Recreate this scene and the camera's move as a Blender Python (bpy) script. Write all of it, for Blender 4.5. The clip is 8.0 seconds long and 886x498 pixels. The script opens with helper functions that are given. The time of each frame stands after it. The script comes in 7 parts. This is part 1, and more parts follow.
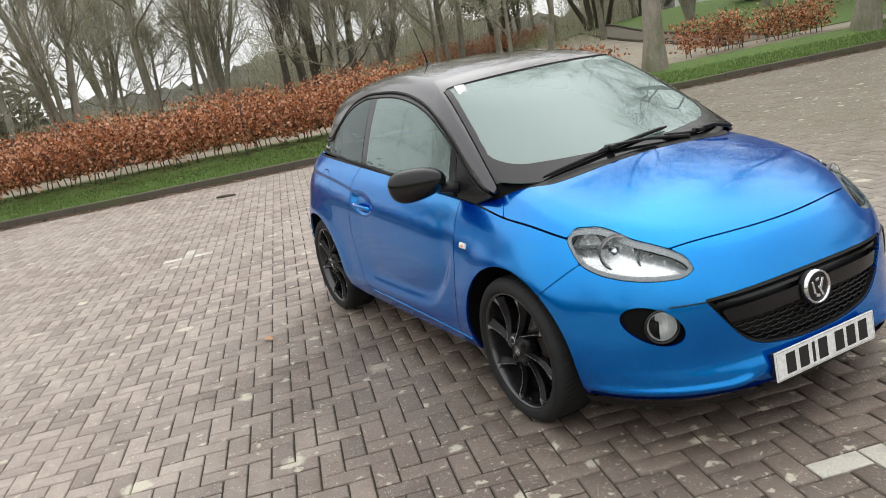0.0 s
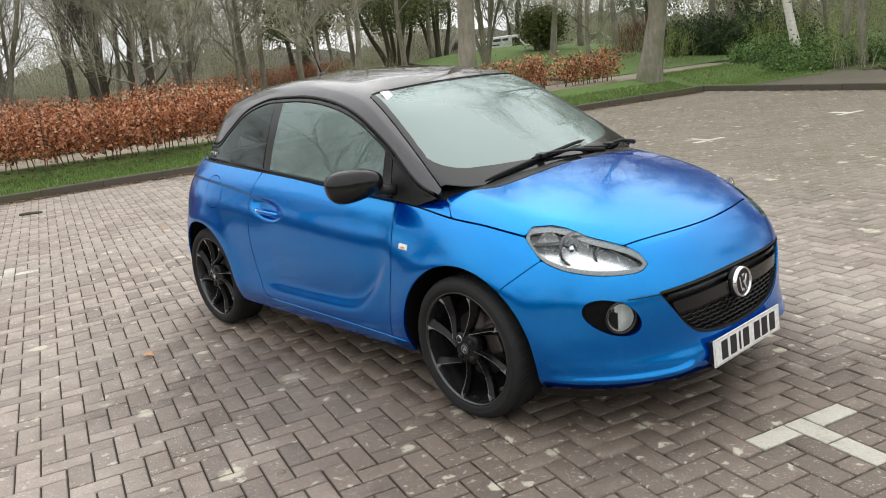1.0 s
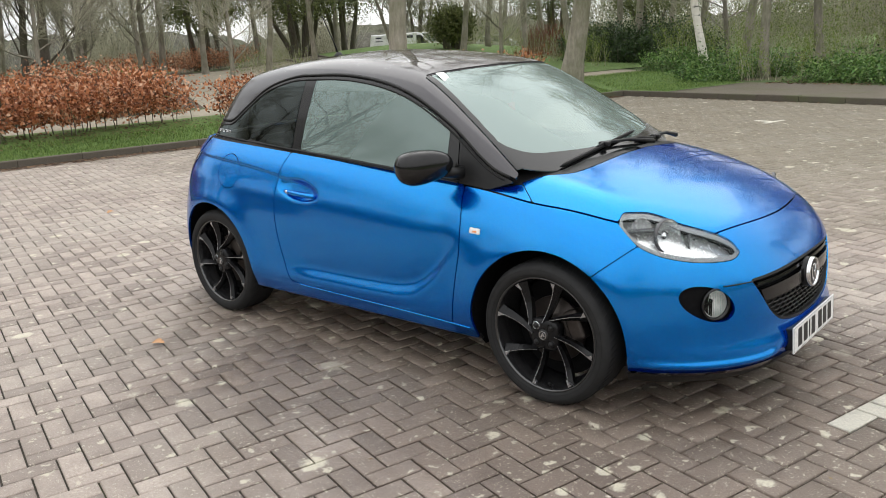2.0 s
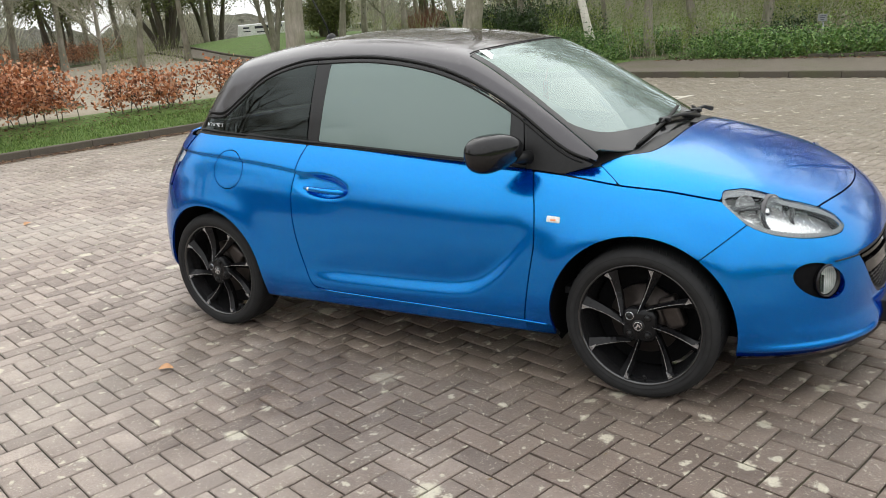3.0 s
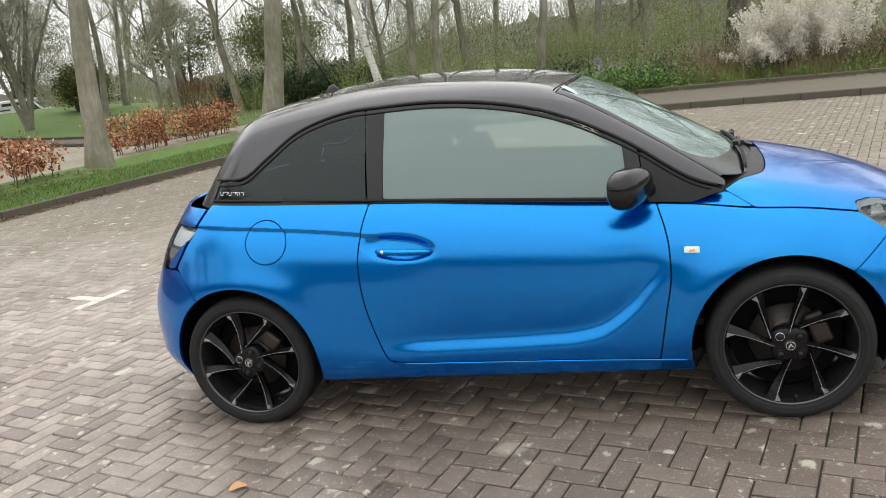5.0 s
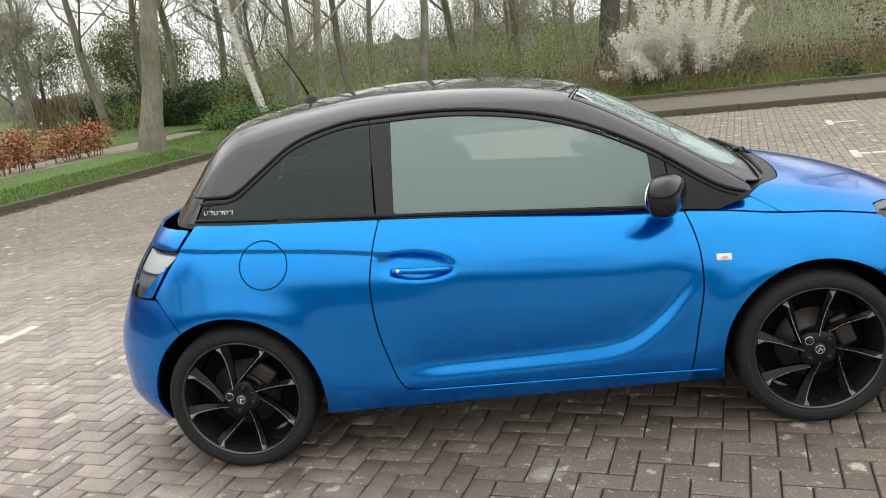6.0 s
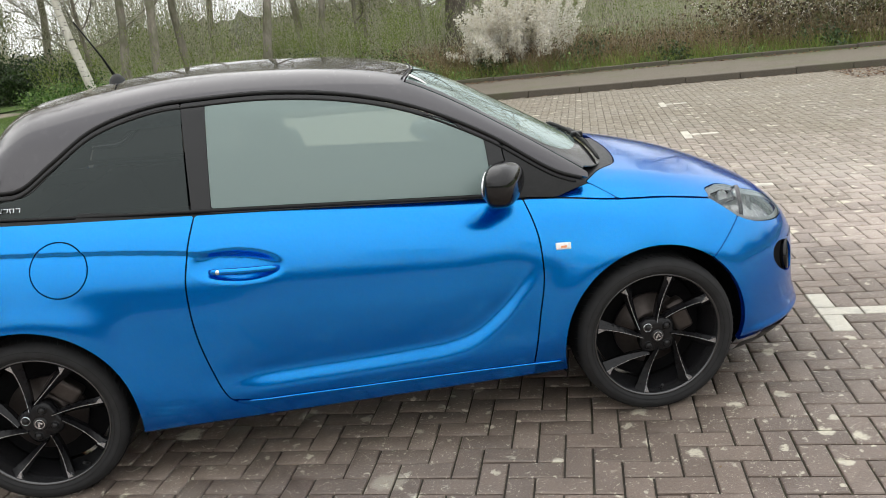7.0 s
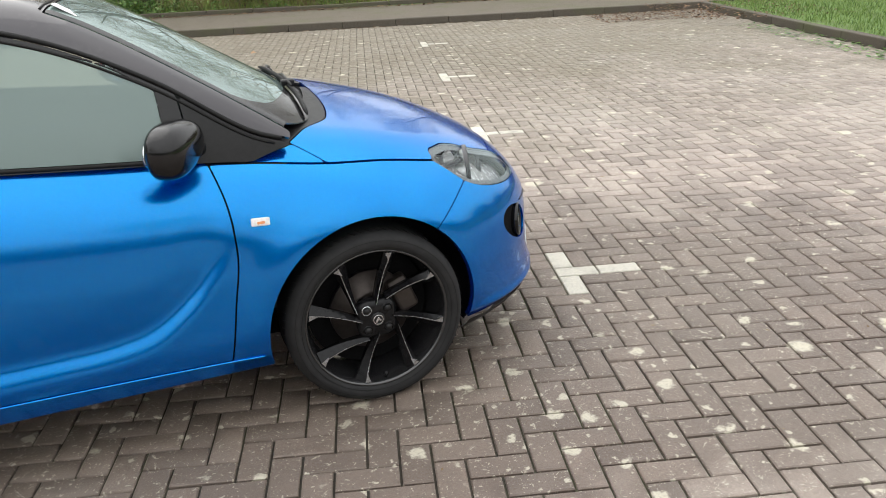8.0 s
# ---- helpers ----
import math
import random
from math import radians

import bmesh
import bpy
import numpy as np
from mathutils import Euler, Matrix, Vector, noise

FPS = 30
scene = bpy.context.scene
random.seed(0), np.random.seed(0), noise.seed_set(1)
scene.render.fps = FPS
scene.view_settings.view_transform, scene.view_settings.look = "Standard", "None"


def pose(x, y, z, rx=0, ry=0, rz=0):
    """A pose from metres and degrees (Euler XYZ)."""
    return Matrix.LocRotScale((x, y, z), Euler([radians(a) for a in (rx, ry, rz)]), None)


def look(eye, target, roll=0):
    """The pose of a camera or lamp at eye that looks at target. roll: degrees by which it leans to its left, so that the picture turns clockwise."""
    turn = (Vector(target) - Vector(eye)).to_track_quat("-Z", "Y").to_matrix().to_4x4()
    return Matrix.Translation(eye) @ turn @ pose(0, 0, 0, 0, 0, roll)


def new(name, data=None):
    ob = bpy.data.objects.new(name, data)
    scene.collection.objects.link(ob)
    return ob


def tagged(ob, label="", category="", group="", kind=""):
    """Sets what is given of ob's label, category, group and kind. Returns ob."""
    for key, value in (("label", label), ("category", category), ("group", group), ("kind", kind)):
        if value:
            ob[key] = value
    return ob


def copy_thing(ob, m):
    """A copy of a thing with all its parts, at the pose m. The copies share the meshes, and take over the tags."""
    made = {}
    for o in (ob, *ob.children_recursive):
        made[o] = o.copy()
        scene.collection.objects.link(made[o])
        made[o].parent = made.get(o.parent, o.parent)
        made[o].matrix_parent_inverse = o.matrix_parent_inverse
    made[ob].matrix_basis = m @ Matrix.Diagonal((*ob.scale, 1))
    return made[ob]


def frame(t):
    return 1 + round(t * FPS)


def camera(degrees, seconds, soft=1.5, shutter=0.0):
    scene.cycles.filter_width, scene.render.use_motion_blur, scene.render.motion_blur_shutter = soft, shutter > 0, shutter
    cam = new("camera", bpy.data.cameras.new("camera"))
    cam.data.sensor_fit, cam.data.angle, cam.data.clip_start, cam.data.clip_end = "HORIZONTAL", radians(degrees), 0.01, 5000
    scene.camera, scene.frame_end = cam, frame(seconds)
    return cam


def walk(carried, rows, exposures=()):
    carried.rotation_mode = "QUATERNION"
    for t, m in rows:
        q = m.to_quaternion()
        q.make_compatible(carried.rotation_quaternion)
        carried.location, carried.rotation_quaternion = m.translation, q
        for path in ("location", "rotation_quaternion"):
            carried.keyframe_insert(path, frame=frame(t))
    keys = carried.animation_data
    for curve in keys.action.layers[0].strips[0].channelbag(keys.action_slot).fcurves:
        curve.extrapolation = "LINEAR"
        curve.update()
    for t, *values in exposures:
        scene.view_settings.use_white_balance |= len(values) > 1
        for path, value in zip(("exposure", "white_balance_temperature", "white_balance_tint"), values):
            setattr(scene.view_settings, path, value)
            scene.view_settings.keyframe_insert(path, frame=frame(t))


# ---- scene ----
cam = camera(57.2, 8.0, soft=0.75)
PATH = [
    (0, (3.918, -2.31, 1.566), (2.153, -1.501, 1.087), -10.7),
    (0.5, (3.798, -2.638, 1.554), (2.152, -1.603, 1.084), -9.3),
    (1, (3.58, -2.905, 1.531), (2.097, -1.65, 1.057), -6.5),
    (1.1, (3.524, -2.932, 1.528), (2.067, -1.644, 1.06), -6.4),
    (1.5, (3.242, -3.13, 1.515), (1.885, -1.72, 1.101), -4.3),
    (2, (2.972, -3.43, 1.526), (1.685, -1.984, 1.023), -3.3),
    (2.2, (2.846, -3.516, 1.535), (1.608, -2.037, 1.008), -3.5),
    (3.3, (1.884, -3.717, 1.524), (0.92, -2.049, 0.986), -5.2),
    (3.5, (1.759, -3.744, 1.55), (0.843, -2.045, 1.025), -5.7),
    (4, (1.334, -3.741, 1.531), (0.558, -1.97, 1.016), -6.9),
    (4.5, (0.992, -3.906, 1.563), (0.338, -2.076, 1.092), -7.6),
    (4.7, (0.87, -3.96, 1.575), (0.284, -2.106, 1.106), -7.4),
    (5.8, (0.178, -3.854, 1.574), (-0.117, -1.934, 1.098), -7.8),
    (6, (0.052, -3.838, 1.588), (-0.138, -1.902, 1.122), -7.2),
    (6.5, (-0.05, -3.767, 1.625), (-0.081, -1.83, 1.128), -6.9),
    (7, (0.138, -3.609, 1.569), (0.295, -1.692, 1.019), -6.2),
    (7.5, (0.339, -3.445, 1.548), (0.698, -1.58, 0.922), -5.3),
    (8, (0.514, -3.183, 1.522), (1.161, -1.439, 0.787), -2.7),
]
walk(cam, [(t, look(eye, target, roll)) for t, eye, target, roll in PATH],
     exposures=[(0, -0.16), (1.5, -0.08), (3.5, 0.04), (6.0, 0.06), (8, 0.1)])

# ---- light: overcast spring day ----
world = bpy.data.worlds.new("sky")
scene.world = world
world.use_nodes = True
wn = world.node_tree
wn.nodes.clear()
w_sky = wn.nodes.new("ShaderNodeTexSky")
w_sky.sky_type, w_sky.sun_disc = "NISHITA", False
w_sky.sun_elevation, w_sky.sun_rotation = radians(52), radians(-35)
w_sky.air_density, w_sky.dust_density, w_sky.ozone_density = 1.0, 4.0, 1.0
w_grey = wn.nodes.new("ShaderNodeHueSaturation")
w_grey.inputs["Saturation"].default_value = 0.1
w_coord = wn.nodes.new("ShaderNodeTexCoord")
w_noise = wn.nodes.new("ShaderNodeTexNoise")
w_noise.inputs["Scale"].default_value, w_noise.inputs["Detail"].default_value = 2.6, 5.0
w_ramp = wn.nodes.new("ShaderNodeValToRGB")
w_ramp.color_ramp.elements[0].position, w_ramp.color_ramp.elements[0].color = 0.3, (6.9, 7.05, 7.2, 1)
w_ramp.color_ramp.elements[1].position, w_ramp.color_ramp.elements[1].color = 0.7, (8.7, 8.75, 8.7, 1)
w_sep = wn.nodes.new("ShaderNodeSeparateXYZ")
w_grad = wn.nodes.new("ShaderNodeMapRange")
w_grad.inputs[1].default_value, w_grad.inputs[2].default_value, w_grad.inputs[3].default_value, w_grad.inputs[4].default_value = 0.0, 1.0, 0.84, 1.42
w_mul = wn.nodes.new("ShaderNodeVectorMath")
w_mul.operation = "SCALE"
w_mix = wn.nodes.new("ShaderNodeMixRGB")
w_mix.inputs["Fac"].default_value = 0.9
w_back = wn.nodes.new("ShaderNodeBackground")
w_back.inputs["Strength"].default_value = 0.192
w_out = wn.nodes.new("ShaderNodeOutputWorld")
wn.links.new(w_sky.outputs["Color"], w_grey.inputs["Color"])
wn.links.new(w_coord.outputs["Generated"], w_noise.inputs["Vector"])
wn.links.new(w_noise.outputs["Fac"], w_ramp.inputs["Fac"])
wn.links.new(w_grey.outputs["Color"], w_mix.inputs["Color1"])
wn.links.new(w_ramp.outputs["Color"], w_mix.inputs["Color2"])
wn.links.new(w_coord.outputs["Generated"], w_sep.inputs[0])
wn.links.new(w_sep.outputs["Z"], w_grad.inputs[0])
wn.links.new(w_mix.outputs["Color"], w_mul.inputs[0])
wn.links.new(w_grad.outputs[0], w_mul.inputs["Scale"])
wn.links.new(w_mul.outputs[0], w_back.inputs["Color"])
wn.links.new(w_back.outputs["Background"], w_out.inputs["Surface"])

sun = new("sun", bpy.data.lights.new("sun", "SUN"))
sun.data.energy, sun.data.angle, sun.data.color = 0.8, radians(70), (1.0, 0.97, 0.92)
sun.matrix_world = look((-6, 8.5, 14), (0, 0, 0))

# ---- materials ----
class Mat:
    """A node material under construction; the first shader is a Principled one."""

    def __init__(self, name, color=(0.5, 0.5, 0.5), rough=0.5, metal=0.0, **more):
        self.m = bpy.data.materials.new(name)
        self.m.use_nodes = True
        self.t = self.m.node_tree
        self.p = self.t.nodes["Principled BSDF"]
        self.set(self.p, "Base Color", (*color, 1))
        self.set(self.p, "Roughness", rough)
        self.set(self.p, "Metallic", metal)
        for k, v in more.items():
            self.set(self.p, k.replace("_", " "), v)

    def set(self, node, key, value):
        if isinstance(value, bpy.types.NodeSocket):
            self.t.links.new(value, node.inputs[key])
        else:
            node.inputs[key].default_value = value

    def node(self, kind, out=0, props=(), **ins):
        n = self.t.nodes.new("ShaderNode" + kind)
        for k, v in props:
            if k == "operation":
                n.operation = v
            elif k == "feature":
                n.feature = v
            elif k == "blend_type":
                n.blend_type = v
            elif k == "interpolation":
                n.interpolation_type = v
        for k, v in ins.items():
            key = int(k[1:]) if k[0] == "i" and k[1:].isdigit() else k.replace("_", " ")
            self.set(n, key, v)
        return n.outputs[out]

    def coords(self, kind="Object", scale=1.0):
        if kind == "Position":
            v = self.node("NewGeometry", "Position")
        else:
            v = self.node("TexCoord", kind)
        return v if scale == 1.0 else self.node("Mapping", 0, i0=v, i3=(scale, scale, scale) if not isinstance(scale, tuple) else scale)

    def noise(self, v, scale, detail=4.0, rough=0.6, out=0):
        return self.node("TexNoise", out, Vector=v, Scale=scale, Detail=detail, Roughness=rough)

    def span(self, x, a, b, lo=0.0, hi=1.0):
        return self.node("MapRange", 0, i0=x, i1=a, i2=b, i3=lo, i4=hi)

    def mix(self, fac, a, b, kind="MIX"):
        a = (*a, 1) if isinstance(a, tuple) and len(a) == 3 else a
        b = (*b, 1) if isinstance(b, tuple) and len(b) == 3 else b
        return self.node("MixRGB", 0, (("blend_type", kind),), Fac=fac, Color1=a, Color2=b)

    def math(self, op, a, b=0.0):
        return self.node("Math", 0, (("operation", op),), i0=a, i1=b)

    def ramp(self, fac, *stops):
        n = self.t.nodes.new("ShaderNodeValToRGB")
        r = n.color_ramp
        while len(r.elements) < len(stops):
            r.elements.new(0.5)
        for e, (pos, col) in zip(r.elements, stops):
            e.position, e.color = pos, (*col, 1)
        self.t.links.new(fac, n.inputs["Fac"])
        return n.outputs["Color"]

    def color(self, socket):
        self.set(self.p, "Base Color", socket)
        return self

    def rough(self, socket):
        self.set(self.p, "Roughness", socket)
        return self

    def bump(self, height, strength=0.3, distance=0.01):
        self.set(self.p, "Normal", self.node("Bump", 0, Strength=strength, Distance=distance, Height=height))
        return self


def paint_material(name, deep, flip):
    """Metallic paint: a deep pigment, flakes that answer the sky in a lighter hue, and a clear coat with dust and drops."""
    k = Mat(name, deep, 0.5, 0.0, Coat_Weight=0.75, Coat_IOR=1.4, Specular_IOR_Level=0.0)
    v = k.coords("Object")
    flake = k.noise(v, 1500.0, 1.0)
    dust = k.noise(v, 38.0, 6.0, 0.7)
    broad = k.noise(v, 3.0, 3.0)
    k.color(k.mix(k.span(dust, 0.62, 0.85, 0.0, 0.03), deep, (0.3, 0.32, 0.34)))
    coat = k.span(broad, 0.3, 0.7, 0.012, 0.03)
    drops = k.node("TexVoronoi", 0, Vector=v, Scale=70.0)
    some = k.span(k.noise(v, 9.0, 2.0), 0.58, 0.7)
    wet = k.math("MULTIPLY", k.span(drops, 0.08, 0.2, 1.0, 0.0), some)
    skin = k.node("Bump", 0, Strength=0.25, Distance=0.0015, Height=wet)
    k.set(k.p, "Coat Roughness", coat)
    k.set(k.p, "Coat Normal", skin)
    metal = k.node("BsdfPrincipled", 0, Metallic=1.0, Coat_Weight=0.75, Coat_IOR=1.4, Coat_Roughness=coat, Coat_Normal=skin)
    k.t.links.new(k.mix(k.span(flake, 0.3, 0.7), tuple(c * 0.75 for c in flip), flip), metal.node.inputs["Base Color"])
    k.t.links.new(k.span(flake, 0.2, 0.8, 0.17, 0.25), metal.node.inputs["Roughness"])
    k.t.links.new(k.node("MixShader", 0, i0=0.5, i1=k.p.outputs[0], i2=metal), k.t.nodes["Material Output"].inputs["Surface"])
    return k.m


M_BLUE = paint_material("blue_paint", (0.0, 0.015, 0.27), (0.0, 0.435, 1.0))


def black_paint():
    k = Mat("black_paint", (0.03, 0.027, 0.031), 0.28, 0.65, Coat_Weight=1.0, Coat_IOR=1.62, Coat_Roughness=0.012, Specular_IOR_Level=0.0)
    v = k.coords("Object")
    drops = k.node("TexVoronoi", 0, Vector=v, Scale=95.0)
    sel = k.span(k.noise(v, 14.0, 2.0), 0.52, 0.66)
    wet = k.math("MULTIPLY", k.span(drops, 0.12, 0.3, 1.0, 0.0), sel)
    k.color(k.mix(k.span(k.noise(v, 30.0, 5.0), 0.55, 0.8, 0.0, 0.06), (0.03, 0.027, 0.031), (0.16, 0.155, 0.15)))
    k.set(k.p, "Coat Normal", k.node("Bump", 0, Strength=0.3, Distance=0.0015, Height=wet))
    return k.m


M_BLACK = black_paint()


def plain(name, color, rough, metal=0.0, grain=0.0, scale=60.0, **more):
    k = Mat(name, color, rough, metal, **more)
    v = k.coords("Object")
    n = k.noise(v, scale, 5.0, 0.65)
    k.color(k.mix(k.span(n, 0.3, 0.75), tuple(c * 0.8 for c in color), tuple(min(1, c * 1.2 + 0.004) for c in color)))
    k.rough(k.span(n, 0.3, 0.7, max(0.02, rough - 0.06), min(1, rough + 0.08)))
    if grain:
        k.bump(k.noise(v, scale * 9, 3.0), grain, 0.001)
    return k.m


def glass_material(name, tint, gloss=1.0, film=0.0, ior=1.95, haze=(0.48, 0.66, 0.62)):
    k = Mat(name)
    t = k.t
    t.nodes.remove(k.p)
    clear = k.node("BsdfTransparent", 0, Color=(*tint, 1))
    shine = k.node("BsdfGlossy", 0, Color=(0.86 * gloss, 0.98 * gloss, 0.96 * gloss, 1), Roughness=0.006)
    # pale film: mist on the glass, with part of the sky's reflection as colour
    mist_sheen = k.node("BsdfDiffuse", 0, Color=(*haze, 1))
    body = k.node("MixShader", 0, i0=film, i1=clear, i2=mist_sheen)
    out = k.node("MixShader", 0, i0=k.node("Fresnel", 0, IOR=ior), i1=body, i2=shine)
    t.links.new(out, t.nodes["Material Output"].inputs["Surface"])
    return k.m


M_GLASS = glass_material("window_glass", (0.46, 0.52, 0.5), 1.0, 0.3, 1.7, (0.4, 0.53, 0.5))
# unfilmed copy of the door glass, added so daylight shows through the cabin
M_CLEARGLASS = glass_material("clear_window_glass", (0.86, 0.92, 0.9), 1.0, 0.0, 1.5)
M_SCREEN = glass_material("windscreen_glass", (0.35, 0.39, 0.38), 1.0, 0.3, 1.85, (0.4, 0.52, 0.49))
M_PRIVACY = glass_material("tinted_glass", (0.1, 0.11, 0.12), 1.0, 0.0, 1.5)
M_LENS = glass_material("clear_lens", (0.96, 0.97, 0.97), 1.0, 0.0, 1.35)
M_RUBBER = plain("rubber", (0.004, 0.004, 0.004), 0.55, 0.0, 0.2, Specular_IOR_Level=0.25)
M_TYRE = plain("tyre_rubber", (0.02, 0.02, 0.0205), 0.72, 0.0, 0.35, 25.0, Specular_IOR_Level=0.2)
M_TRIM = plain("black_plastic", (0.007, 0.007, 0.0075), 0.4, 0.0, 0.25, Specular_IOR_Level=0.35)
M_GLOSSBLACK = plain("gloss_black", (0.005, 0.005, 0.0055), 0.12, 0.0, 0.0, 40.0, Specular_IOR_Level=0.4)
M_RIM = plain("black_alloy", (0.006, 0.006, 0.0068), 0.2, 0.0, 0.0, 50.0, Specular_IOR_Level=0.22)
M_BARREL = plain("rim_barrel", (0.014, 0.014, 0.015), 0.14, 0.0, 0.0, 50.0, Specular_IOR_Level=0.9)
M_EDGE = plain("polished_edge", (0.44, 0.45, 0.47), 0.25, 0.9)
M_CHROME = plain("chrome", (0.72, 0.73, 0.75), 0.12, 1.0)
M_REFLECTOR = plain("lamp_reflector", (0.95, 0.95, 0.95), 0.24, 0.55)
M_LAMPSILVER = plain("lamp_silver", (0.74, 0.74, 0.73), 0.35, 0.15)
M_LAMPGREY = plain("lamp_bezel", (0.3, 0.31, 0.32), 0.35, 0.3)
M_LAMPDARK = plain("lamp_divider", (0.1, 0.1, 0.105), 0.4, 0.2)
M_DISC = plain("brake_disc", (0.06, 0.05, 0.045), 0.45, 0.7)
M_DARK = plain("underside", (0.004, 0.004, 0.0045), 0.9, Specular_IOR_Level=0.1)
M_FABRIC = plain("seat_fabric", (0.03, 0.032, 0.036), 0.95, 0.0, 0.5)
M_BLUETRIM = plain("blue_trim", (0.02, 0.1, 0.4), 0.45)
M_CABIN = plain("cabin_plastic", (0.03, 0.032, 0.034), 0.7, 0.0, 0.3)
M_HEADLINER = plain("headliner", (0.36, 0.37, 0.36), 0.95)
M_RED = plain("red_tag", (0.6, 0.03, 0.03), 0.6)
M_WHITE = plain("white_plastic", (0.75, 0.75, 0.73), 0.4)
M_AMBER = plain("amber", (0.75, 0.3, 0.12), 0.25)
M_INK = plain("plate_ink", (0.01, 0.01, 0.01), 0.5)

# ---- the car's outer form, as smooth functions of x (forward), a (half width) and z (up) ----
CY = 0.02          # the car's middle line
HUB_F, HUB_R, HUB_Z, TYRE_R, ARCH_R = 1.1555, -1.1555, 0.306, 0.311, 0.366


class Curve:
    """A smooth curve through a few knots, straight beyond its ends."""

    def __init__(self, *knots):
        self.x = np.array([k[0] for k in knots], float)
        self.y = np.array([k[1] for k in knots], float)
        d = np.diff(self.y) / np.diff(self.x)
        m = np.concatenate([[d[0]], (d[:-1] + d[1:]) / 2, [d[-1]]])
        m[1:-1] = np.where(d[:-1] * d[1:] <= 0, 0.0, m[1:-1])
        self.m = m

    def __call__(self, q):
        q = np.asarray(q, float)
        i = np.clip(np.searchsorted(self.x, q) - 1, 0, len(self.x) - 2)
        h = self.x[i + 1] - self.x[i]
        t = np.clip((q - self.x[i]) / h, 0, 1)
        y = ((1 + 2 * t) * (1 - t) ** 2 * self.y[i] + t * (1 - t) ** 2 * h * self.m[i]
             + t * t * (3 - 2 * t) * self.y[i + 1] + t * t * (t - 1) * h * self.m[i + 1])
        return y + np.minimum(q - self.x[0], 0) * self.m[0] + np.maximum(q - self.x[-1], 0) * self.m[-1]


def smax(a, b, k):
    h = np.maximum(k - np.abs(a - b), 0) / k
    return np.maximum(a, b) + h * h * k / 4


def sstep(t):
    t = np.clip(t, 0, 1)
    return t * t * (3 - 2 * t)


BELT = Curve((-1.75, 1.06), (-1.2, 1.03), (-0.5, 0.982), (0.1, 0.94), (0.7, 0.893), (0.8, 0.882), (1.05, 0.858), (1.43, 0.812), (1.8, 0.72))
SIDE_LOW = Curve((0.12, 0.74), (0.19, 0.79), (0.24, 0.815), (0.3, 0.833), (0.36, 0.838), (0.46, 0.838), (0.58, 0.838), (0.72, 0.836), (1.1, 0.83))
SHOULDER = Curve((-0.15, 0.26), (-0.05, 0.165), (0.0, 0.118), (0.03, 0.09), (0.06, 0.067), (0.1, 0.045), (0.15, 0.026), (0.21, 0.012), (0.28, 0.0045), (0.36, 0.0), (0.6, 0.0))
SIDE_X = Curve((-1.6, 0.0), (-1.1, 0.012), (-0.4, 0.006), (0.3, 0.0), (0.85, -0.006), (1.3, 0.0), (1.8, 0.0))
NOSE = Curve((0.1, 1.87), (0.17, 1.92), (0.21, 1.958), (0.27, 1.978), (0.33, 1.962), (0.42, 1.96), (0.52, 1.96), (0.6, 1.948), (0.68, 1.92), (0.8, 1.86))
TAIL = Curve((0.1, -1.66), (0.22, -1.73), (0.35, -1.80), (0.55, -1.795), (0.7, -1.735), (0.85, -1.655), (1.0, -1.545), (1.12, -1.47))
CROWN = Curve((0.4, 1.14), (0.8, 1.035), (1.0, 0.994), (1.2, 0.96), (1.4, 0.91), (1.55, 0.862), (1.7, 0.797), (1.8, 0.742), (1.88, 0.68), (1.98, 0.56), (2.08, 0.4))
CREASE = Curve((-1.7, 0.985), (-1.25, 0.945), (-1.03, 0.928), (-0.57, 0.875), (-0.41, 0.845), (-0.2, 0.81))
BLADE = Curve((-0.5, 0.31), (-0.21, 0.315), (0.19, 0.322), (0.36, 0.333), (0.46, 0.36), (0.56, 0.43), (0.65, 0.52), (0.74, 0.62))


def side_width(x, z):
    w = SIDE_LOW(z) + SIDE_X(x) - SHOULDER(BELT(x) - z)
    for hub in (HUB_F, HUB_R):
        r = np.hypot(x - hub, (z - HUB_Z) * 1.03)
        w = w + 0.016 * np.exp(-((r - 0.375) / 0.095) ** 2) * sstep((z - 0.2) / 0.2)
    down = CREASE(x) - z
    w = w - 0.013 * sstep(down / 0.014) * np.exp(-np.maximum(down, 0) / 0.11) * sstep((-0.18 - x) / 0.25) * sstep((x + 1.68) / 0.2)
    up = z - BLADE(x)
    w = w - 0.022 * sstep(up / 0.1) * np.exp(-np.maximum(up - 0.07, 0) / 0.16) * sstep((x + 0.62) / 0.35) * sstep((0.74 - x) / 0.16)
    q = ((x + 0.365) / 0.175) ** 2 + ((z - 0.80 + 0.10 * (x + 0.365)) / 0.062) ** 2
    w = w - 0.02 * sstep((1 - q) / 0.8)
    return w


def top_height(x, a):
    return CROWN(x) - 0.062 * (a / 0.6) ** 2


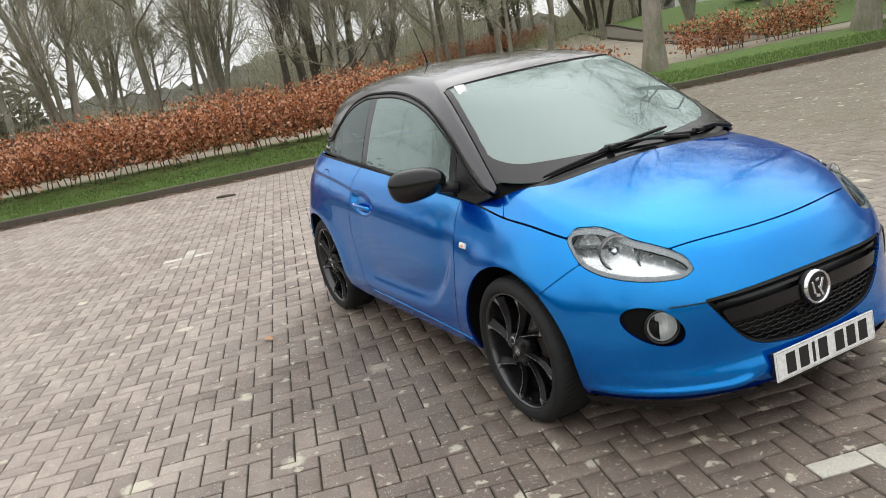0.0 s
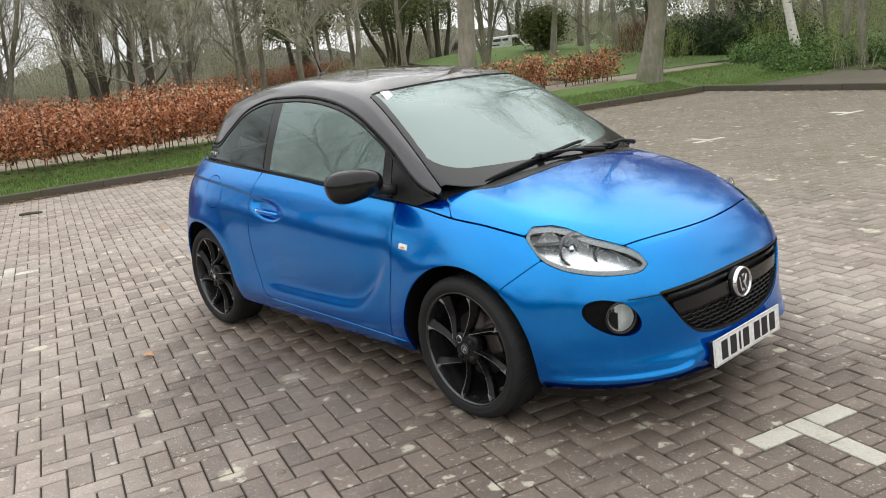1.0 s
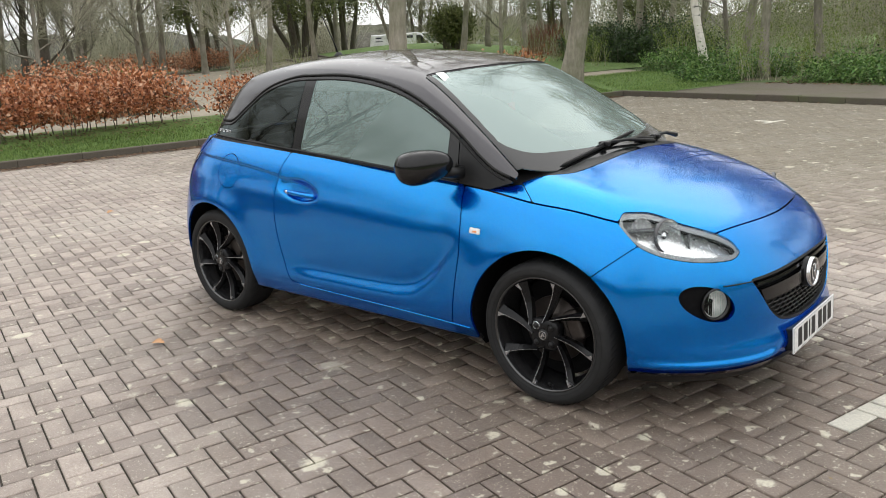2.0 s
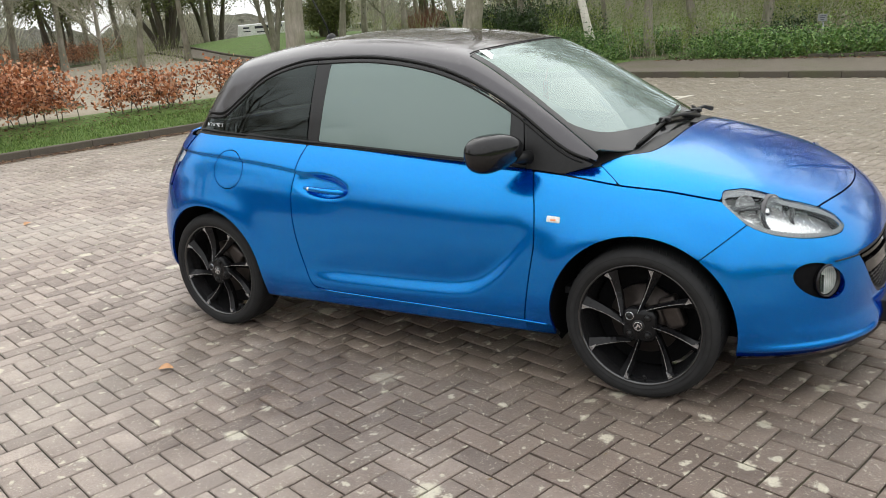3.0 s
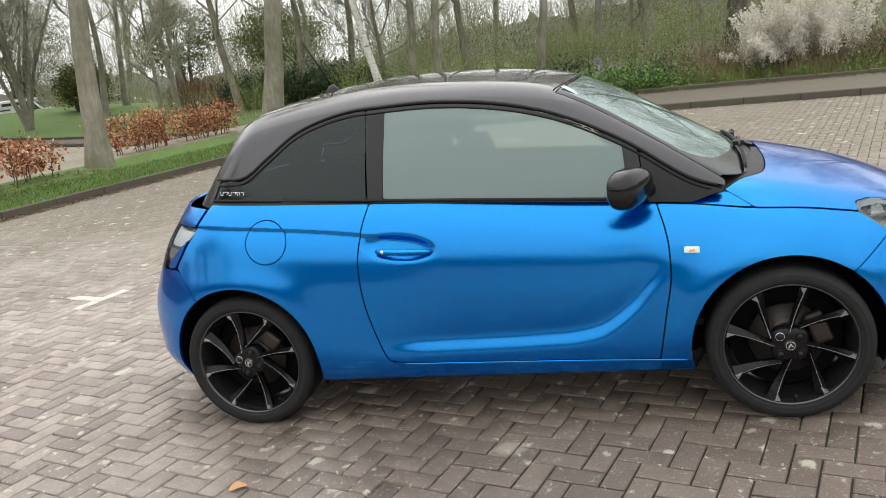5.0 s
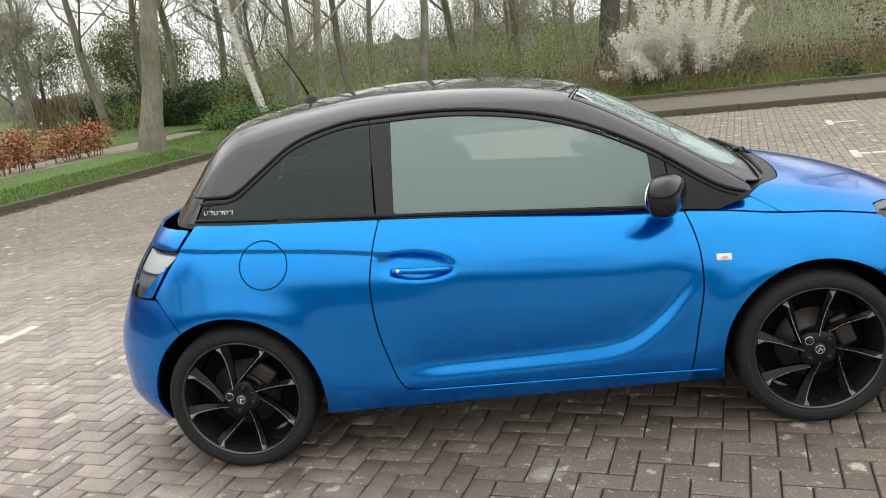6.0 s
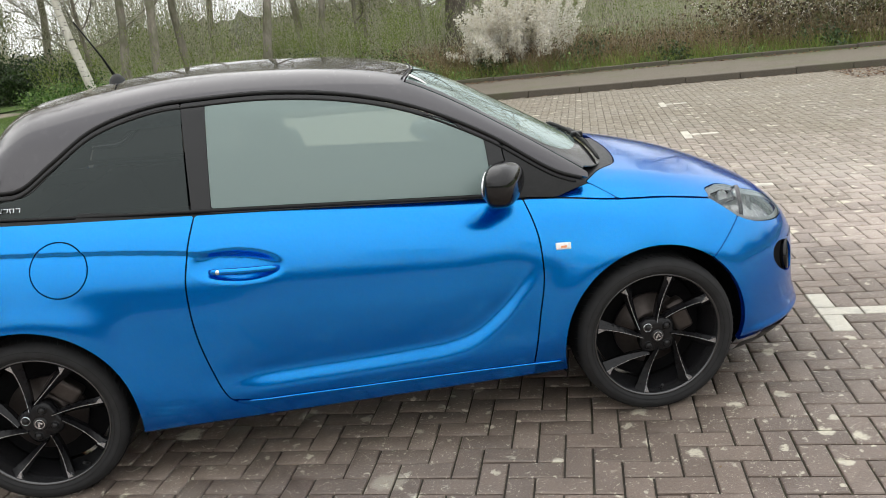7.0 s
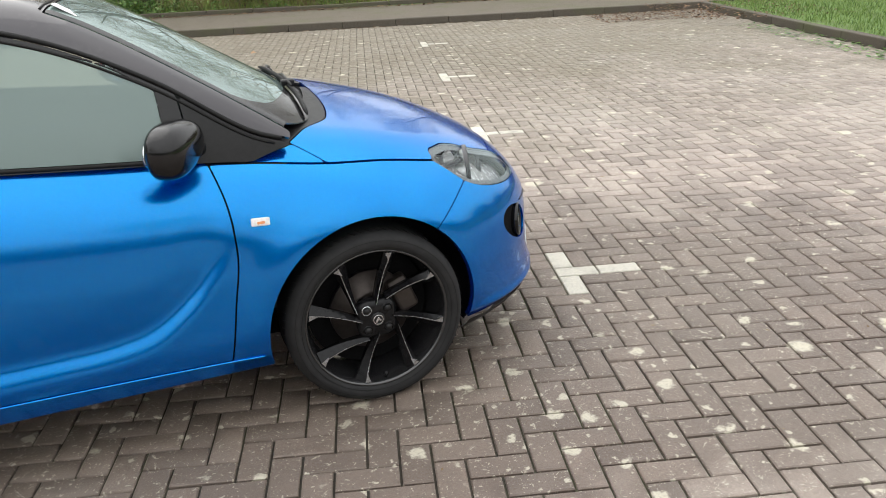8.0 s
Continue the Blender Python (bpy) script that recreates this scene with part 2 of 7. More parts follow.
def body(x, a, z):
    """Below 0 inside the lower body."""
    a = np.abs(a)
    w = np.maximum(side_width(x, z), 0.05)
    nose, tail = np.maximum(NOSE(z), 1.3), np.minimum(TAIL(z), -1.2)
    f = np.maximum(x - 1.0, 0) / (nose - 1.0)
    r = np.maximum(-0.85 - x, 0) / (-0.85 - tail)
    b = a / w
    plan = np.where(f > 0, (f ** 2.7 + b ** 2.7 + 1e-12) ** (1 / 2.7), np.where(r > 0, (r ** 3.8 + b ** 3.8 + 1e-12) ** (1 / 3.8), b))
    g = (plan - 1) * w
    g = smax(g, (z - top_height(x, a)) * 0.9, 0.09)
    lip = np.exp(-((z - 0.238 - 0.10 * np.clip(0.42 - a, 0, 0.2)) / 0.02) ** 2) * sstep((a - 0.27) / 0.12) * sstep((x - 1.45) / 0.2)
    g = g - 0.014 * lip
    return smax(g, 0.145 - z, 0.05)


ROOF = Curve((-1.75, 1.24), (-1.35, 1.352), (-1.1, 1.405), (-0.8, 1.451), (-0.45, 1.474), (-0.1, 1.458), (0.15, 1.43), (0.36, 1.385), (0.7, 1.27))
GLASS_SIDE = Curve((0.8, 0.755), (0.9, 0.735), (1.0, 0.708), (1.15, 0.655), (1.3, 0.59), (1.42, 0.53))


def cabin(x, a, z):
    """Below 0 inside the glasshouse."""
    a = np.abs(a)
    w = GLASS_SIDE(z) - 0.10 * sstep((-0.85 - x) / 0.9) ** 1.5 - 0.03 * sstep((x - 0.3) / 0.8)
    g = a - w
    g = smax(g, z - (ROOF(x) - 0.045 * (a / 0.56) ** 2), 0.11)
    screen = 1.075 - (z - 0.985) * 1.66 - 0.135 * (a / 0.6) ** 2
    g = smax(g, (x - screen) * 0.52, 0.05)
    tail = -1.515 + (z - 1.03) * 0.82 + 0.16 * (a / 0.6) ** 2
    return smax(g, (tail - x) * 0.77, 0.07)


def reach(fun, base, way, far=1.5, steps=24):
    """The distance along each ray at which it leaves the form."""
    lo, hi = np.zeros(way.shape[:-1]), np.full(way.shape[:-1], far)
    for _ in range(steps):
        mid = (lo + hi) / 2
        p = base + way * mid[..., None]
        inside = fun(p[..., 0], np.abs(p[..., 1]), p[..., 2]) < 0
        lo, hi = np.where(inside, mid, lo), np.where(inside, hi, mid)
    return base + way * ((lo + hi) / 2)[..., None]


# ---- mesh tools ----
def mesh_object(name, verts, faces, material, parent=None, label="", smooth=True):
    me = bpy.data.meshes.new(name)
    me.from_pydata([tuple(v) for v in verts], [], [tuple(f) for f in faces])
    me.materials.append(material)
    if smooth:
        me.polygons.foreach_set("use_smooth", np.ones(len(me.polygons), bool))
    me.update()
    ob = new(name, me)
    if parent is not None:
        ob.parent = parent
    if label:
        ob["label"] = label
    return ob


def part(name, bm, material, parent=None, label="", smooth=None):
    """A bmesh as one mesh object under a thing or a part."""
    me = bpy.data.meshes.new(name)
    if smooth is not None:
        for f in bm.faces:
            f.smooth = smooth
    bm.to_mesh(me)
    bm.free()
    me.materials.append(material)
    ob = new(name, me)
    if parent is not None:
        ob.parent = parent
    if label:
        ob["label"] = label
    return ob


def empty(name, m=None, parent=None):
    ob = new(name)
    ob.empty_display_size = 0.1
    if m is not None:
        ob.matrix_world = m
    if parent is not None:
        ob.parent = parent
    return ob


def add_box(bm, size, m=None, bevel=0.0, segments=2):
    r = bmesh.ops.create_cube(bm, size=1.0, matrix=(m or Matrix()) @ Matrix.Diagonal((*size, 1)))
    if bevel:
        edges = {e for v in r["verts"] for e in v.link_edges}
        bmesh.ops.bevel(bm, geom=list(edges), offset=bevel, segments=segments, affect="EDGES", profile=0.5)


def add_lathe(bm, profile, m=None, steps=48, closed=False):
    """Turns a profile of (radius, height) round z."""
    m = m or Matrix()
    rings = []
    for r, h in profile:
        rings.append([bm.verts.new(m @ Vector((r * math.cos(2 * math.pi * i / steps), r * math.sin(2 * math.pi * i / steps), h))) for i in range(steps)])
    pairs = list(zip(rings, rings[1:])) + ([(rings[-1], rings[0])] if closed else [])
    for p, q in pairs:
        for i in range(steps):
            j = (i + 1) % steps
            bm.faces.new((p[i], p[j], q[j], q[i])).smooth = True


def add_tube(bm, points, radii, sides=8, cap=True):
    """A tapered tube along points."""
    pts = [Vector(p) for p in points]
    if not isinstance(radii, (list, tuple)):
        radii = [radii] * len(pts)
    rings = []
    for i, p in enumerate(pts):
        d = (pts[min(i + 1, len(pts) - 1)] - pts[max(i - 1, 0)]).normalized()
        s = d.cross(Vector((0.13, 0.31, 0.94)) if abs(d.z) < 0.9 else Vector((0.94, 0.2, 0.1))).normalized()
        u = s.cross(d)
        rings.append([bm.verts.new(p + (s * math.cos(2 * math.pi * k / sides) + u * math.sin(2 * math.pi * k / sides)) * radii[i]) for k in range(sides)])
    for a, b in zip(rings, rings[1:]):
        for k in range(sides):
            j = (k + 1) % sides
            bm.faces.new((a[k], b[k], b[j], a[j])).smooth = True
    if cap:
        bm.faces.new(rings[0])
        bm.faces.new(rings[-1][::-1])


class Chart:
    """A grid of points on a form, with outward normals."""

    def __init__(self, fun, base, way, far=1.5):
        self.fun = fun
        self.p = reach(fun, base, way, far, 26)
        e = 1e-4
        x, y, z = (self.p[..., i] for i in range(3))
        a = np.abs(y)
        sy = np.where(y < 0, -1.0, 1.0)
        n = np.stack([fun(x + e, a, z) - fun(x - e, a, z), sy * (fun(x, a + e, z) - fun(x, a - e, z)), fun(x, a, z + e) - fun(x, a, z - e)], -1)
        self.n = n / np.maximum(np.linalg.norm(n, axis=-1, keepdims=True), 1e-9)
        q = np.cross(self.p[1:, :-1] - self.p[:-1, :-1], self.p[:-1, 1:] - self.p[:-1, :-1])
        self.flip = (q * self.n[:-1, :-1]).sum() < 0
        self.x, self.y, self.z, self.a = x, y, z, a


def cut_panel(chart, g, thick=0.012, lift=0.0):
    """The piece of the chart where g < 0, with its edge turned inwards: vertices and faces."""
    p, n = chart.p + chart.n * lift, chart.n
    rows, cols = g.shape
    idx = np.arange(rows * cols).reshape(rows, cols)
    inside = g < 0
    q = np.stack([idx[:-1, :-1], idx[1:, :-1], idx[1:, 1:], idx[:-1, 1:]], -1).reshape(-1, 4)
    if chart.flip:
        q = q[:, ::-1]
    cnt = inside.reshape(-1)[q].sum(1)
    polys = [tuple(f) for f in q[cnt == 4]]
    P, N, G = p.reshape(-1, 3), n.reshape(-1, 3), g.reshape(-1)
    extra_p, extra_n, made = [], [], {}
    total = rows * cols
    for f in q[(cnt > 0) & (cnt < 4)]:
        out = []
        for i in range(4):
            a, b = int(f[i]), int(f[(i + 1) % 4])
            if G[a] < 0:
                out.append(a)
            if (G[a] < 0) != (G[b] < 0):
                key = (a, b) if a < b else (b, a)
                if key not in made:
                    k0, k1 = key
                    t = min(max(G[k0] / (G[k0] - G[k1]), 0.02), 0.98)
                    made[key] = total + len(extra_p)
                    extra_p.append(P[k0] * (1 - t) + P[k1] * t)
                    extra_n.append(N[k0] * (1 - t) + N[k1] * t)
                out.append(made[key])
        if len(out) > 2:
            polys.append(tuple(out))
    if extra_p:
        P, N = np.concatenate([P, np.array(extra_p)]), np.concatenate([N, np.array(extra_n)])
    used = sorted({i for f in polys for i in f})
    back = {i: k for k, i in enumerate(used)}
    verts = [P[i] for i in used]
    norms = [N[i] for i in used]
    faces = [tuple(back[i] for i in f) for f in polys]
    if thick:
        edges = set()
        for f in faces:
            for i in range(len(f)):
                edges.add((f[i], f[(i + 1) % len(f)]))
        rim, outer, inner = [e for e in edges if (e[1], e[0]) not in edges], {}, {}
        for i, j in rim:
            for k in (i, j):
                if k not in outer:
                    outer[k] = len(verts)
                    verts.append(verts[k])
                    inner[k] = len(verts)
                    verts.append(verts[k] - norms[k] * thick)
            faces.append((outer[j], outer[i], inner[i], inner[j]))
    return verts, faces


def panel(name, chart, g, material, parent, label="", thick=0.012, lift=0.0):
    v, f = cut_panel(chart, g, thick, lift)
    return mesh_object(name, v, f, material, parent, label)


def both(g):
    return np.maximum.reduce(g)


def on_form(fun, x, z, s=-1, lift=0.0):
    """The point of the form's side at x and z, and its normal."""
    b = np.array([[x, 0.0, z]])
    p = reach(fun, b, np.array([[0.0, float(s), 0.0]]), 1.2, 22)[0]
    e = 1e-4
    a = abs(p[1])
    n = np.array([fun(x + e, a, z) - fun(x - e, a, z), s * (fun(x, a + e, z) - fun(x, a - e, z)), fun(x, a, z + e) - fun(x, a, z - e)])
    n = n / np.linalg.norm(n)
    return Vector(p + n * lift), Vector(n)


def on_front(a_y, z, lift=0.0):
    """The point of the lower body's nose at that y and height, and its normal."""
    b = np.array([[0.9, a_y, z]])
    p = reach(body, b, np.array([[1.0, 0.0, 0.0]]), 1.3, 34)[0]
    e = 1e-4
    a, s = abs(p[1]), (1 if p[1] >= 0 else -1)
    n = np.array([body(p[0] + e, a, z) - body(p[0] - e, a, z), s * (body(p[0], a + e, z) - body(p[0], a - e, z)), body(p[0], a, z + e) - body(p[0], a, z - e)])
    n = n / np.linalg.norm(n)
    return Vector(p + n * lift), Vector(n)


def facing(p, n, up=(0, 0, 1)):
    """A pose at p whose z axis is n and whose y axis leans towards up."""
    n = Vector(n).normalized()
    x = Vector(up).cross(n).normalized()
    y = n.cross(x)
    return Matrix.Translation(p) @ Matrix((x, y, n)).transposed().to_4x4()


# ---- the car ----
car = tagged(empty("hatchback_car"), "metallic blue hatchback with black roof and black wheels on paving", "car")
car.matrix_world = pose(0, CY, 0)

# grids on the lower body: round the middle, round the nose, round the tail; and one on the glasshouse
U = np.arange(-1.56, 1.83, 0.0095)
TT = np.linspace(-1, 1, 331)
half = np.abs(TT)
tz = np.where(half > 0.42, 0.12 + (1 - half) / 0.58 * 0.98, 1.10)
ta = np.where(half > 0.42, 1.0, half / 0.42)
ways = np.stack([np.zeros_like(TT), np.sign(TT) * ta, tz - 0.5], -1)
ways /= np.linalg.norm(ways, axis=-1, keepdims=True)
mid = Chart(body, np.stack([U, 0 * U, 0 * U + 0.5], -1)[:, None, :] * np.ones((1, len(TT), 1)), np.ones((len(U), 1, 1)) * ways[None])
TH = np.radians(np.linspace(-97, 97, 331))
ZZ = np.arange(0.150, 0.86, 0.0065)
fan = np.stack([np.cos(TH), np.sin(TH), 0 * TH], -1)
nose = Chart(body, np.array([1.0, 0, 0]) + np.stack([0 * ZZ, 0 * ZZ, ZZ], -1)[:, None, :] * np.ones((1, len(TH), 1)), np.ones((len(ZZ), 1, 1)) * fan[None])
ZT = np.arange(0.150, 1.075, 0.009)
fan2 = np.stack([-np.cos(TH[::2]), np.sin(TH[::2]), 0 * TH[::2]], -1)
tail = Chart(body, np.array([-0.85, 0, 0]) + np.stack([0 * ZT, 0 * ZT, ZT], -1)[:, None, :] * np.ones((1, len(fan2), 1)), np.ones((len(ZT), 1, 1)) * fan2[None])
UC = np.arange(-1.70, 1.13, 0.0095)
PH = np.radians(np.linspace(-12, 192, 361))
fan3 = np.stack([0 * PH, np.cos(PH), np.sin(PH)], -1)
top = Chart(cabin, np.stack([UC, 0 * UC, 0 * UC + 0.92], -1)[:, None, :] * np.ones((1, len(PH), 1)), np.ones((len(UC), 1, 1)) * fan3[None])

# shut lines and outlines
DOOR_BACK = Curve((0.268, -0.40), (0.30, -0.455), (0.35, -0.487), (0.43, -0.512), (0.56, -0.54), (0.72, -0.55), (0.857, -0.53), (1.0, -0.49), (1.1, -0.46))
DOOR_FRONT = Curve((0.2, 0.655), (0.29, 0.672), (0.45, 0.70), (0.638, 0.73), (0.774, 0.722), (0.92, 0.68), (1.0, 0.65))
DOOR_BASE = Curve((-0.5, 0.312), (-0.4, 0.294), (-0.2, 0.288), (0.3, 0.28), (0.8, 0.266))
FENDER_TOP = Curve((0.6, 0.9), (0.8, 0.876), (1.045, 0.842), (1.246, 0.822), (1.42, 0.79), (1.6, 0.75))
CAP_TOP = Curve((0.78, 0.9), (0.86, 0.915), (0.95, 0.94), (1.0, 0.95))
LAMP_TOP = Curve((0.022, 0.782), (0.035, 0.806), (0.06, 0.816), (0.11, 0.816), (0.18, 0.803), (0.26, 0.772), (0.35, 0.744), (0.42, 0.717), (0.46, 0.69), (0.478, 0.664))
LAMP_BASE = Curve((0.022, 0.782), (0.046, 0.752), (0.08, 0.715), (0.143, 0.682), (0.237, 0.658), (0.33, 0.646), (0.424, 0.643), (0.462, 0.651), (0.478, 0.664))
GRILLE_BASE = Curve((-0.01, 0.332), (0.0, 0.332), (0.2, 0.346), (0.30, 0.372), (0.36, 0.42), (0.40, 0.475), (0.44, 0.535), (0.47, 0.585))
GLASS_TOP = Curve((-0.47, 1.346), (-0.434, 1.348), (-0.181, 1.345), (0.104, 1.305), (0.317, 1.245), (0.464, 1.187), (0.585, 1.107), (0.65, 1.06))
QUARTER_TOP = Curve((-1.3, 1.098), (-1.145, 1.1), (-1.06, 1.115), (-0.967, 1.183), (-0.86, 1.26), (-0.721, 1.322), (-0.585, 1.348), (-0.5, 1.35))
GROOVE = Curve((-1.32, 1.136), (-1.189, 1.131), (-1.09, 1.135), (-0.977, 1.208), (-0.835, 1.303), (-0.675, 1.354), (-0.514, 1.372), (-0.179, 1.367), (0.128, 1.323), (0.341, 1.259), (0.588, 1.136), (0.832, 0.972), (0.93, 0.935))
GAP = 0.0028


def lamp_s(c):
    return (c.x - 1.42) * 0.8 + (0.70 - c.a) * 0.6


def lamp_region(c):
    s = lamp_s(c)
    return both([c.z - LAMP_TOP(s), LAMP_BASE(s) - c.z, 0.022 - s, s - 0.478])


def arch(c, r=ARCH_R):
    return np.maximum(r - np.hypot(c.x - HUB_F, c.z - HUB_Z), r - np.hypot(c.x - HUB_R, c.z - HUB_Z))


def bonnet_front(c):
    return 1.806 - 0.35 * c.a ** 2


def bonnet_back(c):
    return screen_foot(c) + 0.045 * sstep((0.6 - c.a) / 0.12)


def screen_foot(c):
    return np.where(c.a < 0.65, 1.105 - 0.03 * (c.a / 0.47) ** 5, 0.953 + 1.45 * (c.a - 0.65))


def seam_x(z):
    return 1.392 + (z - 0.598) * 1.22


def grille_region(c):
    return both([GRILLE_BASE(c.a) - c.z, c.z - 0.578 + 0.06 * c.a ** 2, c.a - 0.47, 1.7 - c.x])


def pod_region(c):
    return (((c.a - 0.605) / 0.078) ** 2 + ((c.z - 0.489 - 0.35 * (c.a - 0.605)) / 0.068) ** 2 - 1) * 0.05


def tail_lamp(c):
    return both([c.x + 1.322 + 1.197 * (0.939 - c.z), c.z - 0.937 + 0.05 * (c.x + 1.3), 0.745 - c.z, 0.42 - c.a])


c = mid
sides = ((-1, "right"), (1, "left"))
for s, _ in sides:
    own = -s * c.y + 0.05
    door = panel("door", c, both([own, DOOR_BACK(c.z) + GAP - c.x, c.x - DOOR_FRONT(c.z) + GAP, DOOR_BASE(c.x) + GAP - c.z, c.z - BELT(c.x) + 0.004]), M_BLUE, car, "metallic blue door with recessed pull handle")
    if s < 0:
        door_right = door
    else:
        door_left = door
    panel("front_wing", c, both([own, DOOR_FRONT(c.z) + GAP - c.x, c.x - seam_x(c.z) + GAP, c.z - FENDER_TOP(c.x) + GAP, 0.215 - c.z, arch(c), -lamp_region(c) + GAP]), M_BLUE, car)
    cap_zone = both([own, FENDER_TOP(c.x) + GAP - c.z, c.z - CAP_TOP(c.x), c.x - bonnet_back(c) + GAP, 0.78 - c.x])
    cap_line = c.z - FENDER_TOP(c.x) - 0.3 * np.maximum(c.x - 0.8, 0)
    panel("wing_cap", c, both([cap_zone, cap_line + 0.001]), M_BLUE, car)
    panel("pillar_foot", c, both([cap_zone, 0.001 - cap_line]), M_TRIM, car, "black plastic foot of the windscreen pillar")
    fuel = np.hypot((c.x + 0.965) * 0.97, c.z - 0.862) - 0.093 if s < 0 else np.full_like(c.x, 1.0)
    panel("rear_wing", c, both([own, c.x - DOOR_BACK(c.z) + GAP, c.z - BELT(c.x) + 0.004, 0.215 - c.z, arch(c), -tail_lamp(c) + GAP, -1.256 + (c.z - 1.028) * 0.74 - c.x + GAP,
                                 np.minimum(-1.33 - (c.z - 0.6) * 0.72 - c.x + GAP, 0.76 - c.z), -fuel + 0.0021]), M_BLUE, car)
    if s < 0:
        panel("fuel_flap", c, both([own, fuel + 0.0021]), M_BLUE, car, "round blue fuel filler flap")
    panel("sill", c, both([own, DOOR_BACK(c.z) - c.x, c.x - 0.84, c.z - DOOR_BASE(c.x) + GAP, 0.215 - c.z, arch(c)]), M_BLUE, car)
    panel("sill_trim", c, both([own, -0.9 - c.x, c.x - 0.9, c.z - 0.222, arch(c)]), M_TRIM, car, lift=-0.012)

panel("bonnet", c, both([c.x - bonnet_front(c) + GAP, FENDER_TOP(c.x) + GAP - c.z, bonnet_back(c) + GAP - c.x, -lamp_region(c) + GAP, 0.7 - c.z]), M_BLUE, car, "blue bonnet with dried rain spots")
panel("cowl", c, both([c.x - bonnet_back(c) - 0.02, 0.80 - c.x, c.a - 0.665, 0.86 - c.z]), M_TRIM, car, "black plastic scuttle panel", 0.0, -0.014)
# dark inner skin that closes the shut lines
panel("inner_skin", c, both([np.minimum(c.z - BELT(c.x) + 0.02, 1.12 - c.x), arch(c, 0.385), np.where((c.x > 1.0) & (c.a < 0.6), c.x - 1.7, -1.0), -lamp_region(c) - 0.01, -tail_lamp(c) - 0.004]), M_DARK, car, "", 0.0, -0.013)

c = nose
panel("front_bumper", c, both([seam_x(c.z) + GAP - c.x, np.where(c.a < 0.55, bonnet_front(c) + GAP - c.x, np.where(c.z > 0.74, 0.01, -1.0)), -lamp_region(c) + GAP, -grille_region(c), -pod_region(c), arch(c), 0.205 - c.z]), M_BLUE, car, "blue front bumper", 0.02)
panel("front_lip", c, both([c.z - 0.208, 1.3 - c.x, arch(c)]), M_TRIM, car, "black plastic chin", 0.0, 0.012)
panel("inner_skin", c, both([1.35 - c.x, -grille_region(c) - 0.02, -pod_region(c) - 0.01, -lamp_region(c) - 0.01, arch(c, 0.385), c.z - 0.75]), M_DARK, car, "", 0.0, -0.03)
c = tail
bump_line = 0.6 + (-1.33 - c.x) * 1.39
panel("rear_bumper", c, both([c.z - np.minimum(bump_line, 0.755) + GAP, -1.2 * 0 + c.x + 1.2, 0.2 - c.z, arch(c)]), M_BLUE, car, "blue rear bumper")
panel("tailgate", c, both([0.76 - c.z, c.z - BELT(c.x) + 0.02, c.x + 1.27 - (c.z - 1.028) * 0.74, -tail_lamp(c) + GAP]), M_BLUE, car)
for s, _ in sides:
    panel("tail_light", c, both([tail_lamp(c) + 0.001, -s * c.y]), M_LENS, car, "clear rear light cluster")
    panel("tail_light_back", c, both([tail_lamp(c) + 0.004, -s * c.y]), M_LAMPDARK, car, "", 0.0, -0.03)
    # bright reflection on the lamp's upper part, put in as a silver piece
    panel("tail_light_bowl", c, both([tail_lamp(c) + 0.012, 0.86 - c.z, -s * c.y]), M_LAMPSILVER, car, "silver upper patch for a bright reflection", 0.012, -0.02)
    panel("tail_light_bar", c, both([tail_lamp(c) + 0.012, c.z - 0.845, 0.8 - c.z, -s * c.y]), M_LAMPGREY, car, "grey lamp section", 0.012, -0.02)
panel("inner_skin", c, both([c.x + 1.15, arch(c, 0.385), c.z - 1.0]), M_DARK, car, "", 0.0, -0.035)

# glasshouse
c = top
screen_edge = 0.485 + (c.x - 0.3) * 0.24
screen_top = 0.385 - 0.26 * c.a ** 2
is_screen = both([screen_top - c.x, c.a - screen_edge - 0.028])
is_rear = both([c.x + 1.19, c.a - 0.5, 1.04 - c.z, c.z - 1.30])
side_zone = np.maximum(c.z - GROOVE(c.x), -1.266 + (c.z - 1.03) * 0.5 - c.x)
roof_cut = both([-side_zone + 0.004, -is_screen + GAP, -is_rear + GAP, BELT(c.x) - 0.02 - c.z, np.where(c.x < -1.2, 1.0 - c.z, -1.0), c.x - 0.955])
panel("roof", c, roof_cut, M_BLACK, car, "gloss black roof with fine rain drops")
lower_end = np.where(c.a < 0.66, c.x - screen_foot(c) + 0.012, c.x - 0.945)
panel("windscreen", c, both([is_screen + GAP, 0.86 - c.z, lower_end]), M_SCREEN, car, "windscreen reflecting a bright sky and branches", 0.004)
inner_edge = np.hypot(np.maximum(c.a - screen_edge + 0.16, 0) / 0.16, np.maximum(c.x + 0.16 * (c.a / 0.6) ** 2 - 0.935, 0) / 0.115)
panel("screen_border", c, both([is_screen + GAP, 0.86 - c.z, lower_end, 1 - np.maximum.reduce([inner_edge, (c.a - screen_edge + 0.16) / 0.16 + 0.02, (screen_top + 0.03 - c.x) / 0.03])]), M_GLOSSBLACK, car, "black printed border of the windscreen", 0.0, 0.0012)
panel("rear_window", c, both([is_rear + GAP]), M_PRIVACY, car, "dark tinted rear window", 0.004)
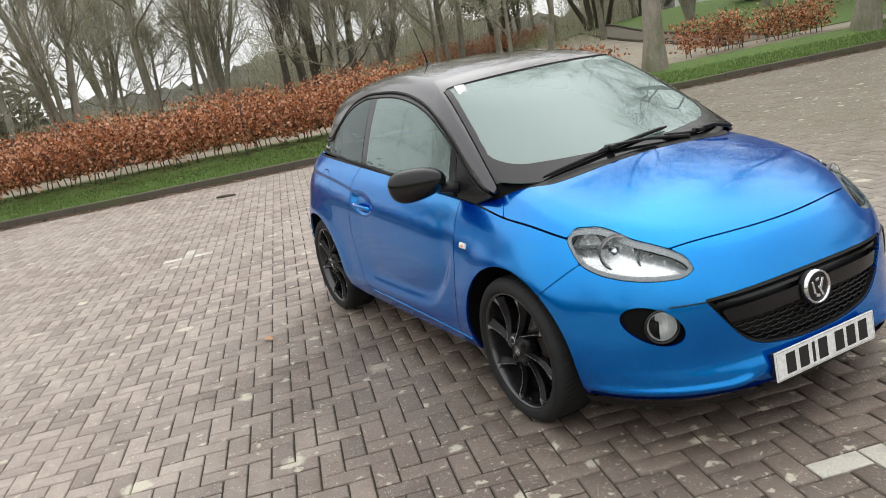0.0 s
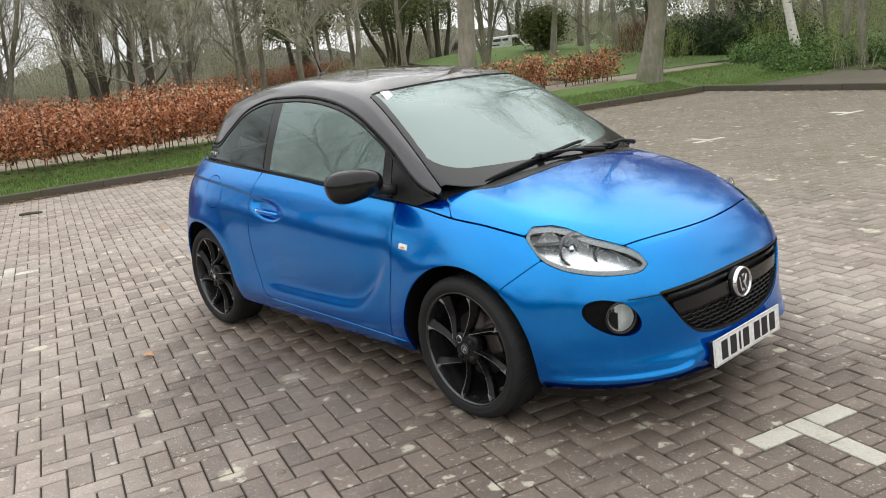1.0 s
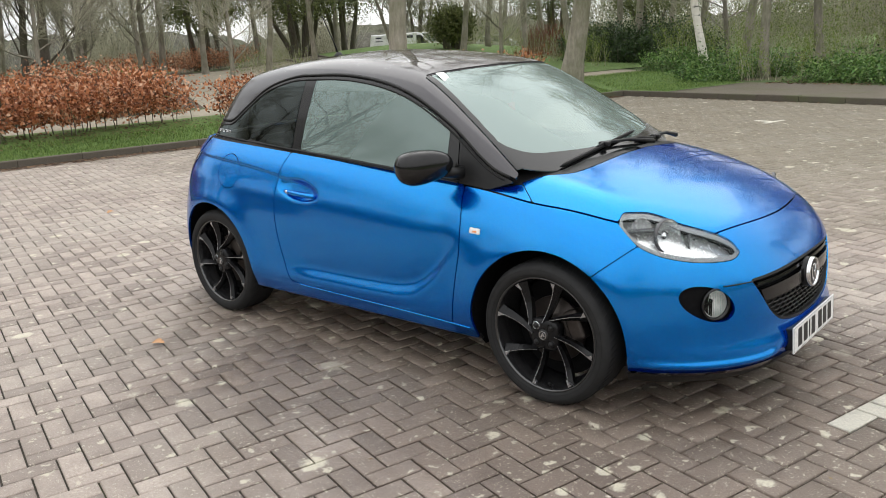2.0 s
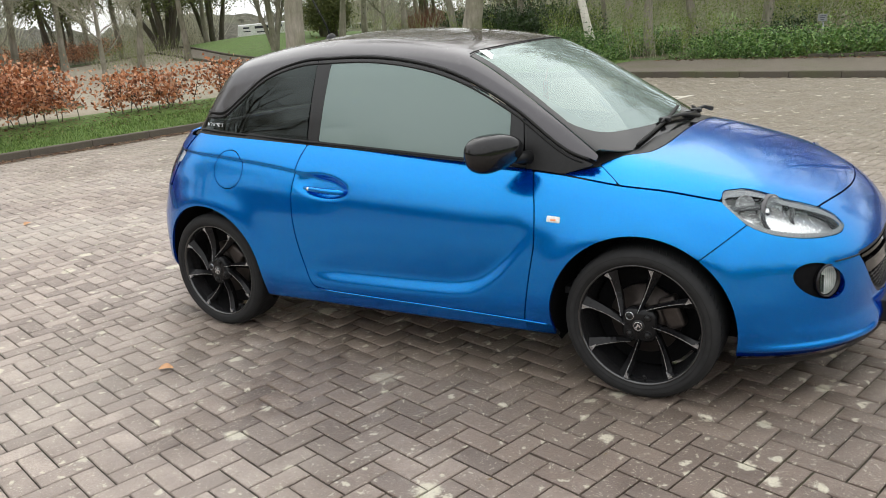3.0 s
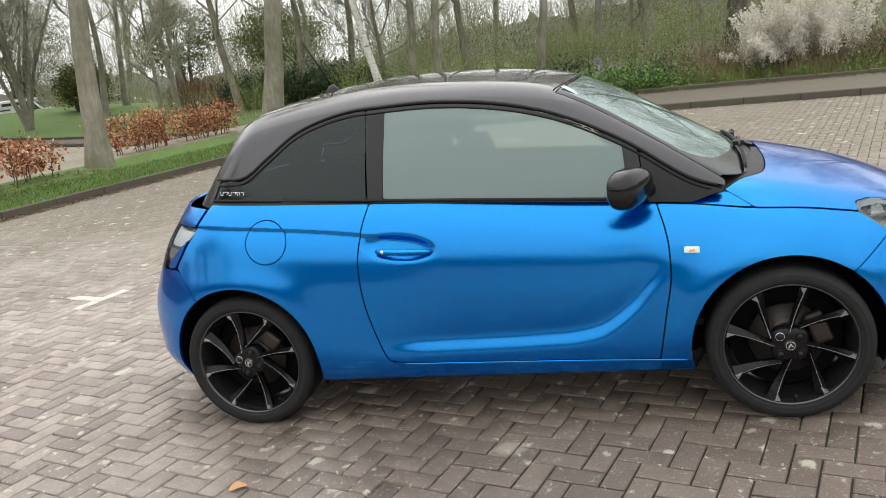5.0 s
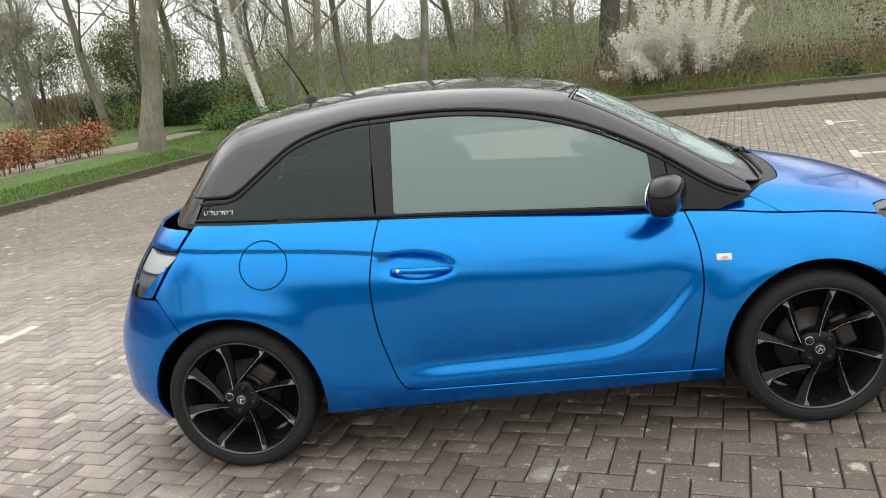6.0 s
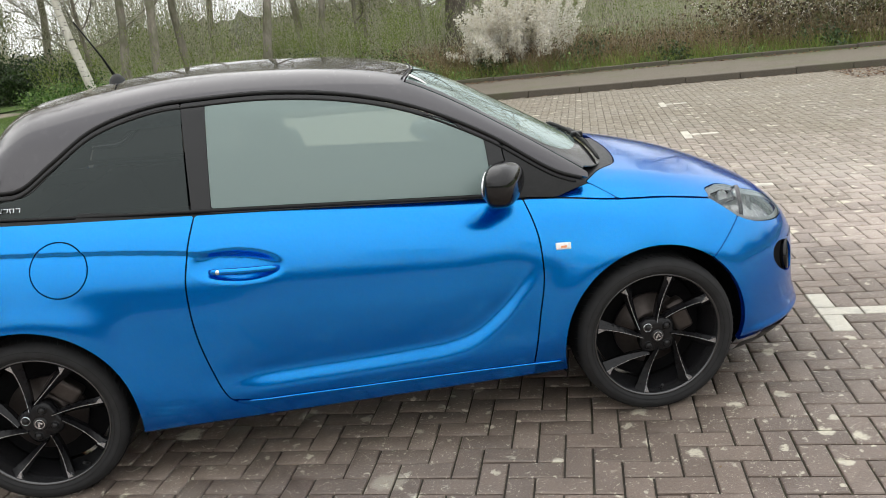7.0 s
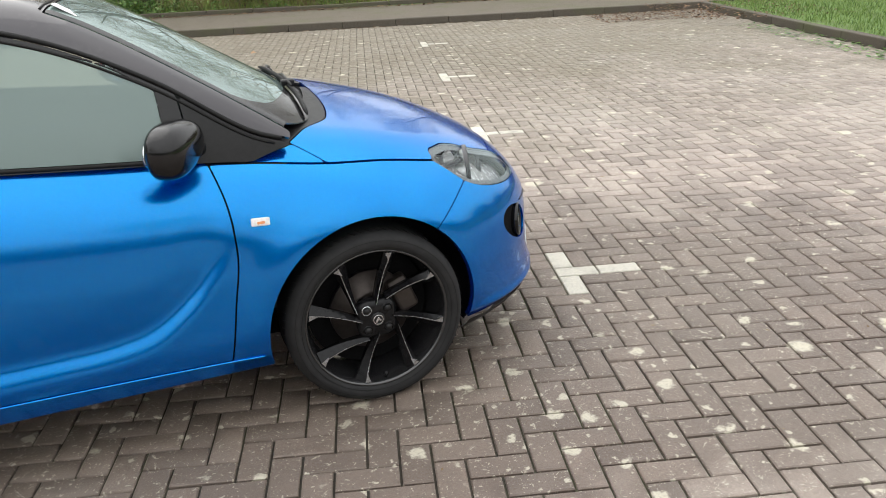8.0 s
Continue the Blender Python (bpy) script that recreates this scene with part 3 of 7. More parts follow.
for s, _ in sides:
    own = -s * c.y + 0.05
    frontglass = both([own, -0.43 + 0.045 * (c.z - 1.15) - c.x - 0.0, c.x - 0.582 + 0.05 * (c.z - 1.0), c.z - GLASS_TOP(c.x), BELT(c.x) + 0.014 - c.z])
    quarterglass = both([own, c.x + 0.512 - 0.02 * (c.z - 1.0), c.z - QUARTER_TOP(c.x), BELT(c.x) + 0.008 - c.z, -1.262 + (c.z - 1.03) * 0.5 - c.x])
    panel("door_window", c, frontglass + 0.002, M_GLASS if s < 0 else M_CLEARGLASS, door_right if s < 0 else door_left, "misted door window with sky sheen in its film" if s < 0 else "clear door window", 0.004)
    panel("quarter_window", c, quarterglass + 0.002, M_PRIVACY, car, "dark tinted rear quarter window", 0.004)
    frame_zone = both([own, c.z - GROOVE(c.x) + 0.012, BELT(c.x) - 0.001 - c.z, -frontglass, -quarterglass, c.x - 0.955, np.where(c.x > 0.76, 0.868 + (c.x - 0.79) * 0.30 - c.z, -1.0), -1.262 + (c.z - 1.03) * 0.5 - c.x])
    panel("window_frame", c, both([frame_zone, c.x - 0.655 + 0.12 * (c.z - 0.9), -0.505 - c.x]), M_GLOSSBLACK, car)
    panel("mirror_sail", c, both([frame_zone, 0.66 - 0.12 * (c.z - 0.9) - c.x]), M_TRIM, car)
    panel("quarter_surround", c, both([frame_zone, c.x + 0.508]), M_GLOSSBLACK, car)
for s, _ in sides:
    panel("belt_filler", mid, both([-s * mid.y + 0.05, mid.z - BELT(mid.x) - np.where(mid.x < -0.9, 0.006, 0.03), BELT(mid.x) - 0.012 - mid.z, mid.x - 0.93, -1.3 - mid.x]), M_RUBBER, car, "", 0.0, -0.004)


def side_strip(name, fun, line, x0, x1, radius, material, lift, n=70, owner=None):
    for s, _ in sides:
        bm = bmesh.new()
        pts = []
        for i in range(n + 1):
            x = x0 + (x1 - x0) * i / n
            p, q = on_form(fun, x, float(line(x)), s, lift)
            pts.append(p)
        add_tube(bm, pts, radius, 6)
        part(name, bm, material, car)


side_strip("drip_rail", cabin, lambda x: GROOVE(x) - 0.002, -1.27, 0.925, 0.0075, M_RUBBER, -0.003)
side_strip("drip_rail", cabin, lambda x: GROOVE(x) - 0.026 + 0.01 * max(0.0, x - 0.5), -1.24, 0.90, 0.0045, M_RUBBER, 0.0005)
side_strip("belt_seal", cabin, lambda x: BELT(x) + 0.008, -1.26, 0.66, 0.007, M_RUBBER, 0.003)
side_strip("sill_lip", body, lambda x: DOOR_BASE(x) - 0.003, -0.40, 0.77, 0.0045, M_BLUE, 0.0015)

# ---- wheels ----
def build_wheel():
    wheel = empty("wheel", None, car)
    wheel["label"] = "black twisted-spoke alloy wheel with low-profile tyre"
    # local z points outwards; 0 is the hub's face
    bm = bmesh.new()
    add_lathe(bm, [(0.2455, -0.012), (0.250, -0.003), (0.259, 0.004), (0.276, 0.008), (0.291, 0.003), (0.303, -0.010), (0.309, -0.026), (TYRE_R, -0.05), (0.3115, -0.1),
                   (TYRE_R, -0.15), (0.309, -0.178), (0.298, -0.196), (0.28, -0.206), (0.26, -0.2), (0.2455, -0.19)], None, 96, True)
    tyre = part("tyre", bm, M_TYRE, wheel)
    bm = bmesh.new()
    for r, h in ((0.262, 0.0052), (0.2835, 0.0058)):
        add_lathe(bm, [(r - 0.0018, h - 0.002), (r, h + 0.0012), (r + 0.0018, h - 0.002)], None, 96)
    part("sidewall_ridge", bm, M_RUBBER, tyre)
    bm = bmesh.new()
    for k in range(72):
        t0 = 2 * math.pi * k / 72
        for side in (-1, 1):
            add_box(bm, (0.002, 0.05, 0.0014), pose(0, 0, -0.1 + side * 0.058) @ Matrix.Rotation(t0 + side * 0.02, 4, "Z") @ Matrix.Translation((0.3115, 0, 0)) @ pose(0, 0, 0, 90 + 20 * side, 0, 0))
    part("tread_groove", bm, M_RUBBER, tyre)["kind"] = "stuff"
    bm = bmesh.new()
    add_lathe(bm, [(0.246, -0.012), (0.2505, -0.006), (0.248, -0.002), (0.2425, -0.005), (0.2385, -0.014), (0.234, -0.05), (0.226, -0.075), (0.216, -0.16), (0.225, -0.19)], None, 96)
    part("rim", bm, M_BARREL, wheel, "gloss black rim")

    # ridged blades in four twisted pairs: a long swept one and a straighter one, each with a polished ridge
    def blade(root_r, root_t, tip_t):
        bm, be = bmesh.new(), bmesh.new()
        start = Vector((math.cos(radians(root_t)), math.sin(radians(root_t)), 0)) * root_r
        stop = Vector((math.cos(radians(tip_t)), math.sin(radians(tip_t)), 0)) * 0.2385
        run = (stop - start).normalized()
        cross = Vector((-run.y, run.x, 0))
        rings, edges = [], []
        for i in range(9):
            f = i / 8
            c = start.lerp(stop, f)
            zt = -0.006 - 0.016 * math.sin(math.pi * min(1, f * 1.05)) - 0.002 * f
            lead, trail = 0.006 + 0.013 * f ** 1.6, 0.01 + 0.021 * f ** 1.4
            rings.append([bm.verts.new(c + cross * d + Vector((0, 0, z))) for d, z in ((lead, zt - 0.017), (0.0012, zt), (-0.0012, zt), (-trail, zt - 0.012 - 0.012 * f), (-trail * 0.8, zt - 0.045), (lead * 0.7, zt - 0.045))])
            g = 0.8 + 0.8 * f
            edges.append([be.verts.new(c + cross * d + Vector((0, 0, z))) for d, z in ((0.0011 * g, zt - 0.002), (0.0009 * g, zt + 0.0012), (-0.0009 * g, zt + 0.0012), (-0.0011 * g, zt - 0.002))])
        for mesh_b, rr in ((bm, rings), (be, edges)):
            n = len(rr[0])
            for a, b in zip(rr, rr[1:]):
                for q in range(n):
                    mesh_b.faces.new((a[q], a[(q + 1) % n], b[(q + 1) % n], b[q]))
            mesh_b.faces.new(rr[0][::-1])
            mesh_b.faces.new(rr[-1])
        t = radians(tip_t)
        out, cross = Vector((math.cos(t), math.sin(t), 0)), Vector((-math.sin(t), math.cos(t), 0))
        hook = [out * 0.2375, out * 0.2365 + cross * 0.02, out * 0.208 + cross * 0.003]
        top_h, low_h = [be.verts.new(q + Vector((0, 0, -0.0065 - 0.004 * (q.length < 0.22)))) for q in hook], [be.verts.new(q + Vector((0, 0, -0.02))) for q in hook]
        be.faces.new(top_h)
        be.faces.new(low_h[::-1])
        for q in range(3):
            be.faces.new((top_h[q], low_h[q], low_h[(q + 1) % 3], top_h[(q + 1) % 3]))
        for mesh_b in (bm, be):
            bmesh.ops.recalc_face_normals(mesh_b, faces=mesh_b.faces[:])
        spoke = part("spoke", bm, M_RIM, wheel)
        edge = part("spoke_edge", be, M_EDGE, spoke, "thin polished edge")
        for k in range(1, 4):
            o = spoke.copy()
            scene.collection.objects.link(o)
            o.parent = wheel
            o.matrix_basis = Matrix.Rotation(k * math.pi / 2, 4, "Z")
            e = edge.copy()
            scene.collection.objects.link(e)
            e.parent = o

    blade(0.078, 64, 30)
    blade(0.055, 2, -15)
    bm = bmesh.new()
    n, lobes = 48, []
    for r0, h in ((0.0, -0.010), (0.03, -0.010), (0.062, -0.012), (0.074, -0.02), (0.07, -0.06)):
        lobes.append([bm.verts.new(((r0 * (1 + 0.10 * math.cos(4 * (2 * math.pi * i / n - math.pi / 4)))) * math.cos(2 * math.pi * i / n), (r0 * (1 + 0.10 * math.cos(4 * (2 * math.pi * i / n - math.pi / 4)))) * math.sin(2 * math.pi * i / n), h)) for i in range(n)])
    for a, b in zip(lobes, lobes[1:]):
        for i in range(n):
            bm.faces.new((a[i], a[(i + 1) % n], b[(i + 1) % n], b[i])).smooth = True
    part("hub", bm, M_RIM, wheel)
    bm = bmesh.new()
    add_lathe(bm, [(0.0, -0.003), (0.018, -0.003), (0.022, -0.005), (0.025, -0.011)], None, 28)
    cap = part("hub_cap", bm, M_TRIM, wheel)
    for k in range(4):
        bm = bmesh.new()
        add_lathe(bm, [(0.0135, -0.012), (0.0145, -0.0085), (0.0165, -0.0085), (0.018, -0.012)], pose(0, 0, 0, 0, 0, 45 + 90 * k) @ pose(0.051, 0, 0), 24)
        # upper-left well in bright metal: its highlight put into the colour
        part("bolt_well", bm, M_EDGE if k == 1 else M_RIM, wheel)
    bm = bmesh.new()
    add_lathe(bm, [(0.014, -0.0045), (0.0165, -0.0015), (0.019, -0.0045)], None, 28)
    add_box(bm, (0.007, 0.02, 0.003), pose(-0.003, 0.0, -0.003, 0, 0, -30), 0.001)
    add_box(bm, (0.006, 0.014, 0.003), pose(0.005, 0.001, -0.003, 0, 0, 35), 0.001)
    part("cap_emblem", bm, M_CHROME, cap)
    bm = bmesh.new()
    add_lathe(bm, [(0.0125, -0.016), (0.0125, -0.008), (0.0105, -0.003), (0.0, -0.003)], None, 6)
    bolt = part("wheel_bolt", bm, M_TRIM, wheel)
    bolt.matrix_basis = Matrix.Rotation(math.radians(45), 4, "Z") @ Matrix.Translation((0.051, 0, 0))
    for k in range(1, 4):
        o = bolt.copy()
        scene.collection.objects.link(o)
        o.matrix_basis = Matrix.Rotation(math.radians(45 + 90 * k), 4, "Z") @ Matrix.Translation((0.051, 0, 0))
    bm = bmesh.new()
    add_lathe(bm, [(0.05, -0.09), (0.075, -0.075), (0.08, -0.095), (0.142, -0.095), (0.142, -0.115), (0.08, -0.115)], None, 48)
    part("brake_disc", bm, M_DISC, wheel, "rust-tinged brake disc")
    bm = bmesh.new()
    add_box(bm, (0.075, 0.13, 0.06), pose(0.112, 0.045, -0.09, 0, 0, 22), 0.015, 3)
    part("brake_caliper", bm, M_DISC, wheel)
    bm = bmesh.new()
    add_lathe(bm, [(0.0, -0.14), (0.214, -0.14)], None, 40)
    part("dust_shield", bm, M_DARK, wheel)
    bm = bmesh.new()
    add_tube(bm, [(0.018, -0.236, -0.04), (0.017, -0.214, -0.016)], 0.0055, 8)
    part("valve", bm, M_RUBBER, wheel)
    return wheel


FACE = 0.822
first = build_wheel()
first.matrix_basis = pose(HUB_F, -FACE, HUB_Z, 90, 0, 0)
copy_thing(first, pose(HUB_R, -FACE, HUB_Z, 90, 0, 0) @ pose(0, 0, 0, 0, 0, 27))
copy_thing(first, pose(HUB_F, FACE, HUB_Z, -90, 0, 0) @ pose(0, 0, 0, 0, 0, 50))
copy_thing(first, pose(HUB_R, FACE, HUB_Z, -90, 0, 0) @ pose(0, 0, 0, 0, 0, 20))
for hub in (HUB_F, HUB_R):
    for s in (-1, 1):
        bm = bmesh.new()
        rows_ = []
        turns = np.radians(np.linspace(-20, 200, 57))
        skin = [abs(on_form(body, hub + 0.374 * math.cos(t), HUB_Z + 0.374 * math.sin(t), 1)[0].y) - 0.012 for t in turns]
        for r, d in ((0.370, None), (0.380, 0.70), (0.380, 0.52), (0.05, 0.5)):
            rows_.append([bm.verts.new((hub + r * math.cos(t), s * (w if d is None else min(d, w - 0.02)), HUB_Z + r * math.sin(t))) for t, w in zip(turns, skin)])
        for a, b in zip(rows_, rows_[1:]):
            for k in range(56):
                bm.faces.new((a[k], a[k + 1], b[k + 1], b[k]))
        part("wheel_arch_liner", bm, M_DARK, car)
bm = bmesh.new()
add_box(bm, (3.1, 1.1, 0.1), pose(0.05, 0, 0.24), 0.03)
add_box(bm, (1.5, 1.56, 0.08), pose(0.0, 0, 0.235), 0.02)
part("floor_pan", bm, M_DARK, car)

# ---- headlights ----
c = nose
for s in (-1, 1):
    own = -s * c.y
    lamp = panel("headlight", c, both([lamp_region(c) + 0.0008, own]), M_LENS, car, "clear headlight with twin chrome reflectors", 0.006, 0.0015)
    panel("lamp_rim", c, both([lamp_region(c) + 0.0008, -lamp_region(c) - 0.016, own]), M_LAMPGREY, lamp, "grey lamp surround", 0.0, -0.006)
    panel("lamp_bowl", c, both([lamp_region(c) + 0.001, own]), M_REFLECTOR, lamp, "", 0.0, -0.05)
    panel("lamp_wall", c, both([lamp_region(c) + 0.004, own]), M_REFLECTOR, lamp, "", 0.046, -0.051)
    for lx, la, lz, r in ((1.575, 0.575, 0.728, 0.062), (1.655, 0.485, 0.694, 0.05)):
        bm = bmesh.new()
        m = facing((lx, s * la, lz), (0.92, s * 0.3, 0.12))
        add_lathe(bm, [(0.004, -0.035), (r * 0.45, -0.028), (r * 0.8, -0.005), (r, 0.024), (r + 0.003, 0.022)], m, 40)
        bowl = part("reflector", bm, M_REFLECTOR, lamp, "bright reflector bowl")
        bm = bmesh.new()
        add_lathe(bm, [(0.0, 0.012), (r * 0.25, 0.008), (r * 0.33, -0.004), (r * 0.33, -0.028)], m, 24)
        part("bulb_shield", bm, M_CHROME, bowl)
        bm = bmesh.new()
        add_lathe(bm, [(r, 0.02), (r + 0.002, 0.026), (r + 0.006, 0.022), (r + 0.006, 0.01)], m, 40)
        part("bowl_ring", bm, M_LAMPDARK, bowl)
    bm = bmesh.new()
    add_box(bm, (0.12, 0.018, 0.10), facing((1.505, s * 0.63, 0.752), (0.5, s * 0.8, 0.3)) @ pose(0, 0, -0.03), 0.006)
    part("lamp_divider", bm, M_LAMPDARK, lamp)
    bm = bmesh.new()
    add_lathe(bm, [(0.0, -0.02), (0.022, -0.016), (0.036, 0.004), (0.04, 0.01)], facing((1.50, s * 0.625, 0.76), (0.6, s * 0.65, 0.25)), 28)
    part("indicator_bowl", bm, M_REFLECTOR, lamp)

# ---- grille, badge, plate ----
grille = panel("grille", c, grille_region(c) - 0.004, M_TRIM, car, "black front grille with gloss bar and cell mesh", 0.0, -0.045)
bar_mid = 0.496 - 0.05 * c.a ** 2
panel("grille_bar", c, both([np.abs(c.z - bar_mid) - 0.027 + 0.02 * np.clip(c.a - 0.25, 0, 1), c.a - 0.385 - (c.z - 0.47) * 0.5]), M_GLOSSBLACK, grille, "gloss black grille bar", 0.03, -0.008)
panel("grille_slat", c, both([np.abs(c.z - 0.548 + 0.05 * c.a ** 2) - 0.006, c.a - 0.42]), M_GLOSSBLACK, grille, "", 0.03, -0.012)
panel("grille_slat", c, both([np.abs(c.z - 0.571 + 0.055 * c.a ** 2) - 0.005, c.a - 0.44]), M_GLOSSBLACK, grille, "", 0.03, -0.006)
panel("grille_surround", c, both([np.abs(grille_region(c) + 0.006) - 0.005]), M_TRIM, grille, "", 0.03, -0.004)
bm = bmesh.new()
for row in range(7):
    z = 0.347 + 0.0185 * row
    for k in range(-9, 10):
        y = (k + (0.5 if row % 2 else 0.0)) * 0.046
        if GRILLE_BASE(abs(y) + 0.016) + 0.004 < z < 0.462:
            p, q = on_front(y, z, -0.022)
            m = facing(p, q)
            add_box(bm, (0.027, 0.005, 0.012), m, 0.0015, 1)
            add_box(bm, (0.013, 0.004, 0.012), m @ pose(0.0185, 0.0045, 0, 0, 0, 40), 0.001, 1)
            add_box(bm, (0.013, 0.004, 0.012), m @ pose(-0.0185, 0.0045, 0, 0, 0, -40), 0.001, 1)
part("grille_mesh", bm, M_GLOSSBLACK, grille, "gloss black cell mesh")["kind"] = "stuff"
for s in (-1, 1):
    pod = panel("fog_lamp", c, both([pod_region(c) - 0.002, -s * c.y]), M_TRIM, car, "round fog lamp in a black recess", 0.0, -0.065)
    p, q = on_front(s * 0.588, 0.487, -0.012)
    m = facing(p, (0.86, s * 0.5, 0.05))
    bm = bmesh.new()
    add_lathe(bm, [(0.052, -0.03), (0.061, -0.004), (0.064, 0.008), (0.060, 0.013), (0.055, 0.009), (0.052, 0.0)], m, 44)
    part("bezel", bm, M_GLOSSBLACK, pod)
    bm = bmesh.new()
    add_lathe(bm, [(0.0, -0.03), (0.02, -0.028), (0.04, -0.017), (0.053, 0.002)], m, 40)
    part("reflector", bm, M_LAMPSILVER, pod)
    bm = bmesh.new()
    for i in range(-3, 4):
        add_box(bm, (0.0015, 2 * math.sqrt(0.046 ** 2 - (i * 0.011) ** 2), 0.002), m @ pose(i * 0.011, 0, 0.003))
    part("lens_rib", bm, M_LENS, pod)
    bm = bmesh.new()
    add_lathe(bm, [(0.0, 0.011), (0.03, 0.009), (0.054, 0.003)], m, 40)
    bmesh.ops.reverse_faces(bm, faces=bm.faces[:])
    part("lens", bm, M_LENS, pod)
    bm = bmesh.new()
    pts = [on_front(s * a, 0.556 - 0.12 * (0.545 - a) * -1 * 0 - 0.02 * (a - 0.44), 0.0005)[0] for a in np.linspace(0.45, 0.56, 12)]
    add_tube(bm, pts, 0.0028, 6)
    part("bumper_slot", bm, M_TRIM, car)
p, q = on_front(-0.012, 0.497, 0.0)
m = facing(p, (1, 0, 0.06))
bm = bmesh.new()
add_lathe(bm, [(0.0, 0.012), (0.045, 0.011), (0.058, 0.006), (0.064, -0.02)], m, 48)
badge = part("badge", bm, M_TRIM, car, "round chrome-ringed badge")
bm = bmesh.new()
add_lathe(bm, [(0.052, 0.008), (0.054, 0.015), (0.058, 0.017), (0.062, 0.013), (0.064, 0.002)], m, 48)
part("badge_ring", bm, M_CHROME, badge)
bm = bmesh.new()
for x, y, w, h, r in ((-0.026, 0.002, 0.014, 0.058, 12), (0.02, 0.012, 0.018, 0.05, -25), (0.012, -0.018, 0.014, 0.052, 30), (-0.002, 0.034, 0.03, 0.012, 10), (-0.006, -0.036, 0.028, 0.014, -18)):
    add_box(bm, (w * 0.62, h * 0.85, 0.006), m @ pose(x * 0.9, y * 0.85, 0.012, 0, 0, r), 0.002)
part("badge_relief", bm, M_CHROME, badge)
m = facing((1.984, -0.008, 0.272), (1, 0, 0.05))
bm = bmesh.new()
add_box(bm, (0.52, 0.111, 0.006), m, 0.002)
plate = part("number_plate", bm, M_WHITE, car, "white front number plate with dark bars")
for i, x in enumerate((-0.185, -0.118, -0.068, -0.02, 0.068, 0.13, 0.195)):
    bm = bmesh.new()
    add_box(bm, (0.014 if i == 2 else 0.046, 0.076, 0.0012), m @ pose(x, 0.0, 0.0034))
    part("plate_bar", bm, M_INK, plate)
bm = bmesh.new()
for x, y, w, h in ((0, 0.05, 0.508, 0.0015), (0, -0.05, 0.508, 0.0015), (-0.254, 0, 0.0015, 0.1), (0.254, 0, 0.0015, 0.1)):
    add_box(bm, (w, h, 0.0006), m @ pose(x, y, 0.0032))
part("plate_edge", bm, M_LAMPGREY, plate)
bm = bmesh.new()
add_box(bm, (0.5, 0.09, 0.05), m @ pose(0, 0, -0.028), 0.004)
part("plate_holder", bm, M_TRIM, car)

# ---- door handles, side lamps, badges on the pillar ----
for s in (-1, 1):
    owner = door_right if s < 0 else door_left
    pts, rad = [], []
    for i in range(13):
        f = i / 12
        x = -0.462 + 0.236 * f
        p, q = on_form(body, x, 0.79 - 0.058 * (x + 0.46), s, 0.0)
        base = Vector((x, s * (0.822 + 0.012 * math.sin(math.pi * min(1, f * 1.02)) ), 0.79 - 0.058 * (x + 0.46)))
        pts.append(base)
        rad.append(0.012 if 0 < i < 12 else 0.008)
    bm = bmesh.new()
    add_tube(bm, pts, rad, 12)
    part("handle", bm, M_BLUE, owner, "blue pull handle")
    if s < 0:
        bm = bmesh.new()
        add_lathe(bm, [(0.0, 0.003), (0.008, 0.0025), (0.0095, -0.006)], facing(pts[1] + Vector((0.012, s * 0.0115, 0)), (0, s, 0.1)), 20)
        part("lock", bm, M_CHROME, owner)
    p, q = on_form(body, 0.812, 0.712, s, 0.001)
    m = facing(p, q)
    bm = bmesh.new()
    add_box(bm, (0.058, 0.026, 0.008), m @ pose(0, 0, 0, 0, 0, -3), 0.004)
    rep = part("side_indicator", bm, M_WHITE, car, "clear side indicator lamp")
    bm = bmesh.new()
    add_box(bm, (0.024, 0.009, 0.004), m @ pose(0.001, -0.003, 0.003), 0.002)
    part("indicator_bulb", bm, M_AMBER, rep)
    bm = bmesh.new()
    for i in range(6):
        x = -1.212 + 0.022 * i
        p, q = on_form(cabin, x, 1.066 - 0.05 * (x + 1.15), s, 0.002)
        m = facing(p, q)
        add_box(bm, (0.016, 0.003, 0.003), m @ pose(0, 0.008 if i in (1, 3, 4, 5) else -0.006, 0), 0.001)
        add_box(bm, (0.003, 0.017, 0.003), m @ pose(0.007, 0.001, 0, 0, 0, -12), 0.001)
        if i in (0, 2, 4):
            add_box(bm, (0.003, 0.017, 0.003), m @ pose(-0.006, 0.001, 0, 0, 0, 18), 0.001)
    part("pillar_lettering", bm, M_CHROME, car, "small chrome bars on the pillar")["kind"] = "stuff"

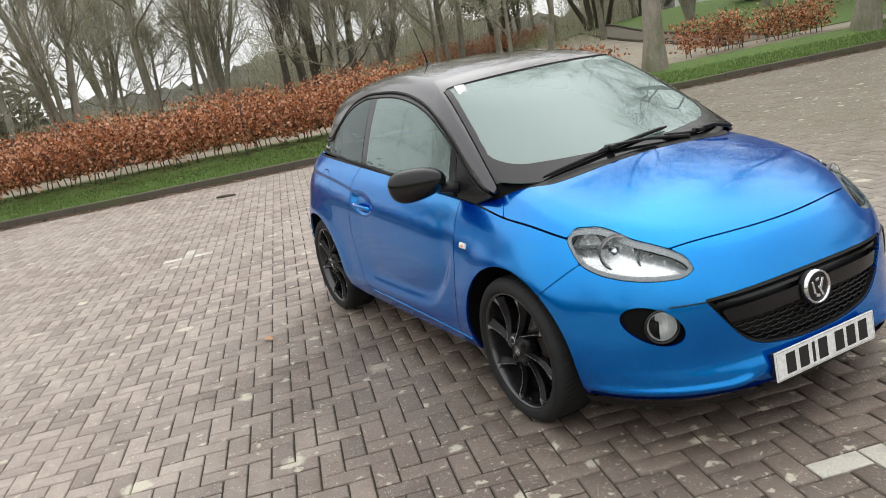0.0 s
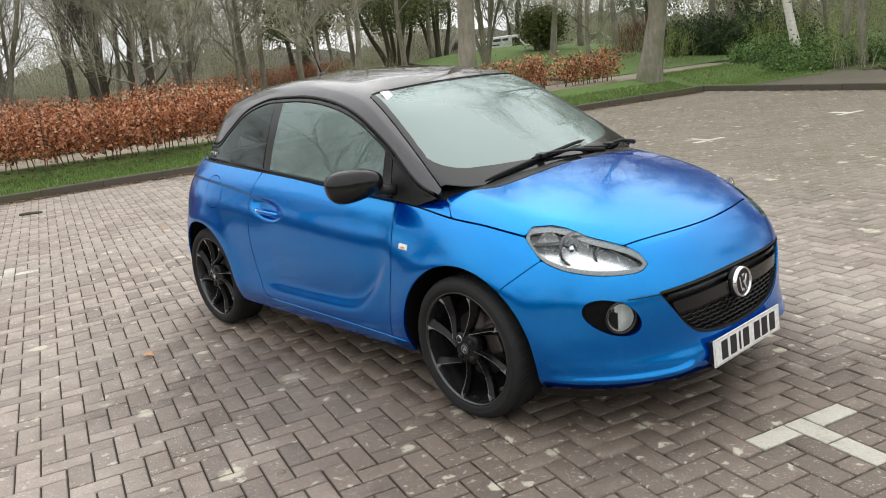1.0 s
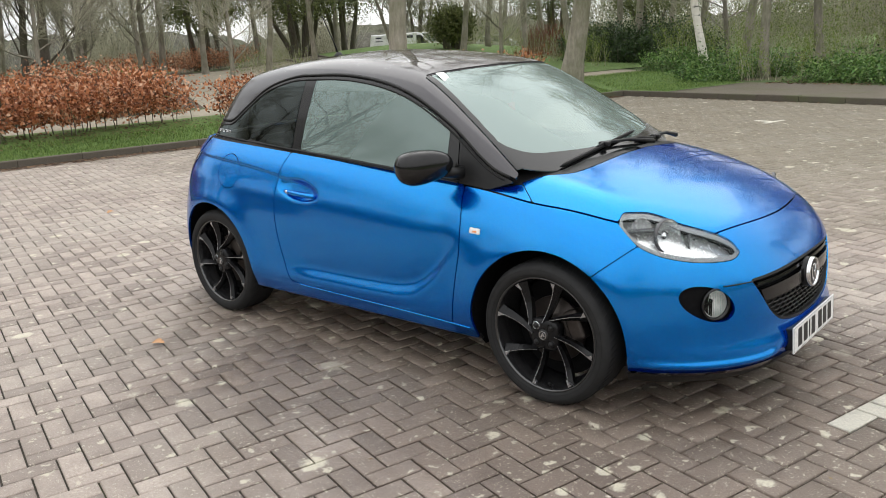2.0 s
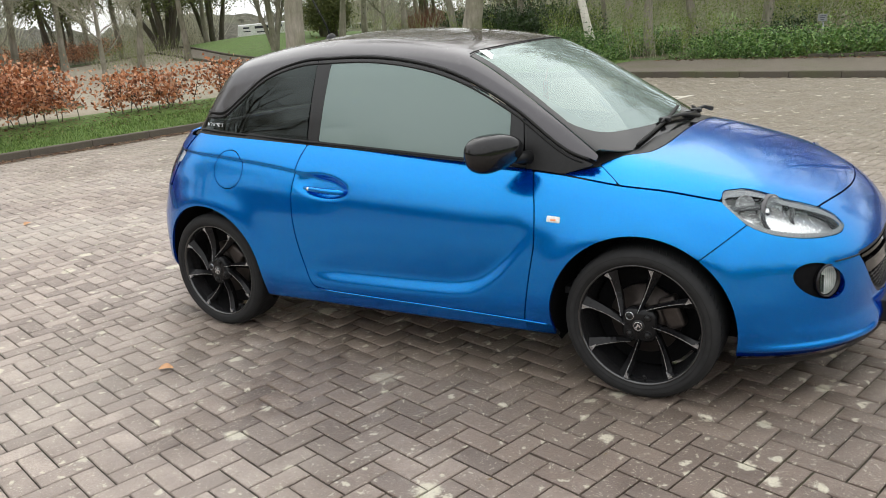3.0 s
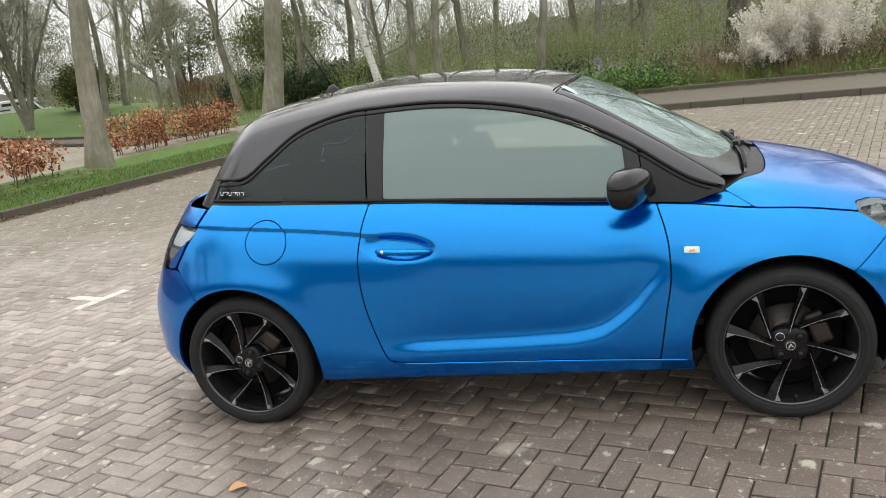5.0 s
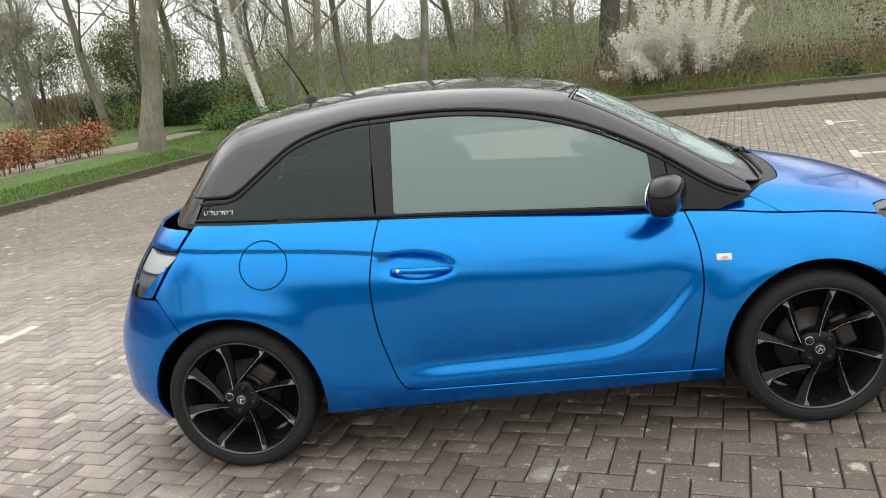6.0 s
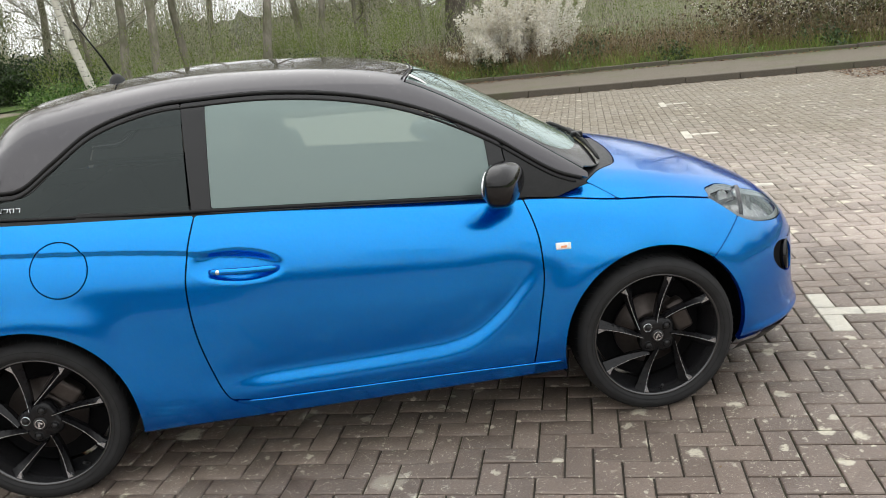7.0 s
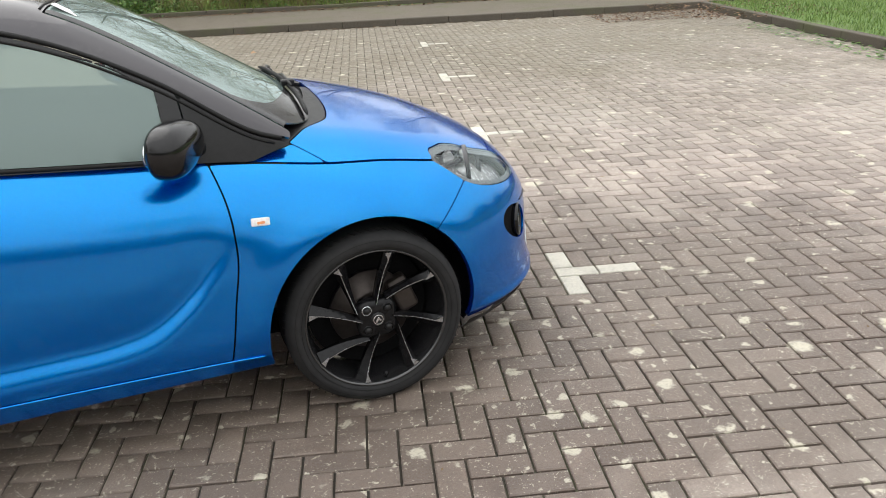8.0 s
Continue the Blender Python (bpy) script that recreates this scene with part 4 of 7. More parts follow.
# ---- mirrors ----
for s in (-1, 1):
    owner = door_right if s < 0 else door_left
    bm = bmesh.new()
    bmesh.ops.create_uvsphere(bm, u_segments=40, v_segments=24, radius=1.0)
    for v in bm.verts:
        x, y, z = v.co
        y2 = math.copysign(abs(y) ** 0.78, y)
        x2 = math.copysign(abs(x) ** 0.66, x)
        z2 = math.copysign(abs(z) ** 0.86, z)
        back = min(0.0, x2) * 0.35
        v.co = Vector((x2 * 0.072 - back * 0.072, y2 * 0.132, z2 * (0.073 - 0.014 * y2) - 0.012 * y2))
        if v.co.x < -0.046:
            v.co.x = -0.046
    for f in bm.faces:
        f.smooth = True
    place = pose(0.592, s * 0.872, 0.99, 0, 0, s * 24) if s < 0 else pose(0.52, 0.79, 0.985, 0, 0, 72) @ (Matrix.Identity(4) if s > 0 else Matrix.Diagonal((1, -1, 1, 1)))
    place = place @ pose(0, 0, 0, 10, 0, 0)
    bmesh.ops.transform(bm, matrix=place, verts=bm.verts[:])
    if s < 0:
        bmesh.ops.reverse_faces(bm, faces=bm.faces[:])
    mirror = part("wing_mirror", bm, M_GLOSSBLACK, owner, "gloss black wing mirror")
    bm = bmesh.new()
    add_lathe(bm, [(0.0, 0.003), (0.96, 0.003), (1.0, 0.001), (1.0, -0.003)], place @ pose(-0.0475, 0.0, 0, 0, -90, 0) @ Matrix.Diagonal((0.05, 0.092, 1, 1)), 40)
    part("mirror_glass", bm, M_CHROME, mirror)
    bm = bmesh.new()
    add_tube(bm, [(0.605, s * 0.80, 0.96), (0.64, s * 0.74, 0.945), (0.67, s * 0.70, 0.94)], [0.028, 0.024, 0.03], 12)
    if s < 0:
        part("mirror_arm", bm, M_TRIM, mirror)
    else:
        bm.free()

# ---- wipers, aerial, stickers ----
def on_screen(y, x, lift):
    b = np.array([[x, y, 0.8]])
    p = reach(cabin, b, np.array([[0.0, 0.0, 1.0]]), 0.8, 34)[0]
    return Vector(p) + Vector((0.5, 0, 0.86)).normalized() * lift


for y0, y1, x0, x1, yp in ((-0.50, 0.22, 1.045, 1.01, 0.05), (0.16, 0.56, 1.06, 0.985, 0.52)):
    pts = [on_screen(y0 + (y1 - y0) * i / 16, x0 + (x1 - x0) * (i / 16) ** 2 + 0.018 * math.sin(math.pi * i / 16), 0.014) for i in range(17)]
    bm = bmesh.new()
    add_tube(bm, pts, [0.004] + [0.0085] * 15 + [0.004], 6)
    wiper = part("wiper", bm, M_RUBBER, car, "black windscreen wiper")
    m0 = pts[8]
    piv = Vector((1.10, yp + 0.22 if yp < 0.3 else yp, 0.972))
    bm = bmesh.new()
    add_tube(bm, [piv, piv.lerp(m0, 0.5) + Vector((0, 0, 0.018)), m0 + Vector((0.0, 0, 0.012)), m0 + (pts[7] - m0) * 1.5 + Vector((0, 0, 0.008))], [0.012, 0.008, 0.007, 0.005], 8)
    part("wiper_arm", bm, M_TRIM, wiper)
    bm = bmesh.new()
    add_box(bm, (0.05, 0.035, 0.022), Matrix.Translation(m0 + Vector((0, 0, 0.006))), 0.006)
    part("wiper_joint", bm, M_TRIM, wiper)
bm = bmesh.new()
add_lathe(bm, [(0.0, 0.03), (0.014, 0.026), (0.03, 0.008), (0.036, -0.012)], pose(-0.86, 0, 1.448), 28)
aerial = part("aerial", bm, M_TRIM, car, "short black roof aerial")
bm = bmesh.new()
add_tube(bm, [(-0.865, 0, 1.465), (-0.90, 0, 1.545), (-0.985, 0, 1.70)], [0.006, 0.004, 0.003], 8)
part("aerial_mast", bm, M_RUBBER, aerial)
bm = bmesh.new()
add_box(bm, (0.05, 0.075, 0.0015), facing(on_screen(-0.452, 0.372, 0.002), (0.5, -0.1, 0.86)), 0.0)
part("screen_sticker", bm, M_WHITE, car, "pale sticker at the screen's upper corner")
# seam of the roof panel
bm = bmesh.new()
pts = []
for i in range(41):
    y = -0.5 + i / 40
    pts.append(on_screen(y, 0.372 - 0.26 * y * y, 0.0))
add_tube(bm, pts, 0.004, 6)
part("roof_seam", bm, M_RUBBER, car)

# ---- cabin ----
def seat(x, y):
    bm = bmesh.new()
    add_box(bm, (0.5, 0.5, 0.16), pose(x, y, 0.5, 0, -8, 0), 0.05, 3)
    ob = part("front_seat", bm, M_FABRIC, car, "dark cloth front seat", True)
    bm = bmesh.new()
    add_box(bm, (0.14, 0.48, 0.58), pose(x - 0.3, y, 0.83, 0, -16, 0), 0.055, 3)
    part("seat_back", bm, M_FABRIC, ob, "", True)
    bm = bmesh.new()
    add_box(bm, (0.09, 0.26, 0.17), pose(x - 0.41, y, 1.185, 0, -10, 0), 0.04, 3)
    part("headrest", bm, M_FABRIC, ob, "", True)
    for d in (-0.06, 0.06):
        bm = bmesh.new()
        add_tube(bm, [(x - 0.38, y + d, 1.05), (x - 0.40, y + d, 1.15)], 0.007, 8)
        part("headrest_post", bm, M_CHROME, ob)


seat(0.12, -0.34)
seat(0.12, 0.34)
bm = bmesh.new()
add_box(bm, (0.45, 1.1, 0.16), pose(-0.72, 0, 0.52), 0.05, 3)
add_box(bm, (0.14, 1.1, 0.5), pose(-1.0, 0, 0.78, 0, -20, 0), 0.05, 3)
part("rear_seat", bm, M_FABRIC, car, "dark cloth rear bench", True)
bm = bmesh.new()
add_box(bm, (0.42, 1.3, 0.22), pose(0.83, 0, 0.80, 0, 8, 0), 0.07, 4)
add_box(bm, (0.16, 1.28, 0.2), pose(0.66, 0, 0.70), 0.05, 3)
dash = part("dashboard", bm, M_CABIN, car, "dark dashboard with blue trim", True)
bm = bmesh.new()
add_box(bm, (0.02, 0.34, 0.09), pose(0.60, 0.36, 0.80, 0, 15, 0), 0.008)
part("dash_trim", bm, M_BLUETRIM, dash)
bm = bmesh.new()
add_box(bm, (0.03, 0.22, 0.15), pose(0.58, 0.0, 0.86, 0, 15, 0), 0.01)
part("screen_unit", bm, M_GLOSSBLACK, dash)
for y in (-0.56, -0.14, 0.14, 0.56):
    bm = bmesh.new()
    add_lathe(bm, [(0.028, 0.0), (0.034, 0.006), (0.04, 0.0)], facing((0.59, y, 0.90), (-1, 0, 0.25)), 28)
    part("vent_ring", bm, M_CHROME, dash)
sw = facing((0.47, -0.34, 0.93), (-0.9, 0, 0.42))
bm = bmesh.new()
ring = [sw @ Vector((0.183 * math.cos(2 * math.pi * i / 48), 0.183 * math.sin(2 * math.pi * i / 48), 0)) for i in range(49)]
add_tube(bm, ring, 0.017, 10, False)
wheel_st = part("steering_wheel", bm, M_CABIN, car, "black steering wheel")
bm = bmesh.new()
add_box(bm, (0.14, 0.12, 0.05), sw @ pose(0, 0, -0.01), 0.025, 3)
for ang in (0, 180, 270):
    add_box(bm, (0.13, 0.035, 0.02), sw @ pose(0, 0, 0, 0, 0, ang) @ pose(0.11, 0, -0.005), 0.008)
part("steering_boss", bm, M_CABIN, wheel_st)
for ang in (25, 155):
    bm = bmesh.new()
    add_box(bm, (0.05, 0.012, 0.004), sw @ pose(0, 0, 0, 0, 0, ang) @ pose(0.1, 0, 0.012), 0.002)
    part("spoke_trim", bm, M_CHROME, wheel_st)
for s in (-1, 1):
    bm = bmesh.new()
    add_box(bm, (1.12, 0.05, 0.5), pose(0.11, s * 0.685, 0.615), 0.02)
    dc = part("door_card", bm, M_CABIN, door_right if s < 0 else door_left)
    bm = bmesh.new()
    add_box(bm, (0.5, 0.07, 0.05), pose(0.05, s * 0.65, 0.79), 0.02)
    part("armrest", bm, M_BLUETRIM, dc)
    bm = bmesh.new()
    add_box(bm, (0.14, 0.015, 0.02), pose(0.33, s * 0.655, 0.84, 0, -10, 0), 0.006)
    part("inner_handle", bm, M_CHROME, dc)
    bm = bmesh.new()
    add_box(bm, (0.7, 0.05, 0.42), pose(-0.84, s * 0.66, 0.78), 0.02)
    part("rear_trim_panel", bm, M_CABIN, car)
bm = bmesh.new()
add_box(bm, (0.06, 0.22, 0.065), pose(0.46, 0.0, 1.275, 0, -10, 0), 0.022, 3)
im = part("interior_mirror", bm, M_CABIN, car)
bm = bmesh.new()
add_box(bm, (0.004, 0.055, 0.1), pose(0.43, 0.008, 1.13), 0.001)
part("hanging_tag", bm, M_RED, car, "red tag hanging under the mirror")
bm = bmesh.new()
add_tube(bm, [(0.43, 0.008, 1.18), (0.45, 0.004, 1.25)], 0.0015, 5)
part("tag_string", bm, M_RED, im)
panel("headlining", top, both([1.30 - top.z, np.where(top.x > 0.3, 1.0, -1.0), -1.15 - top.x]), M_HEADLINER, car, "", 0.0, -0.03)
bm = bmesh.new()
add_box(bm, (2.3, 1.3, 0.03), pose(-0.2, 0, 0.36), 0.0)
part("carpet", bm, M_CABIN, car)

# ---- the car park: its own axes, u across the bays and v along the kerb ----
LOT = radians(-15.5)
LU, LV = Vector((math.cos(LOT), math.sin(LOT), 0)), Vector((-math.sin(LOT), math.cos(LOT), 0))
KERB_L, KERB_R, KERB_F, V_BACK = -9.8, 7.3, 11.42, -16.0
rng = np.random.default_rng(7)


def lot(u, v, z=0.0):
    return LU * u + LV * v + Vector((0, 0, z))


def lot_uv(x, y):
    return x * LU.x + y * LU.y, x * LV.x + y * LV.y


def lot_pose(u, v, z=0.0, turn=0.0):
    return Matrix.Translation(lot(u, v, z)) @ Matrix.Rotation(LOT + radians(turn), 4, "Z")


def quick_mesh(name, verts, faces, material, parent=None, label="", smooth=False):
    """A mesh from arrays: vertices n x 3, faces m x k."""
    verts, faces = np.asarray(verts, np.float32), np.asarray(faces, np.int32)
    me = bpy.data.meshes.new(name)
    k = faces.shape[1]
    me.vertices.add(len(verts))
    me.vertices.foreach_set("co", verts.ravel())
    me.loops.add(faces.size)
    me.loops.foreach_set("vertex_index", faces.ravel())
    me.polygons.add(len(faces))
    me.polygons.foreach_set("loop_start", np.arange(0, faces.size, k, dtype=np.int32))
    me.update(calc_edges=True)
    me.materials.append(material)
    if smooth:
        me.polygons.foreach_set("use_smooth", np.ones(len(faces), bool))
    me.update()
    ob = new(name, me)
    if parent is not None:
        ob.parent = parent
    if label:
        ob["label"] = label
    return ob


def ground_height(x, y):
    """Height of the open ground outside the kerbs."""
    x, y = np.asarray(x, float), np.asarray(y, float)
    u, v = lot_uv(x, y)
    rise = np.clip((-9.95 - u) / 1.4, 0, 1)
    h = 0.085 + 0.235 * rise * rise * (3 - 2 * rise) + 0.012 * np.clip(-u - 12, 0, 14)
    dip = np.clip((-u - 37) / 6, 0, 1) * np.clip((v - 16) / 5, 0, 1)
    h = h - 0.6 * dip * dip * (3 - 2 * dip)
    h = h + 0.8 * np.exp(-((x + 27.0) / 7.0) ** 2 - ((y - 28.0) / 6.5) ** 2)
    bank = np.clip((v - 14.6) / 5.0, 0, 1)
    h = h + 0.55 * bank * bank * (3 - 2 * bank) * np.clip((u + 9) / 5, 0, 1)
    h = h + 0.35 * np.clip((-u - 16) / 25, 0, 1) * np.clip((10 - y) / 10, 0, 1)
    return h


# ---- ground materials ----
def ground_material():
    k = Mat("ground_soil", (0.1, 0.08, 0.05), 0.95)
    v = k.coords("Position")
    big, fine = k.noise(v, 0.35, 5.0, 0.6), k.noise(v, 9.0, 6.0, 0.7)
    soil = k.ramp(fine, (0.3, (0.035, 0.026, 0.018)), (0.5, (0.09, 0.062, 0.04)), (0.72, (0.17, 0.12, 0.075)))
    grass = k.ramp(fine, (0.3, (0.03, 0.06, 0.014)), (0.55, (0.075, 0.14, 0.028)), (0.8, (0.13, 0.19, 0.05)))
    k.color(k.mix(k.span(big, 0.47, 0.58), soil, grass))
    k.bump(fine, 0.7, 0.05)
    return k.m


def lawn_material():
    k = Mat("lawn", (0.07, 0.14, 0.03), 0.9)
    v = k.coords("Position")
    fine, mid_n = k.noise(v, 26.0, 6.0, 0.7), k.noise(v, 2.2, 4.0)
    a = k.ramp(fine, (0.28, (0.035, 0.07, 0.015)), (0.5, (0.11, 0.19, 0.04)), (0.75, (0.2, 0.29, 0.08)))
    k.color(k.mix(k.span(mid_n, 0.5, 0.72, 0.0, 0.55), a, (0.10, 0.105, 0.04)))
    k.bump(fine, 0.8, 0.03)
    return k.m


def path_material(name, c0, c1, moss=0.3):
    k = Mat(name, c0, 0.9)
    v = k.coords("Position")
    fine, mid_n, big = k.noise(v, 60.0, 6.0, 0.75), k.noise(v, 5.0, 5.0), k.noise(v, 0.8, 4.0)
    col = k.mix(k.span(fine, 0.25, 0.75), c0, c1)
    col = k.mix(k.span(mid_n, 0.52, 0.75, 0.0, 0.6), col, (0.085, 0.075, 0.055))
    col = k.mix(k.span(big, 0.5, 0.7, 0.0, moss), col, (0.09, 0.105, 0.04))
    k.color(col)
    k.bump(fine, 0.4, 0.01)
    return k.m


def block_material(name, dark, light, white=False):
    k = Mat(name, light, 0.62)
    v = k.coords("Position")
    rnd = k.math("FRACT", k.math("ADD", k.node("ObjectInfo", "Random"), k.node("NewGeometry", "Random Per Island")))
    fine, grit, mid_n, big = k.noise(v, 420.0, 3.0, 0.8), k.noise(v, 95.0, 6.0, 0.75), k.noise(v, 7.0, 5.0, 0.65), k.noise(v, 0.55, 4.0, 0.55)
    col = k.mix(rnd, tuple(c * 0.86 for c in dark), tuple(c * 1.08 for c in light))
    col = k.mix(k.span(grit, 0.36, 0.66, 0.0, 0.6), col, tuple(c * 0.45 for c in light))
    col = k.mix(k.span(fine, 0.56, 0.7, 0.0, 0.6), col, (0.5, 0.46, 0.42))
    col = k.mix(k.span(fine, 0.3, 0.44, 0.6, 0.0), col, (0.05, 0.042, 0.036))
    if white:
        col = k.mix(k.span(mid_n, 0.5, 0.72, 0.0, 0.65), col, (0.2, 0.19, 0.165))
    else:
        col = k.mix(k.span(mid_n, 0.42, 0.7, 0.0, 0.45), col, tuple(c * 0.6 for c in dark))
        col = k.mix(k.span(big, 0.44, 0.66, 0.0, 0.4), col, (0.46, 0.42, 0.365))
    if not white:
        # moss and grime in the far bays
        side = k.node("SeparateXYZ", "Y", i0=v)
        mossy = k.span(k.math("ADD", side, k.span(k.noise(v, 0.7, 5.0, 0.6), 0.2, 0.8, -2.5, 2.5)), 1.0, 5.5, 0.0, 0.75)
        col = k.mix(mossy, col, (0.15, 0.13, 0.085))
    # damp and shade round the parked car, painted into the colour, ragged edge
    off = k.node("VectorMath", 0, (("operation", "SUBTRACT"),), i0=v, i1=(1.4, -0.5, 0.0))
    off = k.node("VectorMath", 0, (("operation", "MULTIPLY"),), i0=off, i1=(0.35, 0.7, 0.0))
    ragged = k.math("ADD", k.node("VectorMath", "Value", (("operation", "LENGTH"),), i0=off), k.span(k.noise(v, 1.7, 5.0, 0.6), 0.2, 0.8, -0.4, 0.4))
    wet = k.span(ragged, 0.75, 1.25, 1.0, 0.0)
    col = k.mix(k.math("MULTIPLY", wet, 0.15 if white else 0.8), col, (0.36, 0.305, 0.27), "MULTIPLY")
    if not white:
        # pale lichen and dried splashes of uneven size
        warp = k.node("VectorMath", 0, (("operation", "ADD"),), i0=v, i1=k.node("VectorMath", 0, (("operation", "SCALE"),), i0=k.noise(v, 13.0, 4.0, 0.65, 1), Scale=0.11))
        for scale, lo, hi, amount, few in ((105.0, 0.2, 0.34, 0.75, 0.62), (3.1, 0.11, 0.16, 0.95, 0.36), (6.5, 0.12, 0.18, 0.9, 0.33), (15.0, 0.13, 0.2, 0.85, 0.36), (38.0, 0.14, 0.24, 0.7, 0.45)):
            cell = k.node("TexVoronoi", "Distance", Vector=warp, Scale=scale)
            tint = k.node("TexVoronoi", "Color", Vector=warp, Scale=scale)
            keep = k.span(k.node("SeparateColor", 0, i0=tint), few, few + 0.06)
            size = k.span(k.node("SeparateColor", 1, i0=tint), 0.0, 1.0, 0.35, 1.35)
            spot = k.span(k.math("DIVIDE", cell, size), lo, hi, amount, 0.0)
            spot = k.math("MULTIPLY", k.math("MULTIPLY", spot, keep), k.span(grit, 0.3, 0.5, 0.3, 1.0))
            col = k.mix(spot, col, (0.58, 0.54, 0.43))
    k.color(col)
    damp = k.noise(v, 1.1, 4.0, 0.6)
    k.rough(k.math("SUBTRACT", k.span(damp, 0.35, 0.7, 0.5, 0.72), k.math("MULTIPLY", wet, 0.22)))
    k.set(k.p, "Specular IOR Level", 0.5)
    k.bump(k.math("ADD", grit, k.math("MULTIPLY", fine, 0.5)), 0.7, 0.006)
    return k.m


M_GROUND = ground_material()
M_LAWN = lawn_material()
M_PATH = path_material("pale_path", (0.27, 0.235, 0.175), (0.36, 0.32, 0.25))
M_FOOT = path_material("worn_footway", (0.10, 0.085, 0.062), (0.17, 0.145, 0.11), 0.6)
M_KERB = path_material("kerb_stone", (0.065, 0.055, 0.042), (0.13, 0.112, 0.088), 0.7)
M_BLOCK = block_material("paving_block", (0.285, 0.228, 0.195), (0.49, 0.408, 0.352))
M_BLOCKW = block_material("white_block", (0.64, 0.61, 0.52), (0.76, 0.73, 0.63), True)
M_JOINT = path_material("joint_sand", (0.03, 0.026, 0.02), (0.065, 0.055, 0.042), 0.6)

# ---- ground sheet, reaching the horizon, with the sunk car park cut into it by its kerbs ----
us = np.unique(np.round(np.concatenate([np.linspace(-420, -70, 8), np.arange(-68, 60, 2.0), np.arange(-16, -9.9, 0.2), np.linspace(62, 420, 8), [KERB_L - 0.06, KERB_L - 0.05, KERB_R + 0.05, KERB_R + 0.06]]), 3))
vs = np.unique(np.round(np.concatenate([np.linspace(-420, -40, 7), np.arange(-38, 80, 2.0), np.linspace(82, 420, 8), [KERB_F + 0.05, KERB_F + 0.06, V_BACK]]), 3))
gu, gv = np.meshgrid(us, vs, indexing="ij")
gx, gy = gu * LU.x + gv * LV.x, gu * LU.y + gv * LV.y
inside = (gu > KERB_L - 0.055) & (gu < KERB_R + 0.055) & (gv < KERB_F + 0.055) & (gv > -39)
gz = np.where(inside, -0.03, ground_height(gx, gy))
ii = np.arange(gu.size).reshape(gu.shape)
tagged(quick_mesh("ground", np.stack([gx, gy, gz], -1).reshape(-1, 3), np.stack([ii[:-1, :-1], ii[1:, :-1], ii[1:, 1:], ii[:-1, 1:]], -1).reshape(-1, 4), M_GROUND, None, "", True),
       "rough ground with soil, leaf litter and thin grass", "ground", kind="structure")


def strip(name, u0, u1, v0, v1, material, label, lift=0.006, step=1.0, category="ground", skew=0.0):
    nu, nv = max(2, int((u1 - u0) / step) + 1), max(2, int((v1 - v0) / step) + 1)
    a, b = np.meshgrid(np.linspace(u0, u1, nu), np.linspace(v0, v1, nv), indexing="ij")
    b = b + skew * (-15 - a)
    x, y = a * LU.x + b * LV.x, a * LU.y + b * LV.y
    z = ground_height(x, y) + lift
    idx = np.arange(a.size).reshape(a.shape)
    return tagged(quick_mesh(name, np.stack([x, y, z], -1).reshape(-1, 3), np.stack([idx[:-1, :-1], idx[1:, :-1], idx[1:, 1:], idx[:-1, 1:]], -1).reshape(-1, 4), material, None, "", True), label, category, kind="structure")


strip("verge", -11.75, KERB_L - 0.13, -16, 13.2, M_LAWN, "grass verge sloping up behind the kerb", 0.014, 0.2)
strip("path", -13.4, -11.75, -16, 15, M_PATH, "pale gravelled path behind the hedge", 0.014, 0.2, category="path")
strip("path", -34, -13.4, 3.2, 9.4, M_PATH, "pale wide drive between the hedges and the lawn", 0.016, 0.8, "path", 0.22)
strip("path", -36, -13.4, 9.55, 10.8, M_FOOT, "narrow footway between two edgings", 0.03, 0.8, "path", 0.22)
strip("lawn", -45, -13.4, 10.95, 40, M_LAWN, "mown lawn rising to a low mound", 0.03, 0.8, skew=0.22)
strip("pavement", -9.2, 40, KERB_F + 0.13, 14.35, M_FOOT, "worn grey footway with moss beyond the far kerb", 0.012, category="pavement")
strip("verge", KERB_R + 0.13, 16, -16, 11.3, M_LAWN, "grass verge with fallen leaves at the kerb", 0.012)
strip("verge", -12, -8.6, KERB_F + 0.13, 14.35, M_LAWN, "grass corner round the tree", 0.022, 0.2)

# kerbs: separate stones with joints
kerb_bm = bmesh.new()
add_box(kerb_bm, (0.905, 0.125, 0.26), None, 0.014, 2)
kerb_me = bpy.data.meshes.new("kerb_stone")
kerb_bm.to_mesh(kerb_me)
kerb_bm.free()
kerb_me.materials.append(M_KERB)
for label, p0, p1, turn in (("left", (KERB_L - 0.065, -13.0), (KERB_L - 0.065, KERB_F + 0.1), 90), ("far", (KERB_L - 0.1, KERB_F + 0.065), (KERB_R + 0.1, KERB_F + 0.065), 0), ("right", (KERB_R + 0.065, -4.0), (KERB_R + 0.065, KERB_F + 0.1), 90)):
    row = tagged(empty("kerb"), "weathered concrete kerb with dark damp face", "kerb", kind="structure")
    n = int(round(math.dist(p0, p1) / 0.915))
    for i in range(n):
        f = (i + 0.5) / n
        o = new("kerb_stone", kerb_me)
        o.parent = row
        o.matrix_basis = lot_pose(p0[0] + (p1[0] - p0[0]) * f, p0[1] + (p1[1] - p0[1]) * f, -0.018 + rng.normal(0, 0.003), turn) @ pose(0, 0, 0, rng.normal(0, 0.4), 0, rng.normal(0, 0.25))
strip_b = empty("edging")
tagged(strip_b, "low concrete edging at the foot of the bank", "edging", kind="structure")
